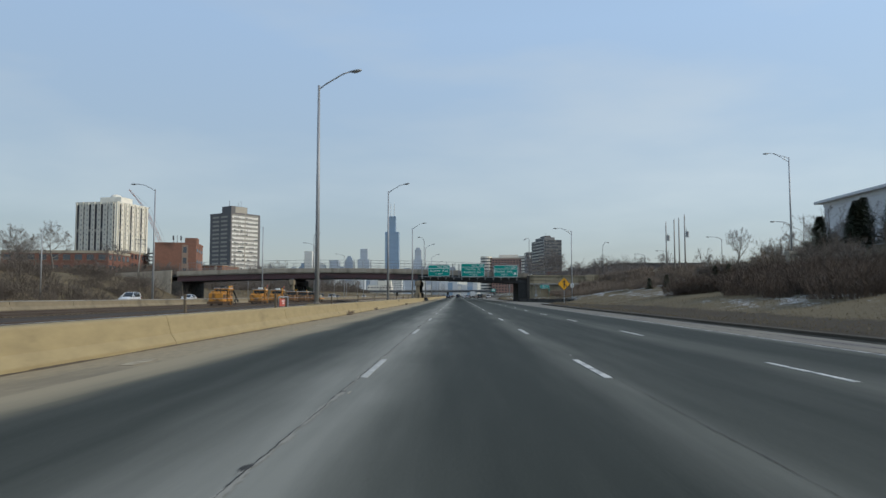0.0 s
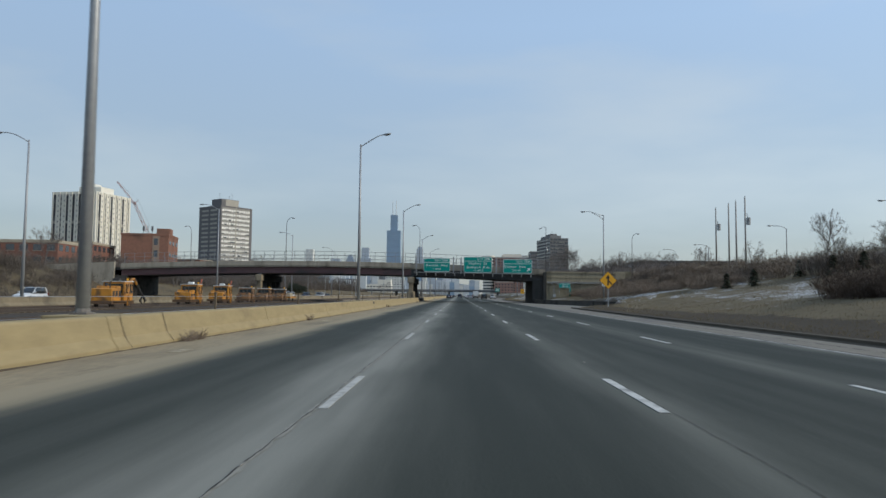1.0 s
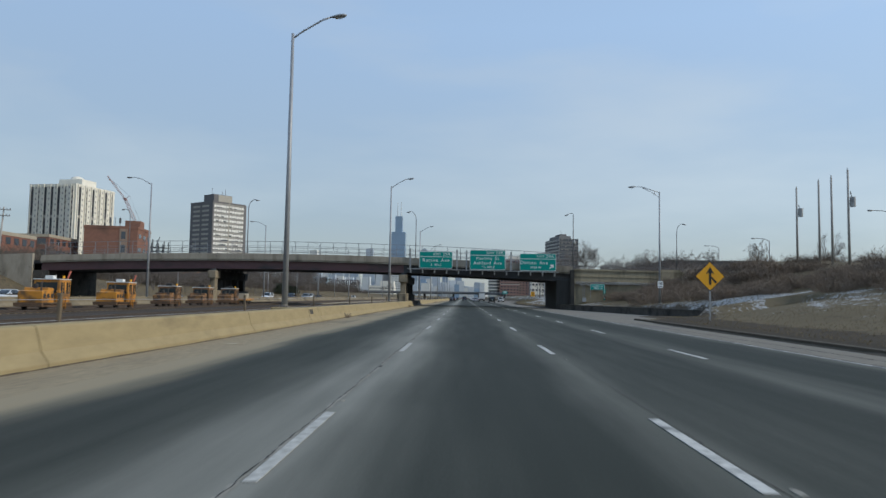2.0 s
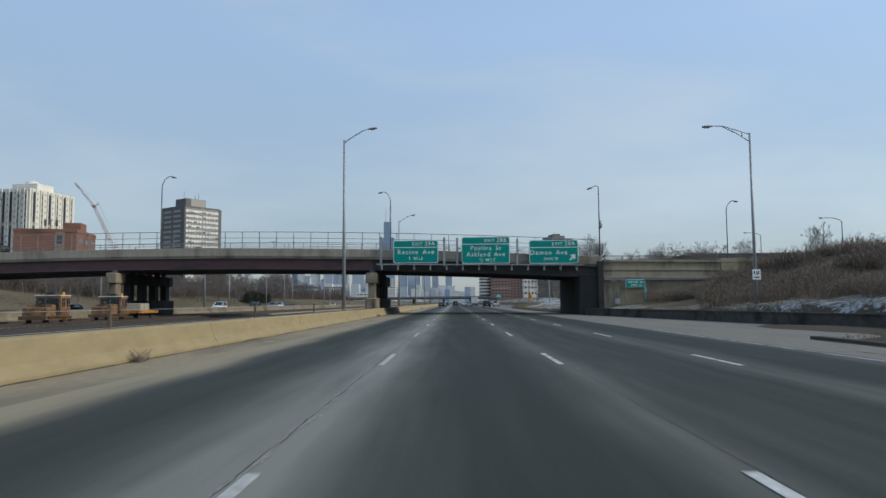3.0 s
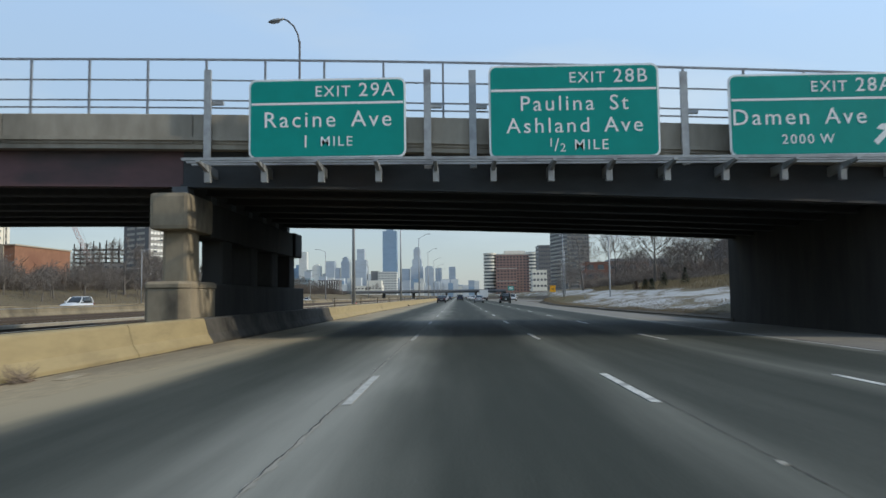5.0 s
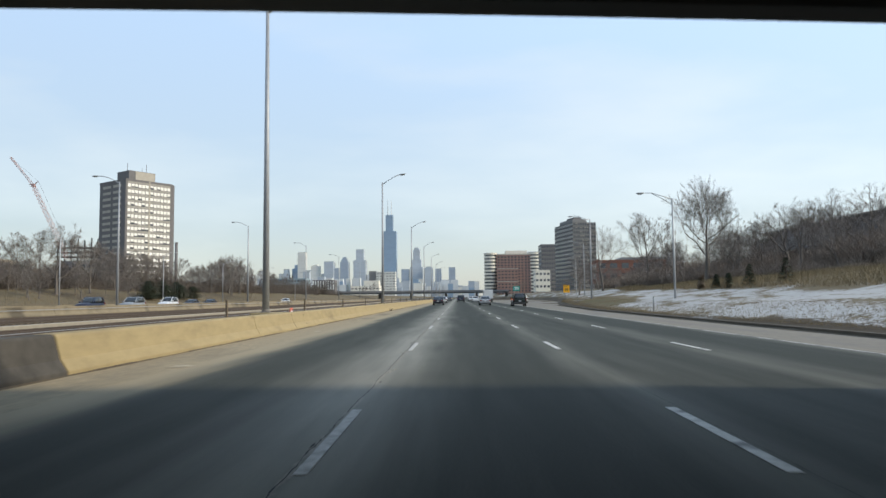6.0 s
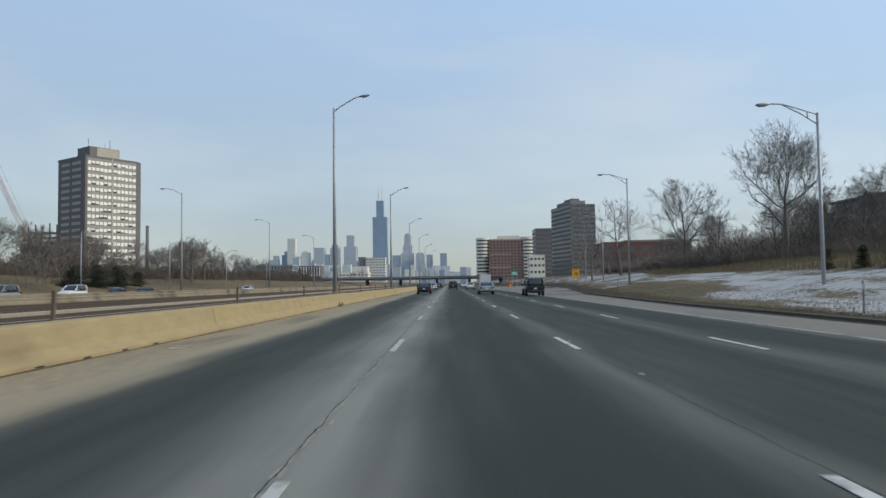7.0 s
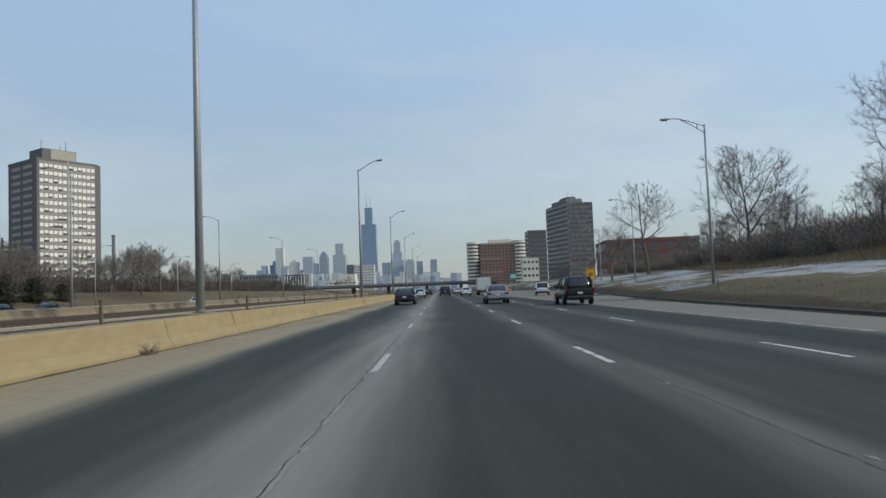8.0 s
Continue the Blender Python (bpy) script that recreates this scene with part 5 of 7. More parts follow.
    for dx in (-0.72, 0.72):
        r = [(x + dx - 0.07, -0.07), (x + dx + 0.07, -0.07), (x + dx + 0.07, -0.05), (x + dx + 0.012, -0.03), (x + dx + 0.035, 0.04), (x + dx + 0.035, 0.08), (x + dx - 0.035, 0.08), (x + dx - 0.035, 0.04), (x + dx - 0.012, -0.03), (x + dx - 0.07, -0.05)]
        part("rail", Shape().prism(r, -60, 560), M_RAILSTEEL, t, "rusty steel rail")
    return t


solid("track_bed", strip(lambda y: (-37.9, -9.75), YS, -0.2, 0.3), M_BALLAST, "dark ballast bed of the median rail tracks", "track bed", "structure")
for x in (-14.2, -19.4, -29.2, -34.0):
    rail_track(x)
M_TROUGH = material("dusty_trough_concrete", (0.34, 0.305, 0.245), (0.25, 0.225, 0.18), 3, 0.92, 0.1)
trough = thing("cable_trough", "dusty concrete cable trough between the tracks", "cable trough", kind="structure")
slab = Shape().prism([(-0.2, -0.4), (0.2, -0.4), (0.2, -0.02), (0.17, 0.02), (-0.17, 0.02), (-0.2, -0.02)], 0.01, 5.99).mesh("trough_cover", M_TROUGH)
for i in range(38, 100):
    part("trough_cover", slab, None, trough, m=pose(-24.6, -60 + 6 * i, 0))
M_FARBAR = material("tan_far_barrier_concrete", (0.26, 0.215, 0.145), (0.19, 0.158, 0.108), 1.5, 0.9, 0.15, stain=(0.10, 0.085, 0.062), stain_scale=0.3)
wall = thing("far_barrier", "tan concrete barrier along the opposite carriageway", "barrier", kind="structure")
far_seg = Shape().prism([(-38.9, -0.3), (-38.1, -0.3), (-38.1, 0.05), (-38.3, 0.3), (-38.38, 0.82), (-38.62, 0.82), (-38.7, 0.3), (-38.9, 0.05)], 0.02, 9.98).mesh("barrier_segment", M_FARBAR)
for i in range(66):
    part("barrier_segment", far_seg, None, wall, m=pose(0, -60 + 10 * i, 0))
outer = thing("far_barrier", "low tan barrier on the outer edge of the opposite carriageway", "barrier", kind="structure")
for i in range(30):
    part("barrier_segment", far_seg, None, outer, m=pose(-19.6, 160 + 10 * i, -0.1))

# track fence just behind the median barrier
fence = thing("track_fence", "weathered posts and wires of a track-side fence", "fence")
post_shape = Shape().box(-0.045, 0.045, -0.045, 0.045, 0, 1.62).box(-0.055, 0.055, -0.055, 0.055, 1.58, 1.65).mesh("fence_post", M_WOOD, False, 0.01)
for i in range(40):
    part("fence_post", post_shape, None, fence, m=pose(-10.5, -34.2 + 15.25 * i, -0.36, random.uniform(-1.5, 1.5), random.uniform(-2, 2), 0))
for z in (1.12, 0.6, 0.1):
    part("wire", Shape().tube([(-10.5, -49.45 + 15.25 * i, z - 0.015 * (i % 2)) for i in range(41)], 0.008, 4), M_GALV, fence)
sg = thing("warning_sign", "small faded red warning sign on the track fence", "sign", pose(-10.42, 206, 0.42))
part("plate", Shape().box(-0.02, 0.0, -0.32, 0.32, 0, 0.36).box(0, 0.001, -0.3, 0.3, 0.02, 0.34), material("faded_red_sign", (0.62, 0.12, 0.08), (0.52, 0.10, 0.07), 3, 0.5, 0.0), sg)
part("stripe", Shape().box(0.002, 0.006, -0.24, 0.24, 0.14, 0.2), M_SIGNWHITE, sg)
part("stake", Shape().box(-0.06, -0.025, -0.025, 0.025, -0.78, 0.3), M_WOOD, sg)

# ---- track machines ----
M_ORANGE = material("amber_machine_paint", (0.64, 0.27, 0.03), (0.5, 0.21, 0.026), 2.0, 0.5, 0.05, stain=(0.16, 0.085, 0.035), stain_scale=1.6, stain_low=0.45, stain_high=0.66)
M_BROWNED = material("rust_browned_machine_paint", (0.36, 0.175, 0.06), (0.22, 0.11, 0.045), 3.0, 0.7, 0.1, stain=(0.09, 0.06, 0.04), stain_scale=1.8, stain_low=0.42, stain_high=0.62)
M_GRIME = material("grimy_black_steel", (0.045, 0.04, 0.036), (0.03, 0.028, 0.026), 5, 0.7, 0.1)
M_ROOFWHITE = material("white_cab_roof", (0.74, 0.74, 0.71), (0.62, 0.62, 0.6), 2, 0.5, 0.0)
M_REDNOTE = material("faded_red_notice", (0.55, 0.10, 0.07), (0.44, 0.085, 0.06), 3, 0.5, 0.0)
M_CABGLASS = glass_dark("cab_glass", (0.03, 0.04, 0.045), 0.08)


def rail_wheel(s, x, y, r):
    return s.tube([(x - 0.07, y, r), (x + 0.07, y, r)], r, 14)


def track_machine(y, length, variant):
    names = ("amber track machine with tall cab and open engine deck", "amber track machine with folded crane boom", "stubby grimy amber track tamper with open engine bay")
    t = thing("track_machine", names[variant], "rail machine", pose(-29.2, y, 0.02) @ Matrix.Scale(0.84, 4), "track machines in the median")
    L = length / 0.84
    coat = M_BROWNED if variant == 2 else M_ORANGE
    part("chassis", Shape().box(-1.15, 1.15, 0, L, 0.30, 0.62).box(-1.3, 1.3, 0.2, L - 0.2, 0.5, 0.58), M_RUST, t, "rusty low frame", bevel=0.03)
    part("walkway", Shape().box(1.2, 1.36, 0.3, L - 0.3, 0.60, 0.64), M_WOOD, t, "dusty walkway board")
    for yy in (0.75, L - 0.75):
        for x in (-0.72, 0.72):
            part("wheel", rail_wheel(Shape(), x, yy, 0.32), M_GRIME, t, "black flanged rail wheel")
    cl = L * 0.38
    cy, top = L - cl - 0.2, 2.5 if variant < 2 else 2.3
    cab = part("cab", Shape().box(-1.1, 1.1, cy, cy + cl, 0.62, top), coat, t, bevel=0.06)
    for j in range(2):
        y0 = cy + 0.16 + j * cl * 0.5
        part("cab_window", Shape().box(1.1, 1.116, y0, y0 + cl * 0.5 - 0.3, 1.35, top - 0.2), M_CABGLASS, cab)
        part("window_bar", Shape().box(1.116, 1.135, y0 + cl * 0.25 - 0.18, y0 + cl * 0.25 - 0.12, 1.35, top - 0.2), coat, cab)
    part("cab_window", Shape().box(-0.9, 0.9, cy - 0.015, cy, 1.4, top - 0.2), M_CABGLASS, cab)
    part("cab_door", Shape().box(1.1, 1.13, cy + cl - 0.95, cy + cl - 0.2, 0.7, 1.28), coat, cab, bevel=0.01)
    part("cab_roof", Shape().box(-1.15, 1.15, cy - 0.08, cy + cl + 0.06, top, top + 0.08), M_ROOFWHITE, cab, "dusty white cab roof", bevel=0.03)
    part("cooler", Shape().box(-0.3, 0.4, cy + 0.2, cy + 0.7, top + 0.08, top + 0.36), M_GRIME if variant else M_ROOFWHITE, cab, "rooftop cooler", bevel=0.05)
    part("beacon", Shape().tube([(0.7, cy + cl - 0.4, top + 0.13), (0.7, cy + cl - 0.4, top + 0.36)], 0.1, 8), M_YELLOW, cab)
    hl = L * (0.36, 0.40, 0.36)[variant]
    ht = (1.85, 2.1, 1.6)[variant]
    hood = part("engine_hood", Shape().prism([(0.25, 0.62), (0.25 + hl, 0.62), (0.25 + hl, ht - 0.05), (0.25 + hl * 0.55, ht), (0.25 + hl * 0.5, ht - 0.25), (0.25, ht - 0.3)], -1.0, 1.0, pose(0, 0, 0, 0, 0, 90)), coat, t, bevel=0.05)
    for k in range(3):
        y0 = 0.4 + k * hl / 3
        part("grille", Shape().box(1.0, 1.02, y0, y0 + hl / 3 - 0.2, 1.0, ht - 0.5), M_GRIME, hood, "dark louvred opening")
    part("exhaust", Shape().tube([(0.5, 0.9, ht - 0.35), (0.5, 0.9, ht + 0.35), (0.5, 1.05, ht + 0.45)], 0.07, 7), M_GRIME, hood)
    part("air_filter", Shape().tube([(-0.1, hl * 0.75, ht - 0.05), (-0.1, hl * 0.75, ht + 0.3)], [0.2, 0.16], 10), M_GRIME, hood)
    n = 3
    for k in range(n):
        y0 = 0.45 + hl + k * (cy - hl - 0.7) / n
        part("work_head", Shape().box(-0.8, 0.3 + 0.1 * (k % 3), y0, y0 + 0.22, 0.5, 1.1 + 0.25 * (k % 2)).tube([(0.8, y0 + 0.1, 0.5), (0.75, y0 + 0.1, 1.3 + 0.2 * (k % 2))], 0.06, 6), M_GRIME if k % 3 else coat, t, "grimy hydraulic work head")
    part("seat", Shape().box(-0.3, 0.3, cy - 0.75, cy - 0.2, 0.9, 1.05).box(-0.3, 0.3, cy - 0.3, cy - 0.18, 1.05, 1.65), M_GRIME, t, bevel=0.04)
    part("side_rail", Shape().tube([(1.25, 0.25 + hl, 0.65), (1.25, 0.25 + hl, 1.6), (1.25, cy - 0.1, 1.6), (1.25, cy - 0.1, 0.65)], 0.03, 6), coat, t)
    part("headlight", Shape().tube([(0.8, cy + cl, 1.15), (0.8, cy + cl + 0.07, 1.15)], 0.12, 10), M_ROOFWHITE, t)
    part("ladder", Shape().box(1.3, 1.38, cy + 0.1, cy + 0.14, 0.1, 1.0).box(1.3, 1.38, cy + 0.5, cy + 0.54, 0.1, 1.0).box(1.31, 1.37, cy + 0.1, cy + 0.54, 0.35, 0.39), coat, t)
    if variant == 1:
        boom = part("boom", Shape().tube([(0.3, L - 0.3, 1.6), (0.4, L + 0.9, 2.75), (0.45, L + 1.3, 2.85), (0.5, L + 1.9, 2.3)], [0.2, 0.17, 0.15, 0.12], 6), coat, t, "folded amber crane boom")
        part("stick", Shape().tube([(0.5, L + 1.9, 2.3), (0.55, L + 3.3, 1.1)], [0.12, 0.09], 6), M_GRIME, boom)
        part("grapple", Shape().tube([(0.55, L + 3.3, 1.1), (0.35, L + 3.15, 0.6), (0.5, L + 3.3, 0.25)], [0.1, 0.14, 0.05], 6).tube([(0.55, L + 3.3, 1.1), (0.75, L + 3.55, 0.6), (0.6, L + 3.4, 0.25)], [0.1, 0.14, 0.05], 6), M_GRIME, boom)
    elif variant == 0:
        part("warning_arm", Shape().tube([(0.9, cy + cl - 0.2, top + 0.1), (0.9, cy + cl + 0.25, top + 0.75)], [0.05, 0.09], 6), M_REDARM, cab, "red raised warning arm")


M_RUST = material("rusty_frame_steel", (0.17, 0.095, 0.05), (0.09, 0.06, 0.04), 4, 0.85, 0.15)
M_REDARM = material("faded_red_paint", (0.45, 0.12, 0.07), (0.36, 0.10, 0.06), 4, 0.6, 0.0)
for y, L, v in ((84.4, 3.9, 1), (101.2, 3.6, 0), (111.3, 3.6, 0), (121.8, 2.8, 2), (130.3, 3.3, 2), (139.6, 3.0, 2)):
    track_machine(y, L, v)

# gate-like frame with a red notice on the track fence
gate = thing("notice_frame", "timber posts with a pale rail and a faded red notice", "notice board", pose(-10.3, 39.2, -0.3) @ Matrix.Scale(0.95, 4))
for yy in (-0.2, 2.4):
    part("post", Shape().box(-0.06, 0.06, yy - 0.06, yy + 0.06, 0, 1.72), M_WOOD, gate, bevel=0.01)
part("rail", Shape().tube([(0.12, 0, 0), (0.12, 0, 1.54), (0.12, 2.25, 1.54), (0.12, 2.25, 0)], 0.045, 7), M_GALV, gate, "pale bent pipe rail")
part("notice", Shape().box(0.1, 0.12, 0.25, 1.6, 1.0, 1.42), M_REDNOTE, gate, "faded red notice")
for z0, y0, y1 in ((1.27, 0.75, 1.4), (1.14, 0.9, 1.3)):
    part("text_bar", Shape().box(0.121, 0.125, y0, y1, z0, z0 + 0.06), M_SIGNWHITE, gate)
M_CRATE = material("dusty_cream_crate", (0.42, 0.38, 0.29), (0.34, 0.31, 0.24), 3, 0.8, 0.1)
cart = thing("track_trailer", "low flat rail trailer with a cream crate", "rail trailer", pose(-29.2, 144.4, 0.02))
part("bed", Shape().box(-1.1, 1.1, 0, 4, 0.5, 0.75), M_ORANGE, cart, bevel=0.03)
part("crate", Shape().box(-0.8, 0.8, 0.8, 2.5, 0.75, 1.35).box(-0.85, 0.85, 0.75, 0.85, 0.75, 1.4).box(-0.85, 0.85, 2.45, 2.55, 0.75, 1.4).box(0.8, 0.84, 1.6, 1.7, 0.75, 1.38), M_CRATE, cart, "dusty cream crate", bevel=0.02)
for yy in (0.7, 3.3):
    for x in (-0.72, 0.72):
        part("wheel", rail_wheel(Shape(), x, yy, 0.3), M_GRIME, cart)

# ---- roadside, right ----
low = thing("low_wall", "dark stained low concrete wall beside the merging lane", "wall", kind="structure")
path = [(13.35, 158.2), (14.5, 150), (16.0, 140), (18.8, 120), (21.05, 108), (23.2, 101)]
low_shape = Shape().loft([[(x, y, -0.3), (x + 0.35, y + 0.02, -0.3), (x + 0.33, y + 0.02, 0.5), (x + 0.03, y, 0.5)] for x, y in path])
part("wall_body", low_shape, M_DARKCON, low)
cop = Shape().loft([[(x - 0.03, y, 0.5), (x + 0.4, y + 0.02, 0.5), (x + 0.4, y + 0.02, 0.58), (x - 0.03, y, 0.58)] for x, y in path])
part("coping", cop, M_DARKCON, low)

dia = thing("merge_sign", "amber diamond merge sign with black arrow", "road sign", pose(14.1, 96.9, land(14.1, 96.9)))
h0 = 2.8 - land(14.1, 96.9)
turned = pose(0, 0, h0, 0, 45, 0)


def diamond(half, y0, y1):
    return Shape().prism([(-half, -half), (half, -half), (half, half), (-half, half)], y0, y1, turned)


part("post", Shape().box(-0.04, 0.04, 0.02, 0.08, -0.3, h0 + 0.6), M_GALV, dia)
part("plate", diamond(0.61, 0.0, 0.02), M_BLACK, dia, bevel=0.005)
part("face", diamond(0.585, -0.006, 0.0), M_YELLOW, dia, "amber reflective face")
part("arrow", Shape().prism([(-0.07, -0.5), (0.07, -0.5), (0.07, 0.2), (0.24, 0.14), (0, 0.55), (-0.24, 0.14), (-0.07, 0.2)], -0.012, -0.006, pose(0, 0, h0)), M_BLACK, dia)
part("arrow", Shape().prism([(0.30, -0.42), (0.40, -0.34), (0.08, 0.0), (0.02, -0.08)], -0.0125, -0.0065, pose(0, 0, h0)), M_BLACK, dia)

ex = thing("exit_speed_sign", "amber exit advisory speed sign on two posts", "road sign", pose(29.6, 362, 0.1) @ Matrix.Scale(0.9, 4))
part("plate", Shape().box(-0.95, 0.95, 0, 0.03, 2.4, 4.75), M_YELLOW, ex, bevel=0.02)
flat = pose(0, 0, 0, 90, 0, 0)
written("EXIT", 0.62, M_BLACK, ex, pose(0, -0.01, 4.45) @ flat)
written("30", 1.1, M_BLACK, ex, pose(0, -0.01, 3.35) @ flat, bold=0.02)
for x in (-0.6, 0.6):
    part("post", Shape().box(x - 0.05, x + 0.05, 0.03, 0.13, -0.3, 4.6), M_GALV, ex)

# white plate on the roadside lamp
wp = thing("lane_sign", "white regulatory plate strapped to the roadside lamp pole", "road sign", pose(20.9, 132.1, 2.7) @ Matrix.Scale(0.76, 4))
part("plate", Shape().box(-0.38, 0.38, -0.02, 0.0, 0, 0.95), M_SIGNWHITE, wp, bevel=0.01)
for x, z0, z1 in ((-0.18, 0.5, 0.8), (0.05, 0.45, 0.78), (0.2, 0.5, 0.8)):
    part("mark", Shape().box(x - 0.05, x + 0.05, -0.026, -0.02, z0, z1), M_BLACK, wp)
part("mark", Shape().box(-0.26, 0.26, -0.026, -0.02, 0.16, 0.26), M_BLACK, wp)
part("strap", Shape().box(-0.1, 0.1, 0.0, 0.07, 0.4, 0.5), M_GALV, wp)

# utility poles on the upper bank
M_GREYWOOD = material("silvered_pole_wood", (0.40, 0.38, 0.35), (0.30, 0.285, 0.26), 6, 0.9, 0.2, stretch=(1, 1, 0.2))
def utility_pole(x, y, h, gear):
    z = land(x, y) - 0.3
    t = thing("utility_pole", "weathered wooden utility pole" + (" with grey transformer" if gear else ""), "utility pole", pose(x, y, z), "utility poles on the bank")
    part("pole", Shape().tube([(0, 0, 0), (0, 0, h)], [0.155, 0.10], 9), M_GREYWOOD, t, smooth=True)
    if gear:
        part("transformer", Shape().tube([(0.45, -0.1, h * 0.62), (0.45, -0.1, h * 0.62 + 1.1)], 0.3, 12), M_GALV, t, "grey transformer can")
        part("bracket", Shape().box(0.05, 0.3, -0.05, 0.05, h * 0.65, h * 0.65 + 0.1), M_GALV, t)
        part("cutout", Shape().tube([(0.25, 0, h * 0.78), (0.4, 0, h * 0.72)], 0.06, 6), M_GALV, t)
    part("insulator", Shape().tube([(0, 0, h), (0, 0, h + 0.25)], 0.05, 6), M_GALV, t)


for x, y, h, g in ((42.9, 135.5, 11.0, True), (43.0, 139.3, 10.6, False), (43.0, 142.3, 10.4, False), (43.2, 148.5, 9.9, True)):
    utility_pole(x, y, h, g)

lean = thing("utility_pole", "leaning wooden utility pole with two crossarms above the bank", "utility pole", pose(-77, 169, land(-77, 169) - 0.4, 0, 3.5, 0), "utility poles on the bank")
part("pole", Shape().tube([(0, 0, 0), (0, 0, 10.0)], [0.17, 0.11], 9), M_GREYWOOD, lean, smooth=True)
for z in (9.5, 8.5):
    arm_part = part("crossarm", Shape().box(-1.3, 1.3, -0.16, -0.04, z, z + 0.14), M_GREYWOOD, lean)
    for x in (-1.15, -0.6, 0.6, 1.15):
        part("insulator", Shape().tube([(x, -0.1, z + 0.14), (x, -0.1, z + 0.36)], [0.06, 0.04], 6), M_DARKPOLE, arm_part)

for x, y in ((13.9, 217.5), (15.8, 262), (20.2, 302)):
    mk = thing("marker_post", "thin dark roadside marker post", "post", pose(x, y, land(x, y) - 0.1), "marker posts")
    part("post", Shape().box(-0.022, 0.022, -0.022, 0.022, 0, 1.25), M_DARKPOLE, mk)
    part("reflector", Shape().box(-0.05, 0.05, -0.045, -0.03, 0.95, 1.15), M_GALV, mk)

M_DRUM = material("orange_drum_plastic", (0.75, 0.16, 0.03), (0.65, 0.13, 0.025), 4, 0.5, 0.0)
for x, y in ((18.6, 418), (19.2, 424), (19.8, 430)):
    dr = thing("traffic_drum", "orange and white traffic drum", "traffic drum", pose(x, y, fall(x)), "traffic drums at the exit")
    part("drum", Shape().tube([(0, 0, 0), (0, 0, 0.5), (0, 0, 1.0)], [0.3, 0.27, 0.24], 12), M_DRUM, dr)
    for z in (0.3, 0.65):
        part("band", Shape().tube([(0, 0, z), (0, 0, z + 0.14)], [0.297 - 0.06 * z, 0.29 - 0.06 * z], 12), M_SIGNWHITE, dr)

# ---- buildings near the road ----
M_GREYWALL = material("grey_render", (0.30, 0.31, 0.32), (0.24, 0.25, 0.26), 0.8, 0.85, 0.05)
M_WHITEMETAL = material("white_metal_cladding", (0.62, 0.64, 0.66), (0.54, 0.56, 0.58), 1.0, 0.5, 0.03)
M_ROOF = material("dull_grey_roof", (0.15, 0.15, 0.148), (0.11, 0.112, 0.11), 0.8, 0.85, 0.1)
M_TAN = material("tan_stone_wall", (0.42, 0.36, 0.27), (0.35, 0.30, 0.23), 0.8, 0.85, 0.05)


def block(name, label, x, y, z, turn, w, d, h, wall, storeys, bays, roof=M_ROOF, win_h=0.5, trim=None, front=True):
    """A building with inset windows, sills, a parapet and a roof; front towards -y, also windows on its -x and +x sides."""
    t = thing(name, label, "building", pose(x, y, z, 0, 0, turn))
    part("wall", Shape().box(-w / 2, w / 2, 0, d, -3, h), wall, t)
    part("roof", Shape().box(-w / 2 + 0.3, w / 2 - 0.3, 0.3, d - 0.3, h, h + 0.15), roof, t)
    for y0, y1, x0, x1 in ((-0.12, 0.25, -w / 2 - 0.12, w / 2 + 0.12), (d - 0.25, d + 0.12, -w / 2 - 0.12, w / 2 + 0.12)):
        part("parapet", Shape().box(x0, x1, y0, y1, h - 0.25, h + 0.55), trim or wall, t)
    for x0 in (-w / 2 - 0.12, w / 2 - 0.25):
        part("parapet", Shape().box(x0, x0 + 0.37, 0.25, d - 0.25, h - 0.25, h + 0.55), trim or wall, t)
    s = h / storeys
    bw = w / bays
    pane = Shape().box(-bw * 0.3, bw * 0.3, -0.06, 0.02, 0, s * win_h).mesh("window", M_WINDOW)
    sill = Shape().box(-bw * 0.34, bw * 0.34, -0.14, 0.0, -0.12, 0).mesh("sill", trim or M_TAN)
    nb = max(1, int(d / bw))
    for k in range(storeys):
        for j in range(bays if front else 0):
            w1 = part("window", pane, None, t, m=pose(-w / 2 + (j + 0.5) * bw, 0, k * s + s * 0.3))
            part("sill", sill, None, w1)
        for j in range(nb):
            yy = (j + 0.5) * d / nb
            part("window", pane, None, t, m=pose(-w / 2, yy, k * s + s * 0.3, 0, 0, -90))
            part("window", pane, None, t, m=pose(w / 2, yy, k * s + s * 0.3, 0, 0, 90))
    return t


M_BRICK_ORANGE = material("orange_brown_brick", (0.29, 0.15, 0.105), (0.22, 0.115, 0.085), 1.2, 0.9, 0.1, stain=(0.15, 0.09, 0.07), stain_scale=0.12)
M_BRICK_PALE = material("pale_brown_brick", (0.34, 0.25, 0.19), (0.27, 0.20, 0.155), 1.4, 0.9, 0.1)
# left: brick blocks on the upper street
b1 = block("brick_building", "red brick apartment building with flat roof", -105.5, 262, 4, 12, 15, 17, 16.5, M_BRICK_ORANGE, 4, 3, win_h=0.3, front=False)
part("recess", Shape().box(2.4, 4.6, -0.1, 0, 3, 16.4), M_BRICK_PALE, b1, "pale brick stair bay")
for z in (5.2, 9.2, 13.2):
    part("window", Shape().box(2.9, 4.1, -0.16, -0.1, z, z + 2.2), M_WINDOW, b1)
part("stair_tower", Shape().box(2.6, 7, 5, 10, 16.5, 19.2), M_BRICK_ORANGE, b1)
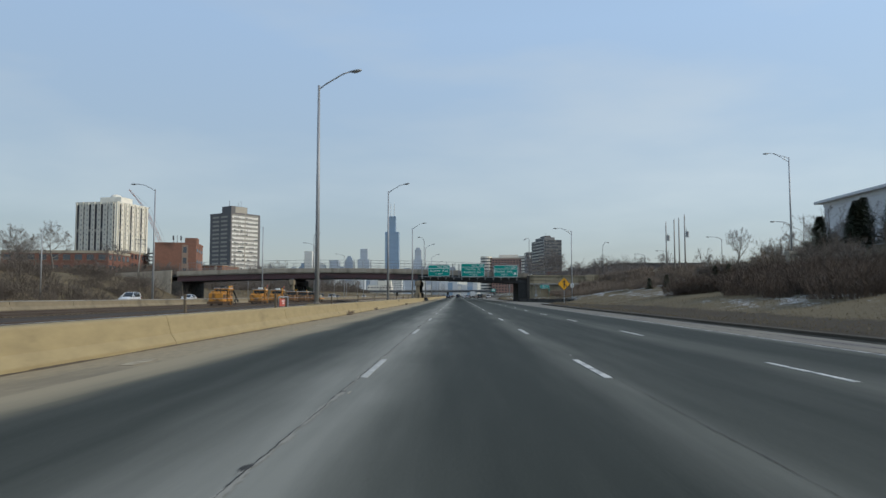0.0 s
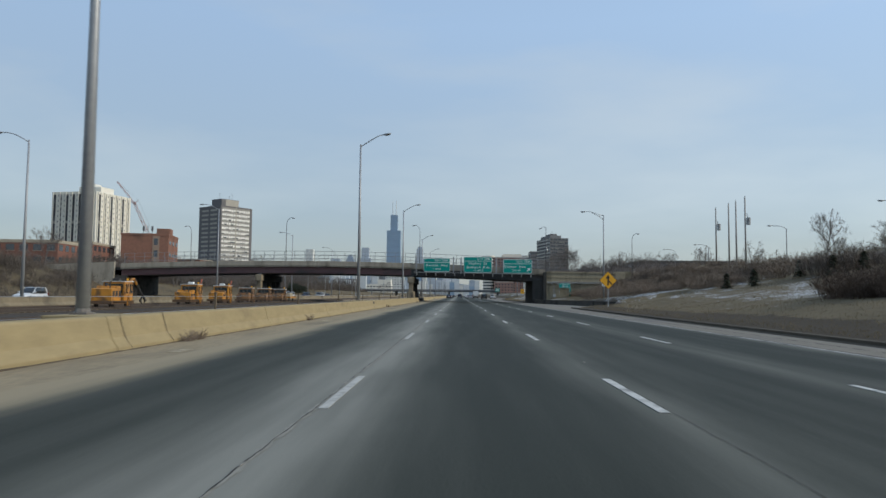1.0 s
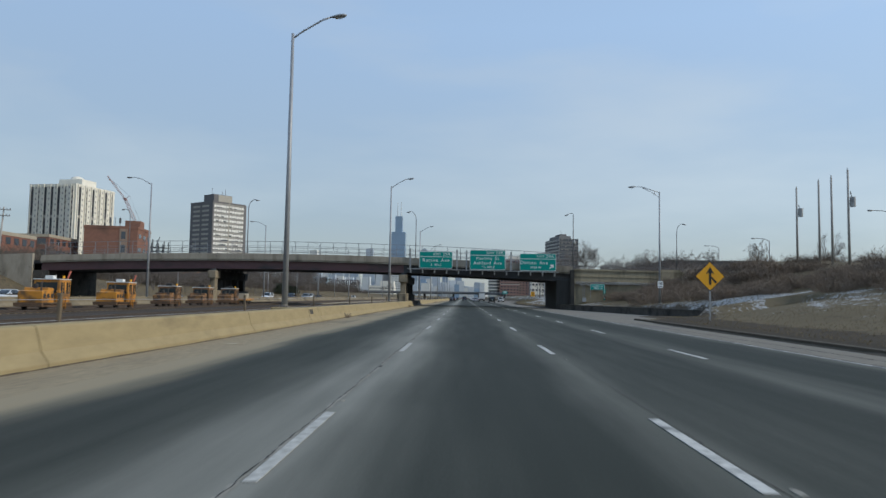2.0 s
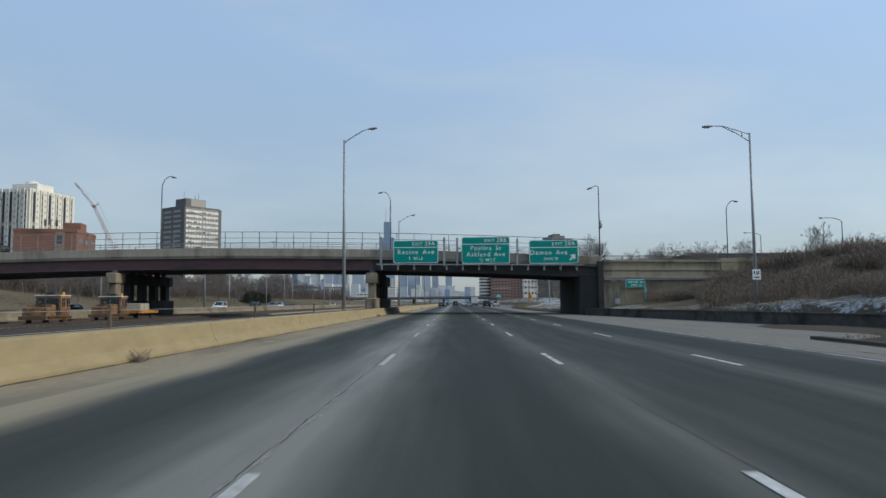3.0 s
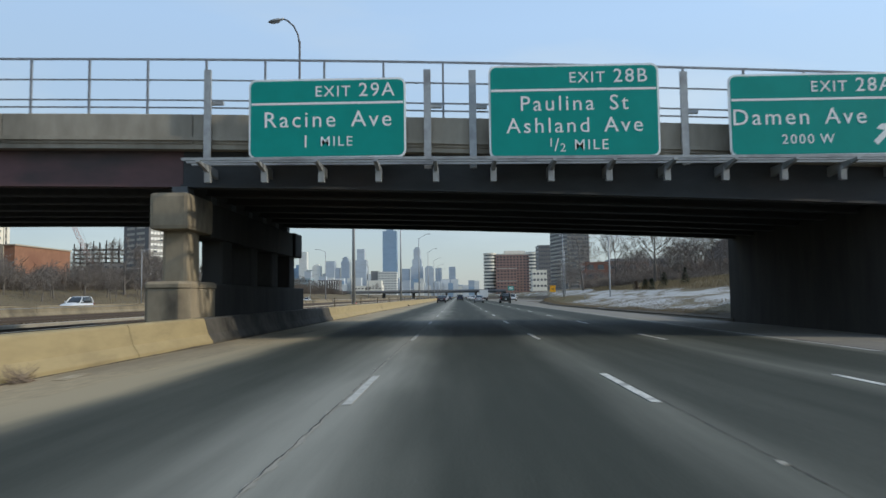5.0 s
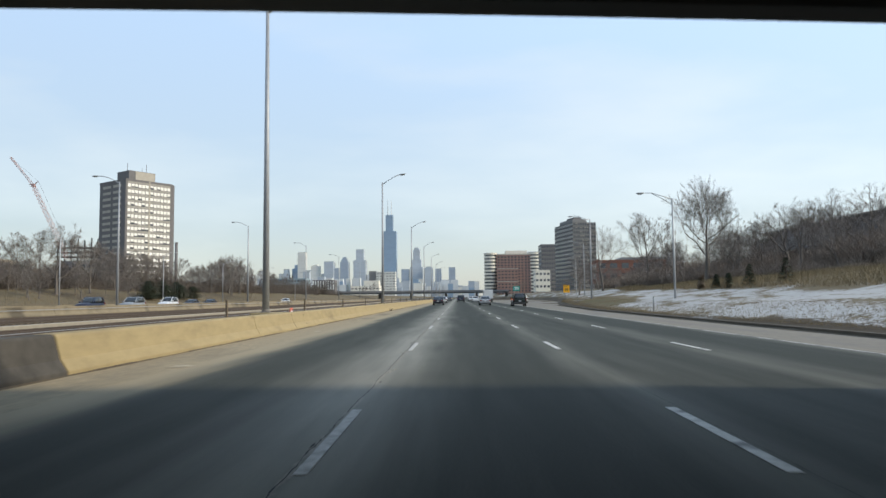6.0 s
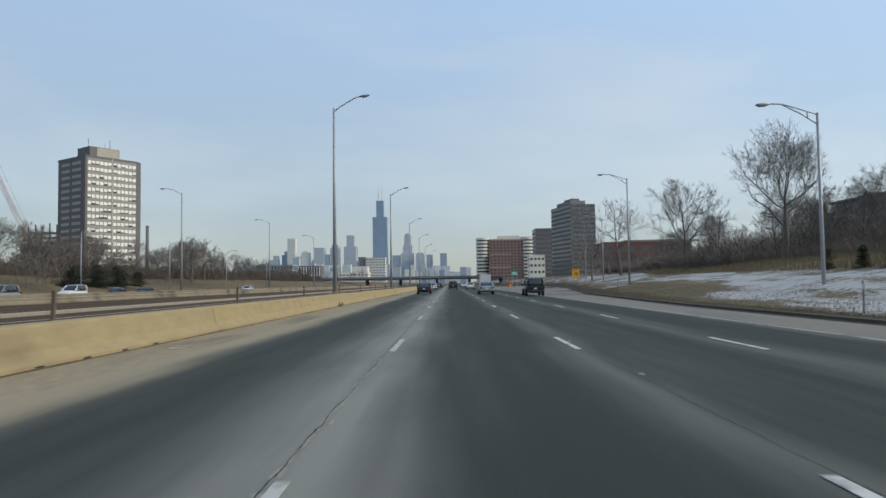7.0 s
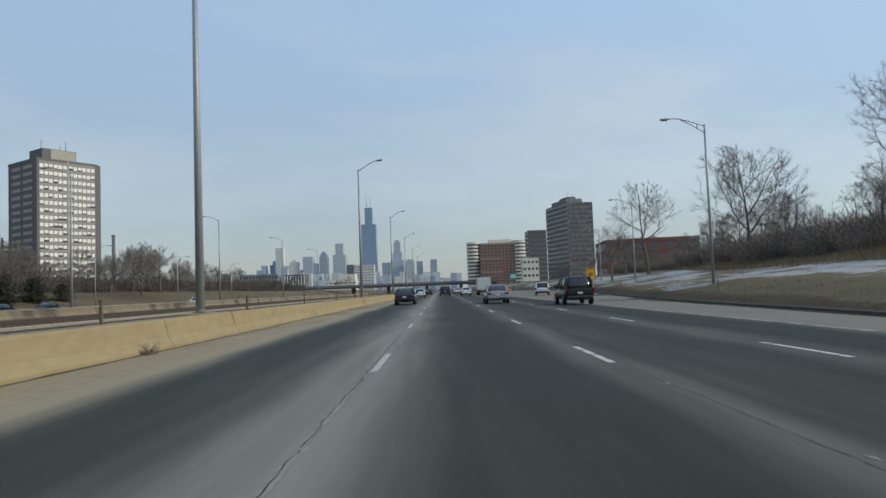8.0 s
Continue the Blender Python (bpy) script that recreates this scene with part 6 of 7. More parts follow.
part("antenna_rack", Shape().box(-1.5, 1.5, 4, 4.15, 17.1, 17.25).tube([(-1.4, 4, 16.6), (-1.4, 4, 20)], 0.09, 5).tube([(0, 4, 16.6), (0, 4, 20)], 0.09, 5).tube([(1.4, 4, 16.6), (1.4, 4, 20)], 0.09, 5).box(-1.7, -1.1, 3.9, 4.1, 18.2, 19.8).box(1.1, 1.7, 3.9, 4.1, 18.2, 19.8), M_DARKPOLE, b1, "dark rooftop antenna rack")
block("brick_building", "low red brick building with pale window surrounds", -128, 245, 4, 8, 26, 20, 12.5, M_BRICK, 4, 7, trim=M_TAN)
block("brick_building", "brown brick row building behind bare trees", -118, 205, 4.5, 6, 30, 18, 9.5, M_BRICK, 3, 9, trim=M_TAN)
M_ORANGE = material("orange_glazed_brick", (0.32, 0.165, 0.105), (0.25, 0.13, 0.085), 1.2, 0.9, 0.1, stain=(0.24, 0.12, 0.08), stain_scale=0.12)
ob = thing("warehouse", "long blank orange brick warehouse behind the far embankment", "building", pose(-96.3, 288, 2.5))
part("wall", Shape().box(-40, 0, 0, 22, -3, 11.0), M_ORANGE, ob, bevel=0.05)
part("coping", Shape().box(-40.2, 0.2, -0.2, 22.2, 11.0, 11.3), M_TAN, ob, "pale stone coping")
part("pilaster", Shape().box(-3.2, -2.4, -0.25, 0, -2, 11.0), M_TAN, ob)
part("roof_unit", Shape().box(-16, -11, 6, 10, 11.3, 12.6), M_GREYWALL, ob, "grey rooftop unit", bevel=0.05)

block("warehouse", "long low tan building behind the trees", -150, 330, 3, 4, 60, 24, 9, M_TAN, 2, 14)
block("school", "low dark building with rooftop columns", -196, 560, 3, 20, 50, 24, 20, M_TOWER_GREY, 4, 12)
ch = thing("chimney", "tall dark round chimney", "chimney", pose(-176, 602, 2))
part("stack", Shape().tube([(0, 0, 0), (0, 0, 35)], [1.2, 0.85], 14), M_TOWER_DARK, ch, smooth=True)
part("rim", Shape().tube([(0, 0, 34.4), (0, 0, 35.2)], 1.0, 14), M_TOWER_DARK, ch)
# right: buildings above the bank
p1 = block("pavilion", "white metal-clad building with overhanging roof behind trees", 81.5, 86, 6, 0, 30, 44, 11.4, M_WHITEMETAL, 1, 6, win_h=0.25)
part("canopy", Shape().box(-15.9, 16, -1, 46, 11.9, 12.4), M_WHITEMETAL, p1, "white overhanging roof slab", bevel=0.05)
for k in range(6):
    part("louvre", Shape().box(-15.3, -15.06, 1, 16, 7.4 + 0.7 * k, 7.75 + 0.7 * k), M_WHITEMETAL, p1, "white wall louvre")
M_SLATE = material("dark_slate_cladding", (0.17, 0.168, 0.172), (0.13, 0.129, 0.133), 1.4, 0.8, 0.08, stain=(0.14, 0.138, 0.135), stain_scale=0.15, stretch=(1, 0.3, 1))
M_FASCIA = material("weathered_grey_fascia", (0.30, 0.295, 0.285), (0.22, 0.216, 0.21), 1.2, 0.8, 0.08)
fh = thing("community_hall", "large dark slate hall with stepped flat roofs behind bare trees", "building", pose(60, 262, 3.2))
part("wall", Shape().box(0, 30, 0, 41.5, -3, 9.6), M_SLATE, fh, bevel=0.06)
part("roof", Shape().loft([[(-0.7, -0.7, z), (30.7, -0.7, z), (30.7, 42.1, z), (-0.7, 42.1, z)] for z in (9.55, 9.95)]), M_ROOF, fh, "dull grey flat roof", bevel=0.05)
wing = part("lower_wing", Shape().box(0.6, 24, 41.5, 51, -3, 8.3), M_SLATE, fh, bevel=0.06)
part("wing_roof", Shape().box(0.1, 24.5, 41.6, 51.6, 8.25, 8.6), M_ROOF, wing, "dull grey flat roof", bevel=0.04)
part("fascia", Shape().box(-0.16, 0, 14, 38, 6.6, 9.4), M_FASCIA, fh, "weathered pale grey fascia")
part("canopy", Shape().box(-2.4, 0.1, 16, 34, 5.7, 6.1), M_FASCIA, fh, "pale grey flat canopy", bevel=0.04)
part("chimney", Shape().box(-0.9, 0.1, 23.6, 25.2, 3.4, 11.0), M_CONCRETE, fh, "pale upright concrete chimney", bevel=0.04)
for k in range(9):
    part("window", Shape().box(-0.05, 0.04, 15 + 2.5 * k, 16.9 + 2.5 * k, 2.0, 4.6), M_WINDOW, fh)
for k in range(6):
    part("window", Shape().box(2.5 + 4.4 * k, 5.3 + 4.4 * k, -0.05, 0.04, 3.0, 6.2), M_WINDOW, fh)

block("brick_building", "red brick building beyond the bare trees", 76, 478, 3, -4, 30, 26, 13.5, M_BRICK, 3, 6)
block("brick_building", "grey flat-roofed building beyond the trees", 108, 560, 3, -4, 34, 26, 19, M_GREYWALL, 4, 6, roof=M_ROOF)
block("office_block", "dark glass office block near the hospital", 103.5, 960, 2, 0, 19, 30, 57, M_TOWER_DARK, 12, 7)
block("store", "low cream building with wide windows", 91.5, 930, 2, 0, 16, 20, 27, M_WHITE_TOWER, 4, 4, win_h=0.34)
b2 = block("depot", "cream stepped low building beyond the distant overpass", -110, 1000, 1, 0, 34, 24, 14, M_WHITE_TOWER, 3, 8, win_h=0.25)
part("upper_block", Shape().box(-2, 16, 3, 20, 14, 21), M_WHITE_TOWER, b2, "white upper storey")
# its wall shares the haze-paled cream of the skyline
b3 = block("office_block", "haze-paled concrete office block beyond the distant overpass", -128, 1420, 1, 0, 34, 24, 46, M_HAZE[3], 10, 6, win_h=0.22)
part("annex", Shape().box(-30, -17, 2, 20, 0, 48), M_TOWER_GREY, b3, "grey slab annex")
hall = block("hall", "dark hall with a row of white columns", -133, 862, 1, 0, 22, 16, 18, M_TOWER_DARK, 2, 6)
for k in range(9):
    part("column", Shape().box(-10.6 + 2.5 * k, -9.8 + 2.5 * k, -0.9, -0.2, 9, 17.6), M_SIGNWHITE, hall, "white column")
M_TEAL = material("teal_glass_cladding", (0.25, 0.33, 0.37), (0.21, 0.29, 0.33), 0.3, 0.4, 0.0)
block("hall", "low teal glass hall behind the trees", -228, 1110, 1, 0, 48, 30, 27, M_TEAL, 4, 12)

# small green guide sign and its post in the gore of the exit
gs = thing("guide_sign", "small green exit sign with unreadable white lines in the gore", "road sign", pose(22.2, 440, -0.1) @ Matrix.Scale(0.85, 4))
part("plate", Shape().box(-1.5, 1.5, 0, 0.05, 4.3, 6.4), M_GREEN, gs, bevel=0.03)
for z0, w in ((5.6, 0.9), (4.9, 1.15)):
    part("text_bar", Shape().box(-w, w, -0.02, 0, z0, z0 + 0.35), M_SIGNWHITE, gs)
for x in (-0.9, 0.9):
    part("post", Shape().box(x - 0.08, x + 0.08, 0.05, 0.2, -0.2, 6.3), M_GALV, gs)

# a steel frame going up beside the crane
fr = thing("building_frame", "dark steel frame of a building under construction", "steel frame", pose(-364, 800, 0))
fcol = Shape().box(-0.4, 0.4, -0.4, 0.4, 0, 57).mesh("column", M_STEEL_BLACK)
for i in range(8):
    for j in range(2):
        part("column", fcol, None, fr, m=pose(6.2 * i, 11 * j, (-1.5, 0, -2, 0.8, -1.5, 1.5, -3, -1)[i]))
for k in range(13):
    part("floor_deck", Shape().box(-1, 44.4, -1, 12, 0, 0.5), M_DARKCON, fr, m=pose(0, 0, 4.1 * k + 0.1))
    part("beam", Shape().box(-1.2, 44.6, -1.4, -1.0, 0, 0.9), M_STEEL_BLACK, fr, m=pose(0, 0, 4.1 * k))
part("raking_beam", Shape().tube([(34, 0, 49), (38.5, 0, 61)], 0.35, 4), M_STEEL_BLACK, fr)

# crane beyond the left embankment
cr = thing("tower_crane", "faded red lattice boom crane beyond the buildings", "crane", pose(-269.5, 605, 0))
M_CRANE = material("faded_red_crane_paint", (0.40, 0.25, 0.23), (0.34, 0.21, 0.20), 1, 0.6, 0.0)


def lattice(s, a, b, half, n, r=0.14):
    a, b = Vector(a), Vector(b)
    d = (b - a).normalized()
    u = d.cross(Vector((0, 1, 0))).normalized() * half
    v = d.cross(u).normalized() * half
    corners = [u + v, u - v, -u - v, -u + v]
    for c in corners:
        s.tube([a + c, b + c * 0.5], r, 4)
    for i in range(n):
        p, q = a.lerp(b, i / n), a.lerp(b, (i + 1) / n)
        for j in range(4):
            s.tube([p + corners[j], q + corners[(j + 1) % 4]], r * 0.6, 3)
    return s


part("boom", lattice(Shape(), (36, 0, 2), (0, 0, 75), 1.3, 26, 0.12), M_CRANE, cr, "faded red lattice main boom")
part("jib", lattice(Shape(), (0, 0, 75), (-15.2, 0, 93.2), 0.6, 12, 0.09), M_CRANE, cr, "faded red lattice jib")
part("strut", Shape().tube([(0, 0, 75), (3.2, 0, 77.6)], 0.28, 5).tube([(0, 0, 75), (-2.4, 0, 75.8)], 0.3, 5).box(-0.9, 0.9, -0.9, 0.9, 74, 76), M_CRANE, cr, "red jib strut")
part("pendant", Shape().tube([(3.2, 0, 77.6), (36, 0, 8)], 0.06, 4).tube([(3.2, 0, 77.6), (-15.2, 0, 93.2)], 0.06, 4), M_DARKPOLE, cr, "dark pendant ropes")
part("crawler_body", Shape().box(32, 42, -2.6, 2.6, 0, 3.4).box(38, 43, -2.4, 2.4, 3.4, 6.0), M_WHITEMETAL, cr, "white crane body", bevel=0.1)

# ---- plants ----
M_BARK = material("grey_brown_bark", (0.175, 0.155, 0.138), (0.12, 0.107, 0.096), 7, 0.95, 0.4, stretch=(1, 1, 0.25), local=True)
M_TWIG = material("grey_brown_twigs", (0.20, 0.176, 0.16), (0.145, 0.128, 0.117), 3, 0.95, 0.0, local=True)
M_BRUSH = material("russet_brush_twigs", (0.25, 0.197, 0.152), (0.185, 0.147, 0.116), 1.2, 0.95, 0.0, local=True)
M_BRUSH_DARK = material("dark_brush_twigs", (0.21, 0.174, 0.145), (0.152, 0.128, 0.108), 1.2, 0.95, 0.0, local=True)
M_BRUSH_FAR = material("grey_brown_thicket_twigs", (0.155, 0.128, 0.106), (0.10, 0.086, 0.074), 0.25, 0.95, 0.0)
M_HEDGE = material("dull_brown_hedge_twigs", (0.125, 0.094, 0.073), (0.09, 0.069, 0.055), 1.2, 0.95, 0.0, local=True)
M_BRUSH_BANK = material("tangled_brush_twigs", (0.27, 0.222, 0.186), (0.185, 0.154, 0.13), 0.35, 0.95, 0.0)
M_NEEDLE = material("dark_green_needles", (0.068, 0.082, 0.054), (0.046, 0.058, 0.038), 3, 0.9, 0.0, local=True)
M_DRYGRASS = material("dry_grass_blades", (0.235, 0.185, 0.11), (0.16, 0.125, 0.078), 2, 0.95, 0.0, local=True)


def grown_tree(seed, height, width, trunk_h, limbs, step, lean=0.0, low=0.0, twig=0.022, twigs=4):
    """A leafless tree: a trunk that forks into limbs, branches and twigs inside an uneven crown; heavy wood goes into the trunk, thin wood into the crown."""
    rnd = random.Random(seed)
    half, mid = (height - trunk_h * 0.8) / 2, (height + trunk_h * 0.8) / 2
    trunk, crown_shape = Shape(), Shape()
    v, f = crown_shape.v, crown_shape.f

    def inside(p):
        q = Vector(((p.x - lean * p.z) / (width / 2), p.y / (width / 2), (p.z - mid) / half))
        wide = 0.84 + 0.5 * noise.noise(q.normalized() * 1.9 + Vector((seed * 1.3, 0, 4))) - low * 0.4 * max(q.z, 0)
        return q.length < wide

    def jitter(d, much):
        return (d + Vector((rnd.gauss(0, much), rnd.gauss(0, much), rnd.gauss(0, much)))).normalized()

    def aside(d, angle):
        side = d.cross(Vector((rnd.gauss(0, 1), rnd.gauss(0, 1), rnd.gauss(0, 1)))).normalized()
        return (d * math.cos(angle) + side * math.sin(angle)).normalized()

    def sprays(p, d):
        for j in range(twigs):
            w = jitter(d * 0.9 + Vector((0, 0, 0.15)), 0.42)
            side = w.cross(Vector((rnd.gauss(0, 1), rnd.gauss(0, 1), rnd.gauss(0, 1)))).normalized() * twig * 0.5
            l = step * rnd.uniform(0.9, 2.1)
            for q, w2, k, l2 in ((p, w, 1.0, l), (p + w * l * rnd.uniform(0.25, 0.6), jitter(w, 0.4), 0.7, l * 0.6)):
                n = len(v)
                v.extend((tuple(q - side * k), tuple(q + side * k), tuple(q + w2 * l2)))
                f.append((n, n + 1, n + 2))

    todo = []
    # the trunk goes on into a leader that gives off the limbs
    p, d, r = Vector((0, 0, -0.2)), Vector((lean * 0.4, 0, 1)).normalized(), 0.0205 * height
    pts, rad = [tuple(p)], [r * 1.25]
    every = (height * 0.72 - trunk_h * 0.8) / limbs
    mark, turn = trunk_h * 0.8, rnd.uniform(0, 6.28)
    while p.z < height * 0.8 and r > 0.03:
        d = (jitter(d, 0.05) + Vector((0, 0, 0.06))).normalized()
        p = p + d * step
        while p.z > mark and mark < height * 0.75:
            turn += 2.4 + rnd.uniform(-0.5, 0.5)
            share = (mark - trunk_h * 0.8) / (height - trunk_h * 0.8)
            angle = radians(rnd.uniform(56, 72) - 30 * share)
            todo.append((p.copy(), Vector((math.cos(turn) * math.sin(angle), math.sin(turn) * math.sin(angle), math.cos(angle))), r * rnd.uniform(0.5, 0.66), 1))
            r *= 0.90
            mark += every * rnd.uniform(0.7, 1.3)
        r *= 1 - 0.10 * step / (0.1 * height)
        pts.append(tuple(p))
        rad.append(r)
    trunk.tube(pts, rad, 9, cap=False)
    for k in range(3):
        todo.append((p.copy(), aside(d, radians(rnd.uniform(12, 35))), r * 0.8, 2))
    while todo:
        p, d, r, level = todo.pop()
        pts, rad = [tuple(p)], [r]
        seg = step * (1.25 if level == 1 else 1.0)
        while r > 0.007 and len(pts) < 26:
            d = (jitter(d, 0.10 + 0.03 * level) + Vector((0, 0, 0.055 if level < 3 else 0.03))).normalized()
            p = p + d * seg
            if not inside(p):
                break
            r *= 0.93 if level == 1 else 0.90
            pts.append(tuple(p))
            rad.append(r)
            if level < 5 and rnd.random() < (0.66, 0.6, 0.5, 0.3)[level - 1] and len(pts) > (2 if level == 1 else 1):
                todo.append((p.copy(), aside(d, radians(rnd.uniform(28, 58))), r * rnd.uniform(0.55, 0.78), level + 1))
                r *= 0.95
            if r < 0.03:
                sprays(p, d)
        sprays(Vector(pts[-1]), d)
        if len(pts) < 2:
            continue
        rad[-1] *= 0.5
        if rad[0] > 0.055:
            trunk.tube(pts, rad, 7, cap=False)
        else:
            crown_shape.tube(pts, rad, 4 if rad[0] > 0.03 else 3, cap=False)
    return trunk, crown_shape


def tree_kind(label, *shape, **more):
    a, b = grown_tree(*shape, **more)
    return a.mesh("trunk", M_BARK, True), b.mesh("crown", M_TWIG), label


def plant_tree(kind, x, y, k=1.0, turn=0.0):
    trunk, crown_mesh, label = kind
    t = thing("bare_tree", label, "tree", pose(x, y, land(x, y), 0, 0, turn) @ Matrix.Scale(k, 4), "bare trees along the road")
    part("trunk", trunk, None, t)
    part("crown", crown_mesh, None, t)


GREAT = [tree_kind("tall leafless tree with an oval crown of fine twigs", 12, 17.5, 13.0, 3.8, 15, 0.5, low=0.1, twig=0.015),
         tree_kind("broad leafless tree with low spreading limbs", 8, 12.5, 14.5, 2.4, 9, 0.46, lean=-0.06, low=0.3, twig=0.015),
         tree_kind("leafless tree with a vase of straight rising limbs", 15, 13.0, 10.5, 2.6, 9, 0.46, twig=0.015)]
BIG = [tree_kind("large leafless tree with spreading grey limbs", sd, h, w, th, 9, 0.5, low=0.3, twig=0.018) for sd, h, w, th in ((21, 14.5, 11.0, 3.6), (25, 13.0, 12.5, 2.6), (28, 13.5, 10.0, 3.2))]
MID = [tree_kind("leafless young tree with fine twigs", sd, h, w, th, 7, 0.36, twig=0.018) for sd, h, w, th in ((31, 9.2, 7.0, 1.6), (35, 8.2, 7.2, 1.3), (44, 7.2, 6.0, 1.2))]
FAR = [tree_kind("leafless tree on the far embankment", sd, h, w, th, 8, 0.42, twig=0.026) for sd, h, w, th in ((71, 10.8, 9.0, 2.2), (75, 9.8, 8.5, 1.8), (79, 11.8, 8.5, 2.6))]

plant_tree(GREAT[0], 36.8, 271.5, 0.98, 20)
plant_tree(GREAT[1], 37.2, 306, 1.22, 0)
plant_tree(GREAT[2], 36.3, 345, 1.32, 200)
plant_tree(GREAT[2], 31.5, 352, 0.85, 80)
plant_tree(GREAT[1], 43, 322, 0.7, 140)
for x, y, i, k in ((50, 300, 0, 0.8), (53, 288, 1, 0.8), (47, 297, 2, 0.62), (43.5, 256, 2, 0.66), (46, 282, 0, 0.7), (46, 318, 2, 0.72), (43, 246, 1, 0.52)):
    plant_tree(BIG[i], x, y, k, 37 * x)
rnd = random.Random(7)
for x, y, k in ((45, 262, 0.8), (52, 270, 0.82), (49, 252, 0.75), (56, 255, 0.8), (55.5, 285, 0.75), (55, 276, 0.8), (54.5, 268, 0.85), (54, 258, 0.8), (59, 250, 0.85), (64, 254, 0.9), (49, 276, 0.62), (55, 296, 0.8), (47, 292, 0.7), (50, 330, 0.75), (43, 385, 0.8), (50, 402, 0.7), (54, 425, 0.72), (47, 415, 0.6), (55, 240, 0.75), (58, 225, 0.7)):
    plant_tree(BIG[rnd.randrange(3)], x, y, k * rnd.uniform(0.9, 1.05), rnd.uniform(0, 360))
for x, y, k in ((46, 118, 0.85), (52, 100, 1.0), (55, 88, 0.9), (60, 128, 1.0), (64, 150, 1.0), (58, 170, 0.9), (55, 190, 0.9), (70, 185, 1.0), (48, 205, 0.8), (46, 70, 1.0), (44, 52, 0.9), (66, 215, 1.0), (35.5, 203, 0.62), (49, 78, 0.75), (54, 84, 0.85), (50, 92, 0.7), (56, 98, 0.85), (51, 106, 0.75), (57, 112, 0.85), (41, 214, 0.66), (47, 232, 0.75), (44, 222, 0.6)):
    plant_tree(MID[rnd.randrange(3)], x, y, k * rnd.uniform(0.85, 1.1), rnd.uniform(0, 360))
for i in range(16):
    plant_tree(MID[rnd.randrange(3)], rnd.uniform(39.5, 50), rnd.uniform(262, 345), rnd.uniform(0.75, 1.0), rnd.uniform(0, 360))
for i in range(20):
    plant_tree(MID[rnd.randrange(3)], rnd.uniform(42, 57), 230 + 12 * i + rnd.uniform(-4, 4), rnd.uniform(0.7, 1.0), rnd.uniform(0, 360))
for i in range(84):
    plant_tree(FAR[rnd.randrange(3)], rnd.uniform(-95, -70), rnd.uniform(200, 330), rnd.uniform(0.42, 0.66), rnd.uniform(0, 360))
for i in range(48):
    y = 40 + 12 * i + rnd.uniform(-5, 5)
    plant_tree(FAR[rnd.randrange(3)], rnd.uniform(-98, -71) - (8 if y > 300 else 0), y, rnd.uniform(0.5, 0.95) * (0.65 if 180 < y < 330 else 1), rnd.uniform(0, 360))
for x, y, k in ((-84, 118, 0.75), (-78, 135, 0.7), (-90, 140, 0.8), (-100, 128, 0.8), (-94, 152, 0.75), (-112, 395, 0.75), (-106, 402, 0.7), (-98, 410, 0.75), (-90, 418, 0.7), (-86, 300, 0.6), (-92, 318, 0.65), (-84, 335, 0.6), (-96, 350, 0.7), (-88, 366, 0.65), (-100, 380, 0.7), (-94, 440, 0.7), (-102, 465, 0.75), (-90, 490, 0.7), (-82, 282, 0.55), (-80, 250, 0.55), (-88, 232, 0.6), (-76, 296, 0.95), (-80, 288, 0.5), (-84, 294, 0.5), (-78, 312, 0.6), (-72, 284, 0.5), (-76, 399, 0.78), (-79, 406, 0.72), (-82, 412, 0.8), (-80, 421, 0.7), (-86, 428, 0.75)):
    plant_tree(FAR[rnd.randrange(3)], x, y, k * ((1.0 if k < 0.7 and y > 200 else 1.35) if y < 300 else 1.75), rnd.uniform(0, 360))
# sparse trees farther along both sides
for i in range(34):
    y = rnd.uniform(225, 475)
    plant_tree(MID[rnd.randrange(3)], rnd.uniform(-99, -73), y, rnd.uniform(0.85, 1.25) * (0.65 if y < 330 else 1), rnd.uniform(0, 360))
for i in range(22):
    y = 470 + 22 * i
    side = -1 if i % 2 else 1
    plant_tree(FAR[rnd.randrange(3)], side * rnd.uniform(62, 130) + (0 if side > 0 else -20), y + rnd.uniform(-5, 5), rnd.uniform(0.8, 1.3), rnd.uniform(0, 360))


def shrub_blades(r, wide, high, stems, twigs, fat=1.0):
    """Stems as thin three-sided spikes, twigs as slivers."""
    s = Shape()
    v, f = s.v, s.f
    for i in range(stems):
        a, q = r.uniform(0, 6.283), wide * math.sqrt(r.random()) * 0.5
        p = Vector((q * math.cos(a), q * math.sin(a), -0.15))
        out = 0.15 + 0.7 * q / wide
        d = Vector((math.cos(a) * out + r.uniform(-0.35, 0.35), math.sin(a) * out + r.uniform(-0.35, 0.35), 1)).normalized()
        h = high * r.uniform(0.45, 1.0) * (1.08 - 0.5 * (2 * q / wide) ** 2)
        e = p + d * h
        n = len(v)
        v += [tuple(p + Vector((0.03, 0, 0))), tuple(p + Vector((-0.015, 0.026, 0))), tuple(p + Vector((-0.015, -0.026, 0))), tuple(e)]
        f += [(n, n + 1, n + 3), (n + 1, n + 2, n + 3), (n + 2, n, n + 3)]
        for k in range(twigs):
            st = p.lerp(e, r.uniform(0.25, 0.98))
            w = (d * 0.9 + Vector((r.uniform(-1, 1), r.uniform(-1, 1), r.uniform(-0.4, 0.5)))).normalized()
            l = high * r.uniform(0.10, 0.28)
            side = w.cross(Vector((r.uniform(-1, 1), r.uniform(-1, 1), r.uniform(-1, 1)))).normalized() * r.uniform(0.011, 0.02) * fat
            n = len(v)
            v += [tuple(st - side), tuple(st + side), tuple(st + w * l)]
            f.append((n, n + 1, n + 2))
    return s


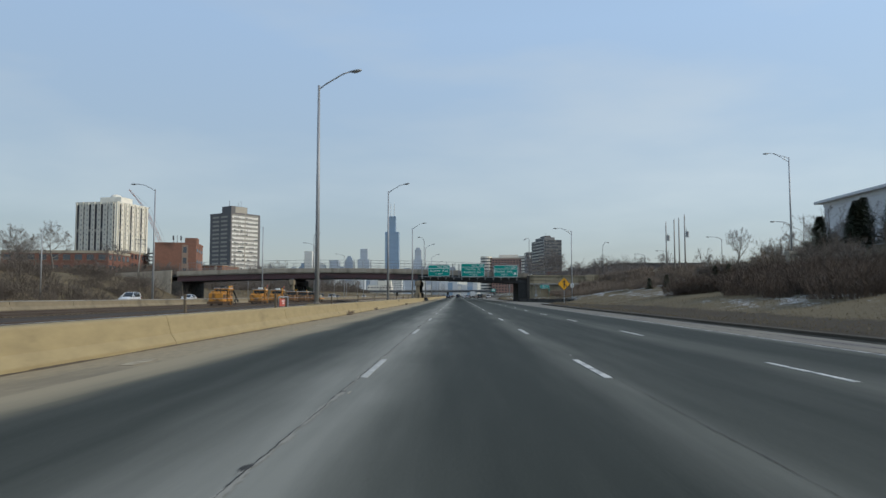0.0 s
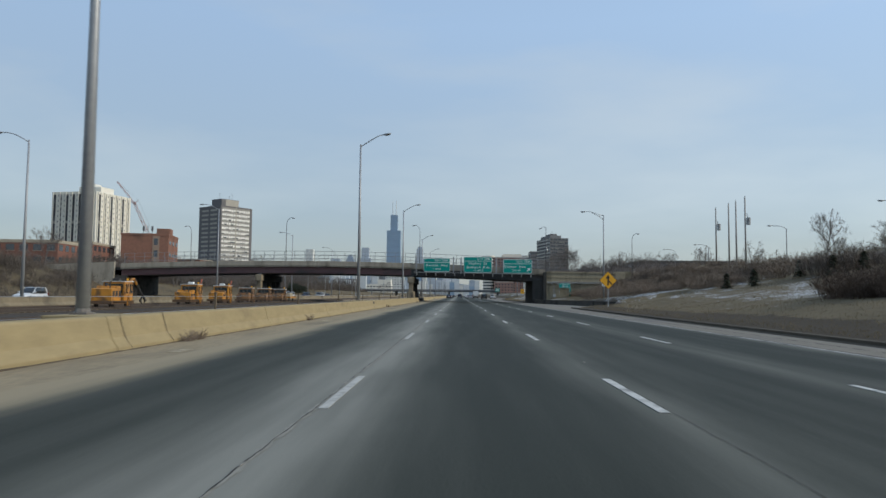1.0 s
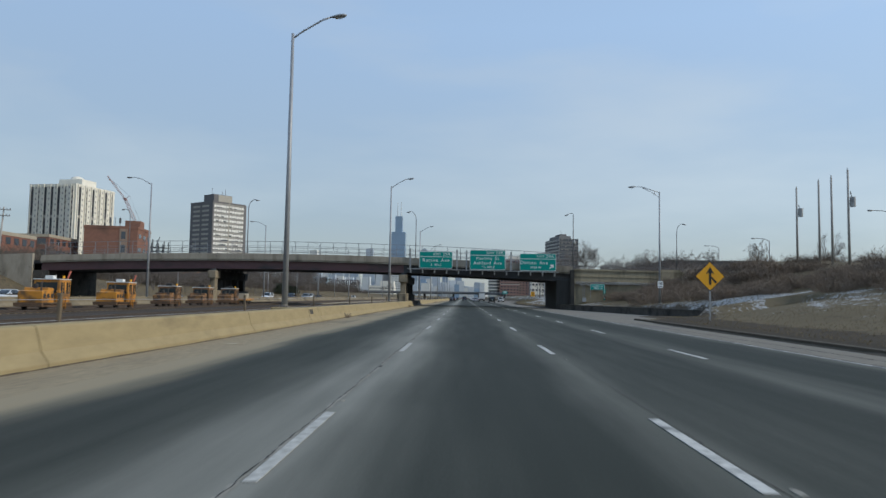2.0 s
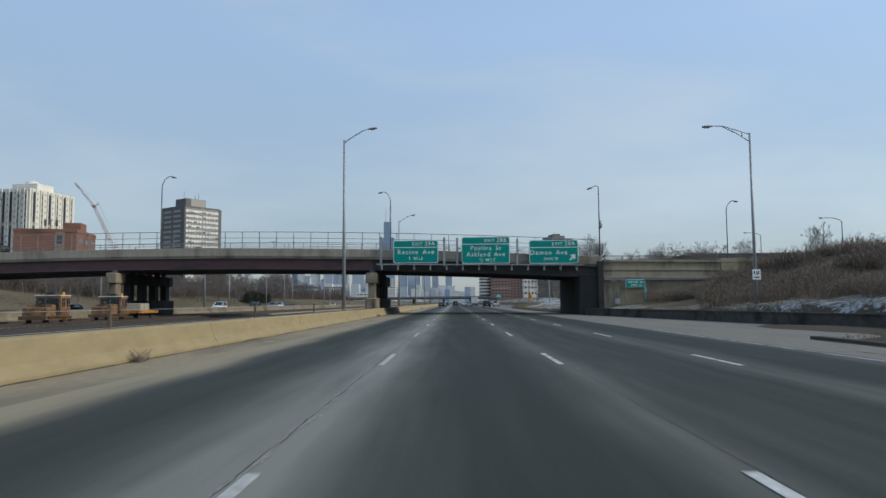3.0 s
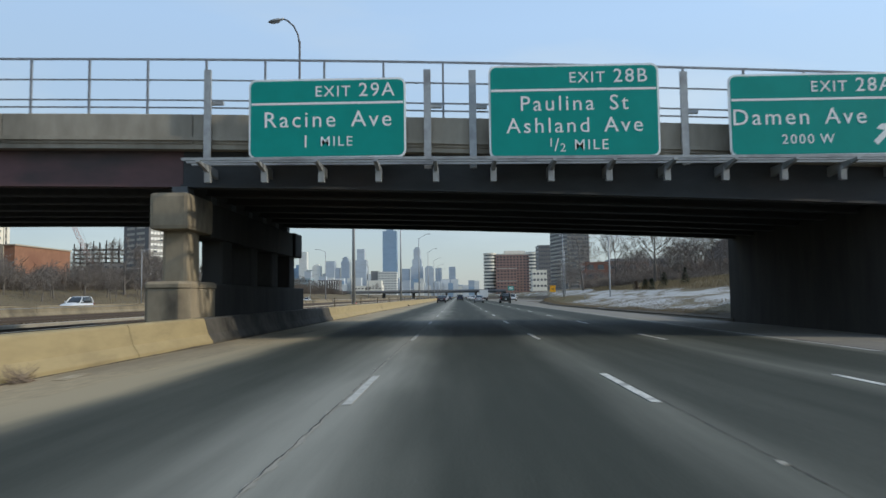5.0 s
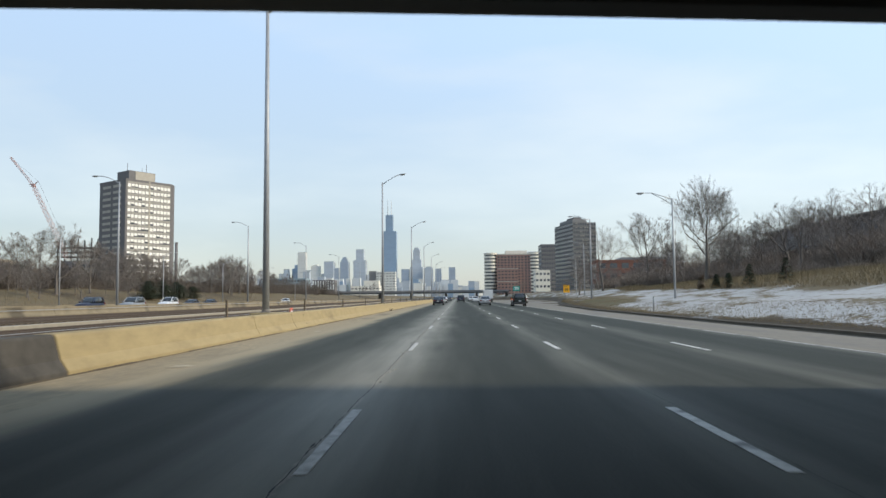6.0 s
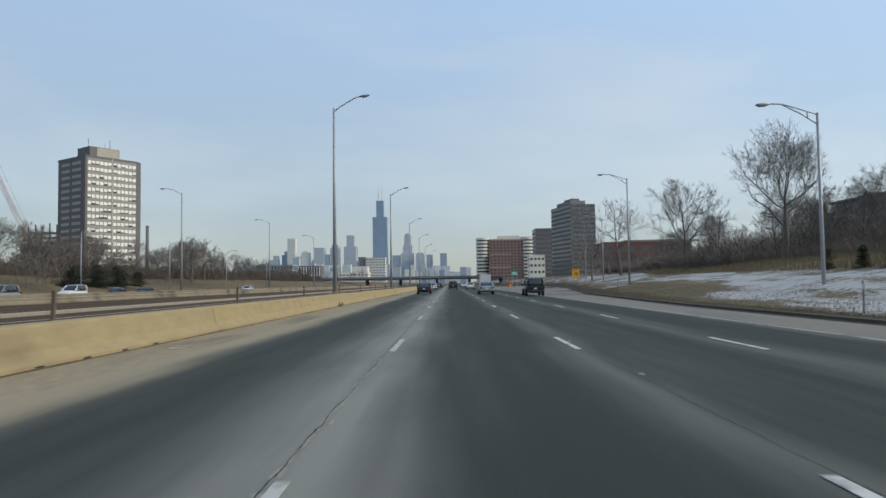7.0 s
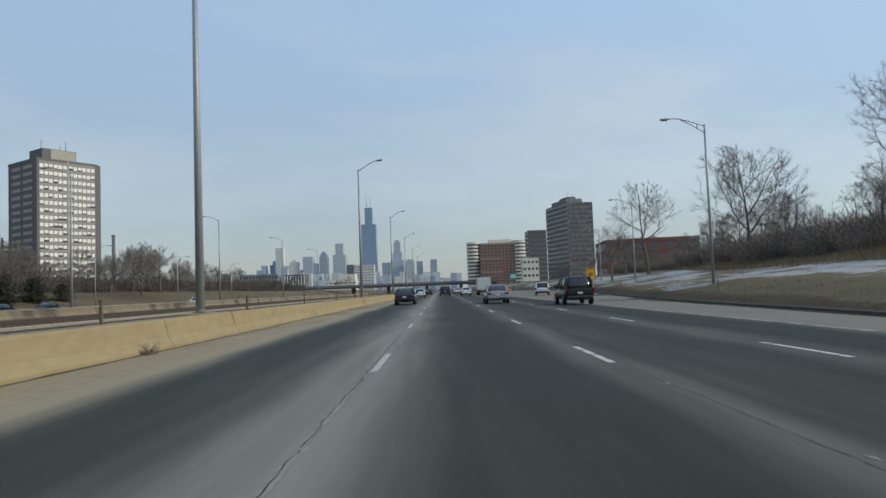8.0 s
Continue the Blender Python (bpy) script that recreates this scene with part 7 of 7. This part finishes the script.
SHRUB_KINDS = [(shrub_blades(random.Random(50), 4.6, 2.7, 150, 13), M_BRUSH), (shrub_blades(random.Random(51), 5.0, 3.2, 160, 14), M_BRUSH_DARK), (shrub_blades(random.Random(52), 4.2, 2.0, 140, 11), M_BRUSH), (shrub_blades(random.Random(53), 5.5, 3.8, 170, 14), M_BRUSH_DARK), (shrub_blades(random.Random(54), 4.6, 2.3, 190, 11), M_HEDGE)]
SHRUBS = [s.mesh("shrub", m) for s, m in SHRUB_KINDS]
SHRUB_LABEL = ("leafless russet shrub on the bank", "dense dark leafless shrub on the bank", "low russet brush on the bank", "tall dark thicket of bare stems", "dense low dull brown hedge shrub on the bank")


def plant_shrub(x, y, i, k):
    tagged(new("shrub", SHRUBS[i]), SHRUB_LABEL[i], "shrub", "shrubs on the banks").matrix_basis = pose(x, y, land(x, y), 0, 0, rnd.uniform(0, 360)) @ Matrix.Scale(k, 4)


# dark hedge-like brush close to the start of the walk
for i in range(72):
    plant_shrub(rnd.uniform(19.6, 31), rnd.uniform(37, 69), 4, rnd.uniform(0.62, 0.92))
for i in range(26):
    plant_shrub(rnd.uniform(33, 46), rnd.uniform(40, 72), rnd.choice((1, 1, 3)), rnd.uniform(0.6, 0.95))
# brush on the bank before the overpass
for i in range(66):
    y = rnd.uniform(66, 156)
    plant_shrub(rnd.uniform(31.5, 54), y, rnd.choice((0, 0, 2, 1, 3)), rnd.uniform(0.6, 1.0) * (1 if y < 116 else 0.62))
for i in range(52):
    y = rnd.uniform(120, 157)
    plant_shrub(right_edge(y) + (3.5 if y < 138 else 9.5) + 16 * rnd.random(), y, rnd.choice((0, 2, 2)), rnd.uniform(0.5, 0.9))
for i in range(30):
    plant_shrub(rnd.uniform(28, 58), rnd.uniform(174, 179), rnd.choice((1, 1, 3)), rnd.uniform(0.4, 0.62))
for i in range(34):
    plant_shrub(rnd.uniform(24, 40), rnd.uniform(136, 157.5), rnd.choice((0, 2, 2)), rnd.uniform(0.45, 0.75))
for i in range(34):
    y = rnd.uniform(99, 124)
    plant_shrub(rnd.uniform(24.5, 34), y, rnd.choice((0, 2, 2)), rnd.uniform(0.45, 0.75))
for i in range(16):
    plant_shrub(rnd.uniform(21, 28), rnd.uniform(139, 157), rnd.choice((0, 0, 2)), rnd.uniform(0.6, 0.9))
# thicket after the overpass
def add_clump(s, kind, x, y, k):
    a = rnd.uniform(0, 6.283)
    c, sn, z0, n = k * math.cos(a), k * math.sin(a), land(x, y), len(s.v)
    s.v += [(x + c * px - sn * py, y + sn * px + c * py, z0 + k * pz) for px, py, pz in kind.v]
    s.f += [tuple(n + q for q in face) for face in kind.f]


bank_brush = Shape()
for i in range(250):
    y = rnd.uniform(196, 440)
    add_clump(bank_brush, SHRUB_KINDS[rnd.choice((1, 0, 0, 3, 2))][0], 38.5 + 20 * rnd.random() ** 1.6 + max(0, y - 300) * 0.12, y, rnd.uniform(0.55, 1.35) * (1.1 if y > 285 else 0.6))
for i in range(34):
    y = rnd.uniform(262, 308)
    add_clump(bank_brush, SHRUB_KINDS[rnd.choice((1, 3, 0))][0], rnd.uniform(42, 56), y, rnd.uniform(0.7, 1.2))
for i in range(120):
    y = rnd.uniform(222, 345)
    x = rnd.uniform(47, 72) + max(0, y - 300) * 0.1
    if not (x > 56 and 256 < y < 316):
        add_clump(bank_brush, SHRUB_KINDS[rnd.choice((1, 3, 3))][0], x, y, rnd.uniform(1.1, 1.9))
solid("brush", bank_brush, M_BRUSH_BANK, "tangled grey-brown leafless brush under the bare trees", "brush", "stuff")
# left embankment: one thicket
thicket = Shape()
far_kinds = [shrub_blades(random.Random(60 + i), 5.0, 3.0 + 0.5 * i, 72, 10, 1.4) for i in range(3)]
for i in range(560):
    y = 80 + 560 * rnd.random() ** 1.2
    x = (rnd.uniform(-114, -86) if i % 3 else rnd.uniform(-90, -80)) if y > 175 else rnd.uniform(-104, -61)
    k, a = rnd.uniform(0.9, 2.5) * (1 if i % 3 else 0.5) * (1 if y > 175 else 0.5), rnd.uniform(0, 6.283)
    c, sn, z0, n = k * math.cos(a), k * math.sin(a), land(x, y), len(thicket.v)
    kind = far_kinds[rnd.randrange(3)]
    thicket.v += [(x + c * px - sn * py, y + sn * px + c * py, z0 + k * pz) for px, py, pz in kind.v]
    thicket.f += [tuple(n + q for q in face) for face in kind.f]
for i in range(90):
    x, y, k = rnd.uniform(-78, -60), rnd.uniform(88, 150), rnd.uniform(0.35, 0.8)
    a = rnd.uniform(0, 6.283)
    c, sn, z0, n = k * math.cos(a), k * math.sin(a), land(x, y), len(thicket.v)
    kind = far_kinds[rnd.randrange(3)]
    thicket.v += [(x + c * px - sn * py, y + sn * px + c * py, z0 + k * pz) for px, py, pz in kind.v]
    thicket.f += [tuple(n + q for q in face) for face in kind.f]
solid("thicket", thicket, M_BRUSH_FAR, "leafless brown thicket along the far embankment", "thicket", "stuff")


def conifer(x, y, h, brown=False, bushy=False):
    t = thing("young_conifer", "rounded dark green evergreen bush on the far embankment" if bushy else "small browned conifer on the bank" if brown else "small dark green conifer on the bank", "conifer", pose(x, y, land(x, y) - 0.1), "young conifers on the bank")
    r = random.Random(int(x * 7 + y))
    part("trunk", Shape().tube([(0, 0, 0), (0, 0, h * 0.9)], [0.07, 0.02], 6), M_BARK, t)
    s = Shape()
    for i in range(700 if h < 3 else 3400):
        z = h * (0.08 + 0.92 * r.random() ** 1.25)
        rad = 0.52 * h * 0.62 * (1 - z / h) ** 0.8 + 0.06
        if bushy:
            rad = 0.72 * h * math.sqrt(max(0.02, 1 - (z / h) ** 2)) * r.uniform(0.85, 1.1)
        a = r.uniform(0, 6.283)
        q = rad * r.uniform(0.25, 1.05)
        c = Vector((q * math.cos(a), q * math.sin(a), z))
        out = Vector((math.cos(a), math.sin(a), r.uniform(-0.45, 0.25))) * (0.24 if h < 3 else 0.4)
        side = Vector((-math.sin(a), math.cos(a), 0)) * r.uniform(0.06, 0.13)
        s.quad(c - side, c + out * 0.6 - side * 0.6, c + out, c + side + out * 0.2)
    part("crown", s, M_BRUSH if brown else M_NEEDLE, t)


for x, y, h, b in ((25.9, 242.2, 1.5, True), (26.3, 238.7, 1.5, False), (26.4, 235.7, 1.6, False), (27.2, 232.5, 2.1, False), (28.5, 227.8, 2.3, False), (25.9, 98, 1.6, False), (27.4, 95.2, 1.7, False), (31.7, 95.2, 1.7, False), (31.7, 89.3, 1.9, False), (31.4, 84.1, 1.8, False), (37, 77, 2.2, False)):
    conifer(x, y, h, b)
for x, y, h in ((-71, 324, 3.4), (-73, 329, 4.0), (-70.5, 333, 3.5), (-73.5, 338, 4.1), (-71, 343, 3.6), (-74, 348, 3.9), (-71.5, 353, 3.2)):
    conifer(x, y, h, bushy=True)
# a dense dark evergreen group above the start
for x, y, h in ((40, 73, 4.6), (42.5, 77, 5.2), (45, 80, 5.6), (38.8, 77.5, 4.4), (44, 72, 5.0), (47, 78, 5.5), (49, 74, 5.6), (46, 69, 5.0), (51, 79, 5.8), (48.5, 66, 5.2), (43.4, 69.5, 4.6), (46.8, 74.5, 5.2)):
    conifer(x, y, h)


def grass_blades(name, label, count, where, tall, seed):
    r = random.Random(seed)
    s = Shape()
    v, f = s.v, s.f
    for i in range(count):
        x, y = where(r)
        z = land(x, y)
        a = r.uniform(0, 6.283)
        h = tall * r.uniform(0.5, 1.3)
        w = 0.008 + 0.012 * r.random()
        lx, ly = r.uniform(-0.5, 0.5) * h, r.uniform(-0.5, 0.5) * h
        n = len(v)
        v += [(x - w * math.cos(a), y - w * math.sin(a), z - 0.02), (x + w * math.cos(a), y + w * math.sin(a), z - 0.02), (x + lx, y + ly, z + h)]
        f.append((n, n + 1, n + 2))
    return solid(name, s, M_DRYGRASS, label, "grass", "stuff")


def near_bank(r):
    y = r.uniform(4, 156)
    return bank_foot(y) + 0.4 + 18 * r.random() ** 1.3, y


def crest(r):
    y = r.uniform(180, 330)
    return bank_foot(y) + r.uniform(12.5, 26), y


def verge(r):
    y = r.uniform(176, 320)
    return bank_foot(y) + 0.3 + 5 * r.random() ** 1.8, y


def far_slope(r):
    return r.uniform(-88, -58.5), r.uniform(60, 480)


grass_blades("dry_grass", "short dry brown grass on the bank", 45000, near_bank, 0.09, 1)
grass_blades("dry_grass", "tall straw-coloured grass along the bank crest", 48000, crest, 0.5, 2)
grass_blades("dry_grass", "short winter grass on the verge", 26000, verge, 0.09, 3)
grass_blades("dry_grass", "tall straw-coloured grass on the far embankment", 40000, far_slope, 0.5, 4)
heap = Shape()
hr = random.Random(6)
rings = []
for k, (r, z) in enumerate(((1.0, -0.1), (0.92, 0.16), (0.7, 0.36), (0.4, 0.5), (0.12, 0.55))):
    rings.append([(1.9 * r * math.cos(a) * hr.uniform(0.85, 1.15), 1.1 * r * math.sin(a) * hr.uniform(0.85, 1.15), z * hr.uniform(0.85, 1.1)) for a in (2 * math.pi * i / 14 for i in range(14))])
heap.loft(rings)
M_SNOW = material("old_grey_snow", (0.62, 0.62, 0.61), (0.44, 0.435, 0.42), 3.0, 0.8, 0.3, stain=(0.3, 0.28, 0.25), stain_scale=1.2)
for x, y, k, turn in ((31.4, 115.5, 1.0, 20), (34.2, 117.0, 0.55, 60), (29.6, 113.0, 0.4, 0)):
    tagged(part("snow_heap", heap.mesh("snow_heap", M_SNOW, True), None), "heap of old grey snow at the edge of the brush", "snow heap", "snow heaps").matrix_basis = pose(x, y, land(x, y), 0, 0, turn) @ Matrix.Scale(k, 4)
# weeds caught at the foot of the barrier
for x, y in ((-7.35, 46.2), (-7.35, 47.0), (-7.4, 61.5), (-7.35, 148), (-7.4, 236), (-7.35, 98)):
    r = random.Random(int(y))
    s = Shape()
    for i in range(60):
        a = r.uniform(0, 6.283)
        s.tube([(r.uniform(-0.12, 0.12), r.uniform(-0.25, 0.25), 0), (0.22 * math.cos(a), 0.34 * math.sin(a), r.uniform(0.08, 0.3))], [0.007, 0.003], 3, cap=False)
    tagged(part("weed", s, M_BRUSH), "dry tangled weed at the barrier foot", "weed", "weeds at the barrier").matrix_basis = pose(x, y, 0.0)

# ---- vehicles ----
M_TYRE = material("black_tyre_rubber", (0.025, 0.025, 0.025), (0.035, 0.033, 0.03), 20, 0.9, 0.1, local=True)
M_RIM = material("alloy_rim", (0.35, 0.35, 0.36), (0.28, 0.28, 0.29), 10, 0.4, 0.0, metal=0.7, local=True)
M_CARGLASS = glass_dark("car_glass", (0.02, 0.025, 0.028), 0.05)
M_TRIM = material("black_plastic_trim", (0.03, 0.03, 0.032), None, 10, 0.6, 0.0)
M_TAIL = material("red_tail_light", (0.19, 0.016, 0.013), (0.14, 0.012, 0.010), 8, 0.2, 0.0)
M_PLATE = material("pale_number_plate", (0.6, 0.62, 0.64), (0.5, 0.52, 0.55), 5, 0.5, 0.0)


def paint(name, c):
    m = material(name, c, tuple(v * 0.85 for v in c), 1.5, 0.34, 0.0, metal=0.25, local=True)
    m.node_tree.nodes["Principled BSDF"].inputs["Coat Weight"].default_value = 0.35 if max(c) > 0.1 else 0.08
    m.node_tree.nodes["Principled BSDF"].inputs["Specular IOR Level"].default_value = 0.5 if max(c) > 0.1 else 0.25
    return m


PAINTS = {"charcoal": paint("charcoal_car_paint", (0.035, 0.036, 0.042)), "silver": paint("silver_car_paint", (0.27, 0.28, 0.285)), "white": paint("white_car_paint", (0.72, 0.72, 0.71)), "green": paint("dark_green_car_paint", (0.020, 0.026, 0.022)), "navy": paint("navy_car_paint", (0.025, 0.033, 0.06))}


def vehicle(kind, colour, x, y, turn=0.0):
    """Rear at y=0, nose towards +y."""
    mat = PAINTS[colour]
    suv = kind == "suv"
    L, W, H = (4.8, 1.95, 1.82) if suv else (4.8, 1.82, 1.46)
    belt = 1.12 if suv else 0.96
    label = colour + (" sport utility car with roof rails" if suv else " four-door saloon car") + " on the highway"
    label = label.replace("green", "dark green")
    t = thing("suv" if suv else "car", label, "car", pose(x, y, fall(x), 0, 0, turn), "traffic")

    def ring(yy, w, zb, zt, power=3.2, count=24):
        """A rounded box section, fuller below than above."""
        out = []
        for i in range(count):
            a = 2 * math.pi * (i + 0.5) / count - math.pi / 2
            c, n = math.cos(a), math.sin(a)
            e = 2 / power
            px = math.copysign(abs(c) ** e, c) * w
            pz = math.copysign(abs(n) ** e, n)
            out.append((px * (1 - 0.05 * max(pz, 0)), yy, (zb + zt) / 2 + pz * (zt - zb) / 2))
        return out

    hw = W / 2
    if suv:
        st = [(0, 0.80, 0.52, 0.95), (0.03, 0.90, 0.44, 1.05), (0.12, 0.97, 0.36, belt - 0.02), (0.5, 1.0, 0.30, belt), (1.6, 1.0, 0.28, belt), (2.9, 1.0, 0.28, belt), (3.5, 1.0, 0.28, belt - 0.02), (4.3, 0.97, 0.30, belt - 0.12), (4.65, 0.90, 0.34, belt - 0.25), (4.8, 0.78, 0.42, belt - 0.42)]
    else:
        st = [(0, 0.76, 0.46, 0.80), (0.03, 0.86, 0.38, 0.90), (0.14, 0.94, 0.31, 0.98), (0.5, 0.985, 0.26, 1.0), (1.0, 1.0, 0.24, belt + 0.01), (2.2, 1.0, 0.22, belt), (3.2, 1.0, 0.22, belt - 0.02), (3.7, 0.99, 0.22, belt - 0.07), (4.3, 0.95, 0.24, 0.82), (4.65, 0.88, 0.28, 0.70), (4.8, 0.74, 0.36, 0.56)]
    part("body", Shape().loft([ring(a, hw * w, b, c) for a, w, b, c in st]), mat, t, smooth=True)
    y0, y1, y2, y3 = (0.10, 0.42, 2.5, 3.35) if suv else (0.62, 1.42, 2.5, 3.5)
    b0, b1 = hw * 0.93, hw * (0.80 if suv else 0.72)
    zt = H - 0.05
    zb = belt - 0.06

    def plan(k, inset=0.0):
        """A rounded plan of the cabin between belt (k=0) and roof (k=1)."""
        q = k ** 1.25
        w = b0 + (b1 - b0) * q - inset
        ya, yb = y0 + (y1 - y0) * k + inset, y3 + (y2 - y3) * k - inset
        z = zb + (zt - zb) * (1 - (1 - k) ** 1.15)
        out = []
        for i in range(20):
            a = 2 * math.pi * (i + 0.5) / 20
            c, n = math.cos(a), math.sin(a)
            px = math.copysign(abs(c) ** 0.42, c) * w
            py = math.copysign(abs(n) ** 0.42, n)
            out.append((px, (ya + yb) / 2 + py * (yb - ya) / 2, z))
        return out

    part("glasshouse", Shape().loft([plan(k) for k in (0.0, 0.35, 0.7, 1.0)]), M_CARGLASS, t, "dark tinted glass", smooth=True)
    top = [[(x, y, zt - 0.035) for x, y, z in plan(0.96, -0.015)], [(x, y, zt + 0.012) for x, y, z in plan(1.0, 0.03)], [(x, y, H - 0.008) for x, y, z in plan(1.0, 0.16)], [(x, y, H) for x, y, z in plan(1.0, 0.38)]]
    part("roof", Shape().loft(top), mat, t, smooth=True)
    for sx in (-1, 1):
        part("rear_pillar", Shape().tube([(sx * (b0 - 0.06), y0 + 0.10, zb), (sx * (b0 + b1) * 0.495, (y0 + y1) / 2 + 0.08, (zb + zt) / 2), (sx * (b1 - 0.06), y1 + 0.08, zt)], [0.10, 0.09, 0.07], 8), mat, t)
        part("front_pillar", Shape().tube([(sx * (b0 - 0.06), y3 - 0.10, zb), (sx * (b0 + b1) * 0.495, (y2 + y3) / 2 - 0.08, (zb + zt) / 2), (sx * (b1 - 0.06), y2 - 0.08, zt)], [0.06, 0.055, 0.05], 6), mat, t)
        part("door_pillar", Shape().tube([(sx * (b0 + 0.005), (y0 + y3) / 2 + 0.1, zb), (sx * (b1 + 0.005), (y1 + y2) / 2 + 0.1, zt)], 0.04, 5), M_TRIM, t)
        mir = part("mirror", Shape().box(sx * hw - 0.02 + (0 if sx > 0 else -0.16), sx * hw + (0.18 if sx > 0 else 0.02), 3.0, 3.14, belt - 0.02, belt + 0.15), mat, t, bevel=0.03)
        if suv:
            part("tail_light", Shape().box(sx * (hw - 0.1) - 0.07, sx * (hw - 0.1) + 0.07, -0.02, 0.16, 0.80, 1.10), M_TAIL, t, "red tail light", bevel=0.04)
            part("roof_rail", Shape().tube([(sx * (b1 - 0.08), y1 + 0.15, H), (sx * (b1 - 0.08), y1 + 0.3, H + 0.07), (sx * (b1 - 0.08), y2 - 0.3, H + 0.07), (sx * (b1 - 0.08), y2 - 0.15, H)], 0.025, 6), M_TRIM, t)
        else:
            part("tail_light", Shape().box(sx * (hw - 0.25) - 0.17, sx * (hw - 0.25) + 0.17, -0.015, 0.22, 0.70, 0.86), M_TAIL, t, "red tail light", bevel=0.05)
        part("headlight", Shape().box(sx * (hw - 0.3) - 0.15, sx * (hw - 0.3) + 0.15, L - 0.28, L - 0.03, 0.55, 0.68), M_LENS, t)
        for yy in (0.95, L - 0.95):
            r = 0.37 if suv else 0.325
            xo = sx * (hw - 0.11)
            wh = part("wheel", Shape().tube([(xo - 0.115, yy, r), (xo - 0.09, yy, r), (xo + 0.09, yy, r), (xo + 0.115, yy, r)], [r * 0.9, r, r, r * 0.9], 20), M_TYRE, t, "black rubber tyre")
            part("rim", Shape().tube([(xo + sx * 0.112, yy, r), (xo + sx * 0.122, yy, r)], r * 0.64, 14), M_RIM, wh)
    part("rear_bumper", Shape().box(-hw * 0.88, hw * 0.88, -0.07, 0.14, 0.38, 0.60), M_TRIM if suv else mat, t, bevel=0.09)
    part("number_plate", Shape().box(-0.16, 0.16, -0.045 if not suv else -0.02, -0.02 if not suv else 0.02, 0.62 if not suv else 0.7, 0.76 if not suv else 0.84), M_PLATE, t, "pale plate with unreadable bars")
    for sx in (-0.55, 0.55):
        part("exhaust", Shape().tube([(sx, -0.05, 0.3), (sx, 0.2, 0.3)], 0.035, 8), M_RIM, t)
    return t


def box_truck(x, y):
    t = thing("box_truck", "white box delivery truck on the highway", "truck", pose(x, y, fall(x)), "traffic")
    part("cargo_box", Shape().box(-1.2, 1.2, 0, 5.4, 0.95, 3.25), PAINTS["white"], t, "dirty white cargo box", bevel=0.04)
    part("rear_door", Shape().box(-1.1, 1.1, -0.02, 0, 1.05, 3.1), PAINTS["white"], t)
    part("frame", Shape().box(-0.5, 0.5, 0.1, 7.2, 0.55, 0.95), M_TRIM, t)
    part("cab", Shape().loft([[(-1.05, 5.5, 0.6), (1.05, 5.5, 0.6), (1.05, 5.5, 2.3), (-1.05, 5.5, 2.3)], [(-1.05, 6.4, 0.6), (1.05, 6.4, 0.6), (1.0, 6.4, 2.25), (-1.0, 6.4, 2.25)], [(-1.0, 7.4, 0.6), (1.0, 7.4, 0.6), (0.95, 7.4, 1.2), (-0.95, 7.4, 1.2)]]), PAINTS["white"], t)
    part("bumper", Shape().box(-1.15, 1.15, -0.12, 0.02, 0.45, 0.62), M_TRIM, t)
    for sx in (-1, 1):
        part("tail_light", Shape().box(sx * 1.0 - 0.1, sx * 1.0 + 0.1, -0.05, 0.02, 0.72, 0.9), M_TAIL, t)
        for yy in (1.3, 6.4):
            part("wheel", Shape().tube([(sx * 0.95 - 0.16, yy, 0.45), (sx * 0.95 + 0.16, yy, 0.45)], 0.45, 18), M_TYRE, t, "black rubber tyre")


vehicle("car", "charcoal", -3.85, 281)
vehicle("car", "white", -4.1, 334)
vehicle("suv", "navy", 0.2, 352)
vehicle("car", "silver", 3.6, 273.5)
vehicle("car", "white", 3.9, 346)
vehicle("car", "white", 3.9, 412)
vehicle("suv", "green", 8.15, 265)
vehicle("suv", "white", 13.4, 318, -8)
vehicle("car", "charcoal", -3.6, 395)
vehicle("car", "silver", 0.1, 430)
box_truck(7.4, 350)
# opposite carriageway, coming towards the camera
for kind, colour, x, y in (("suv", "navy", -50.5, 262), ("suv", "silver", -47.5, 268), ("suv", "white", -50.5, 288), ("car", "white", -47, 357), ("car", "charcoal", -53.8, 318), ("car", "charcoal", -54, 308), ("car", "silver", -50.5, 205), ("suv", "white", -47, 225), ("suv", "white", -54, 118), ("car", "white", -50, 133), ("car", "silver", -47, 170)):
    vehicle(kind, colour, x, y, 180)
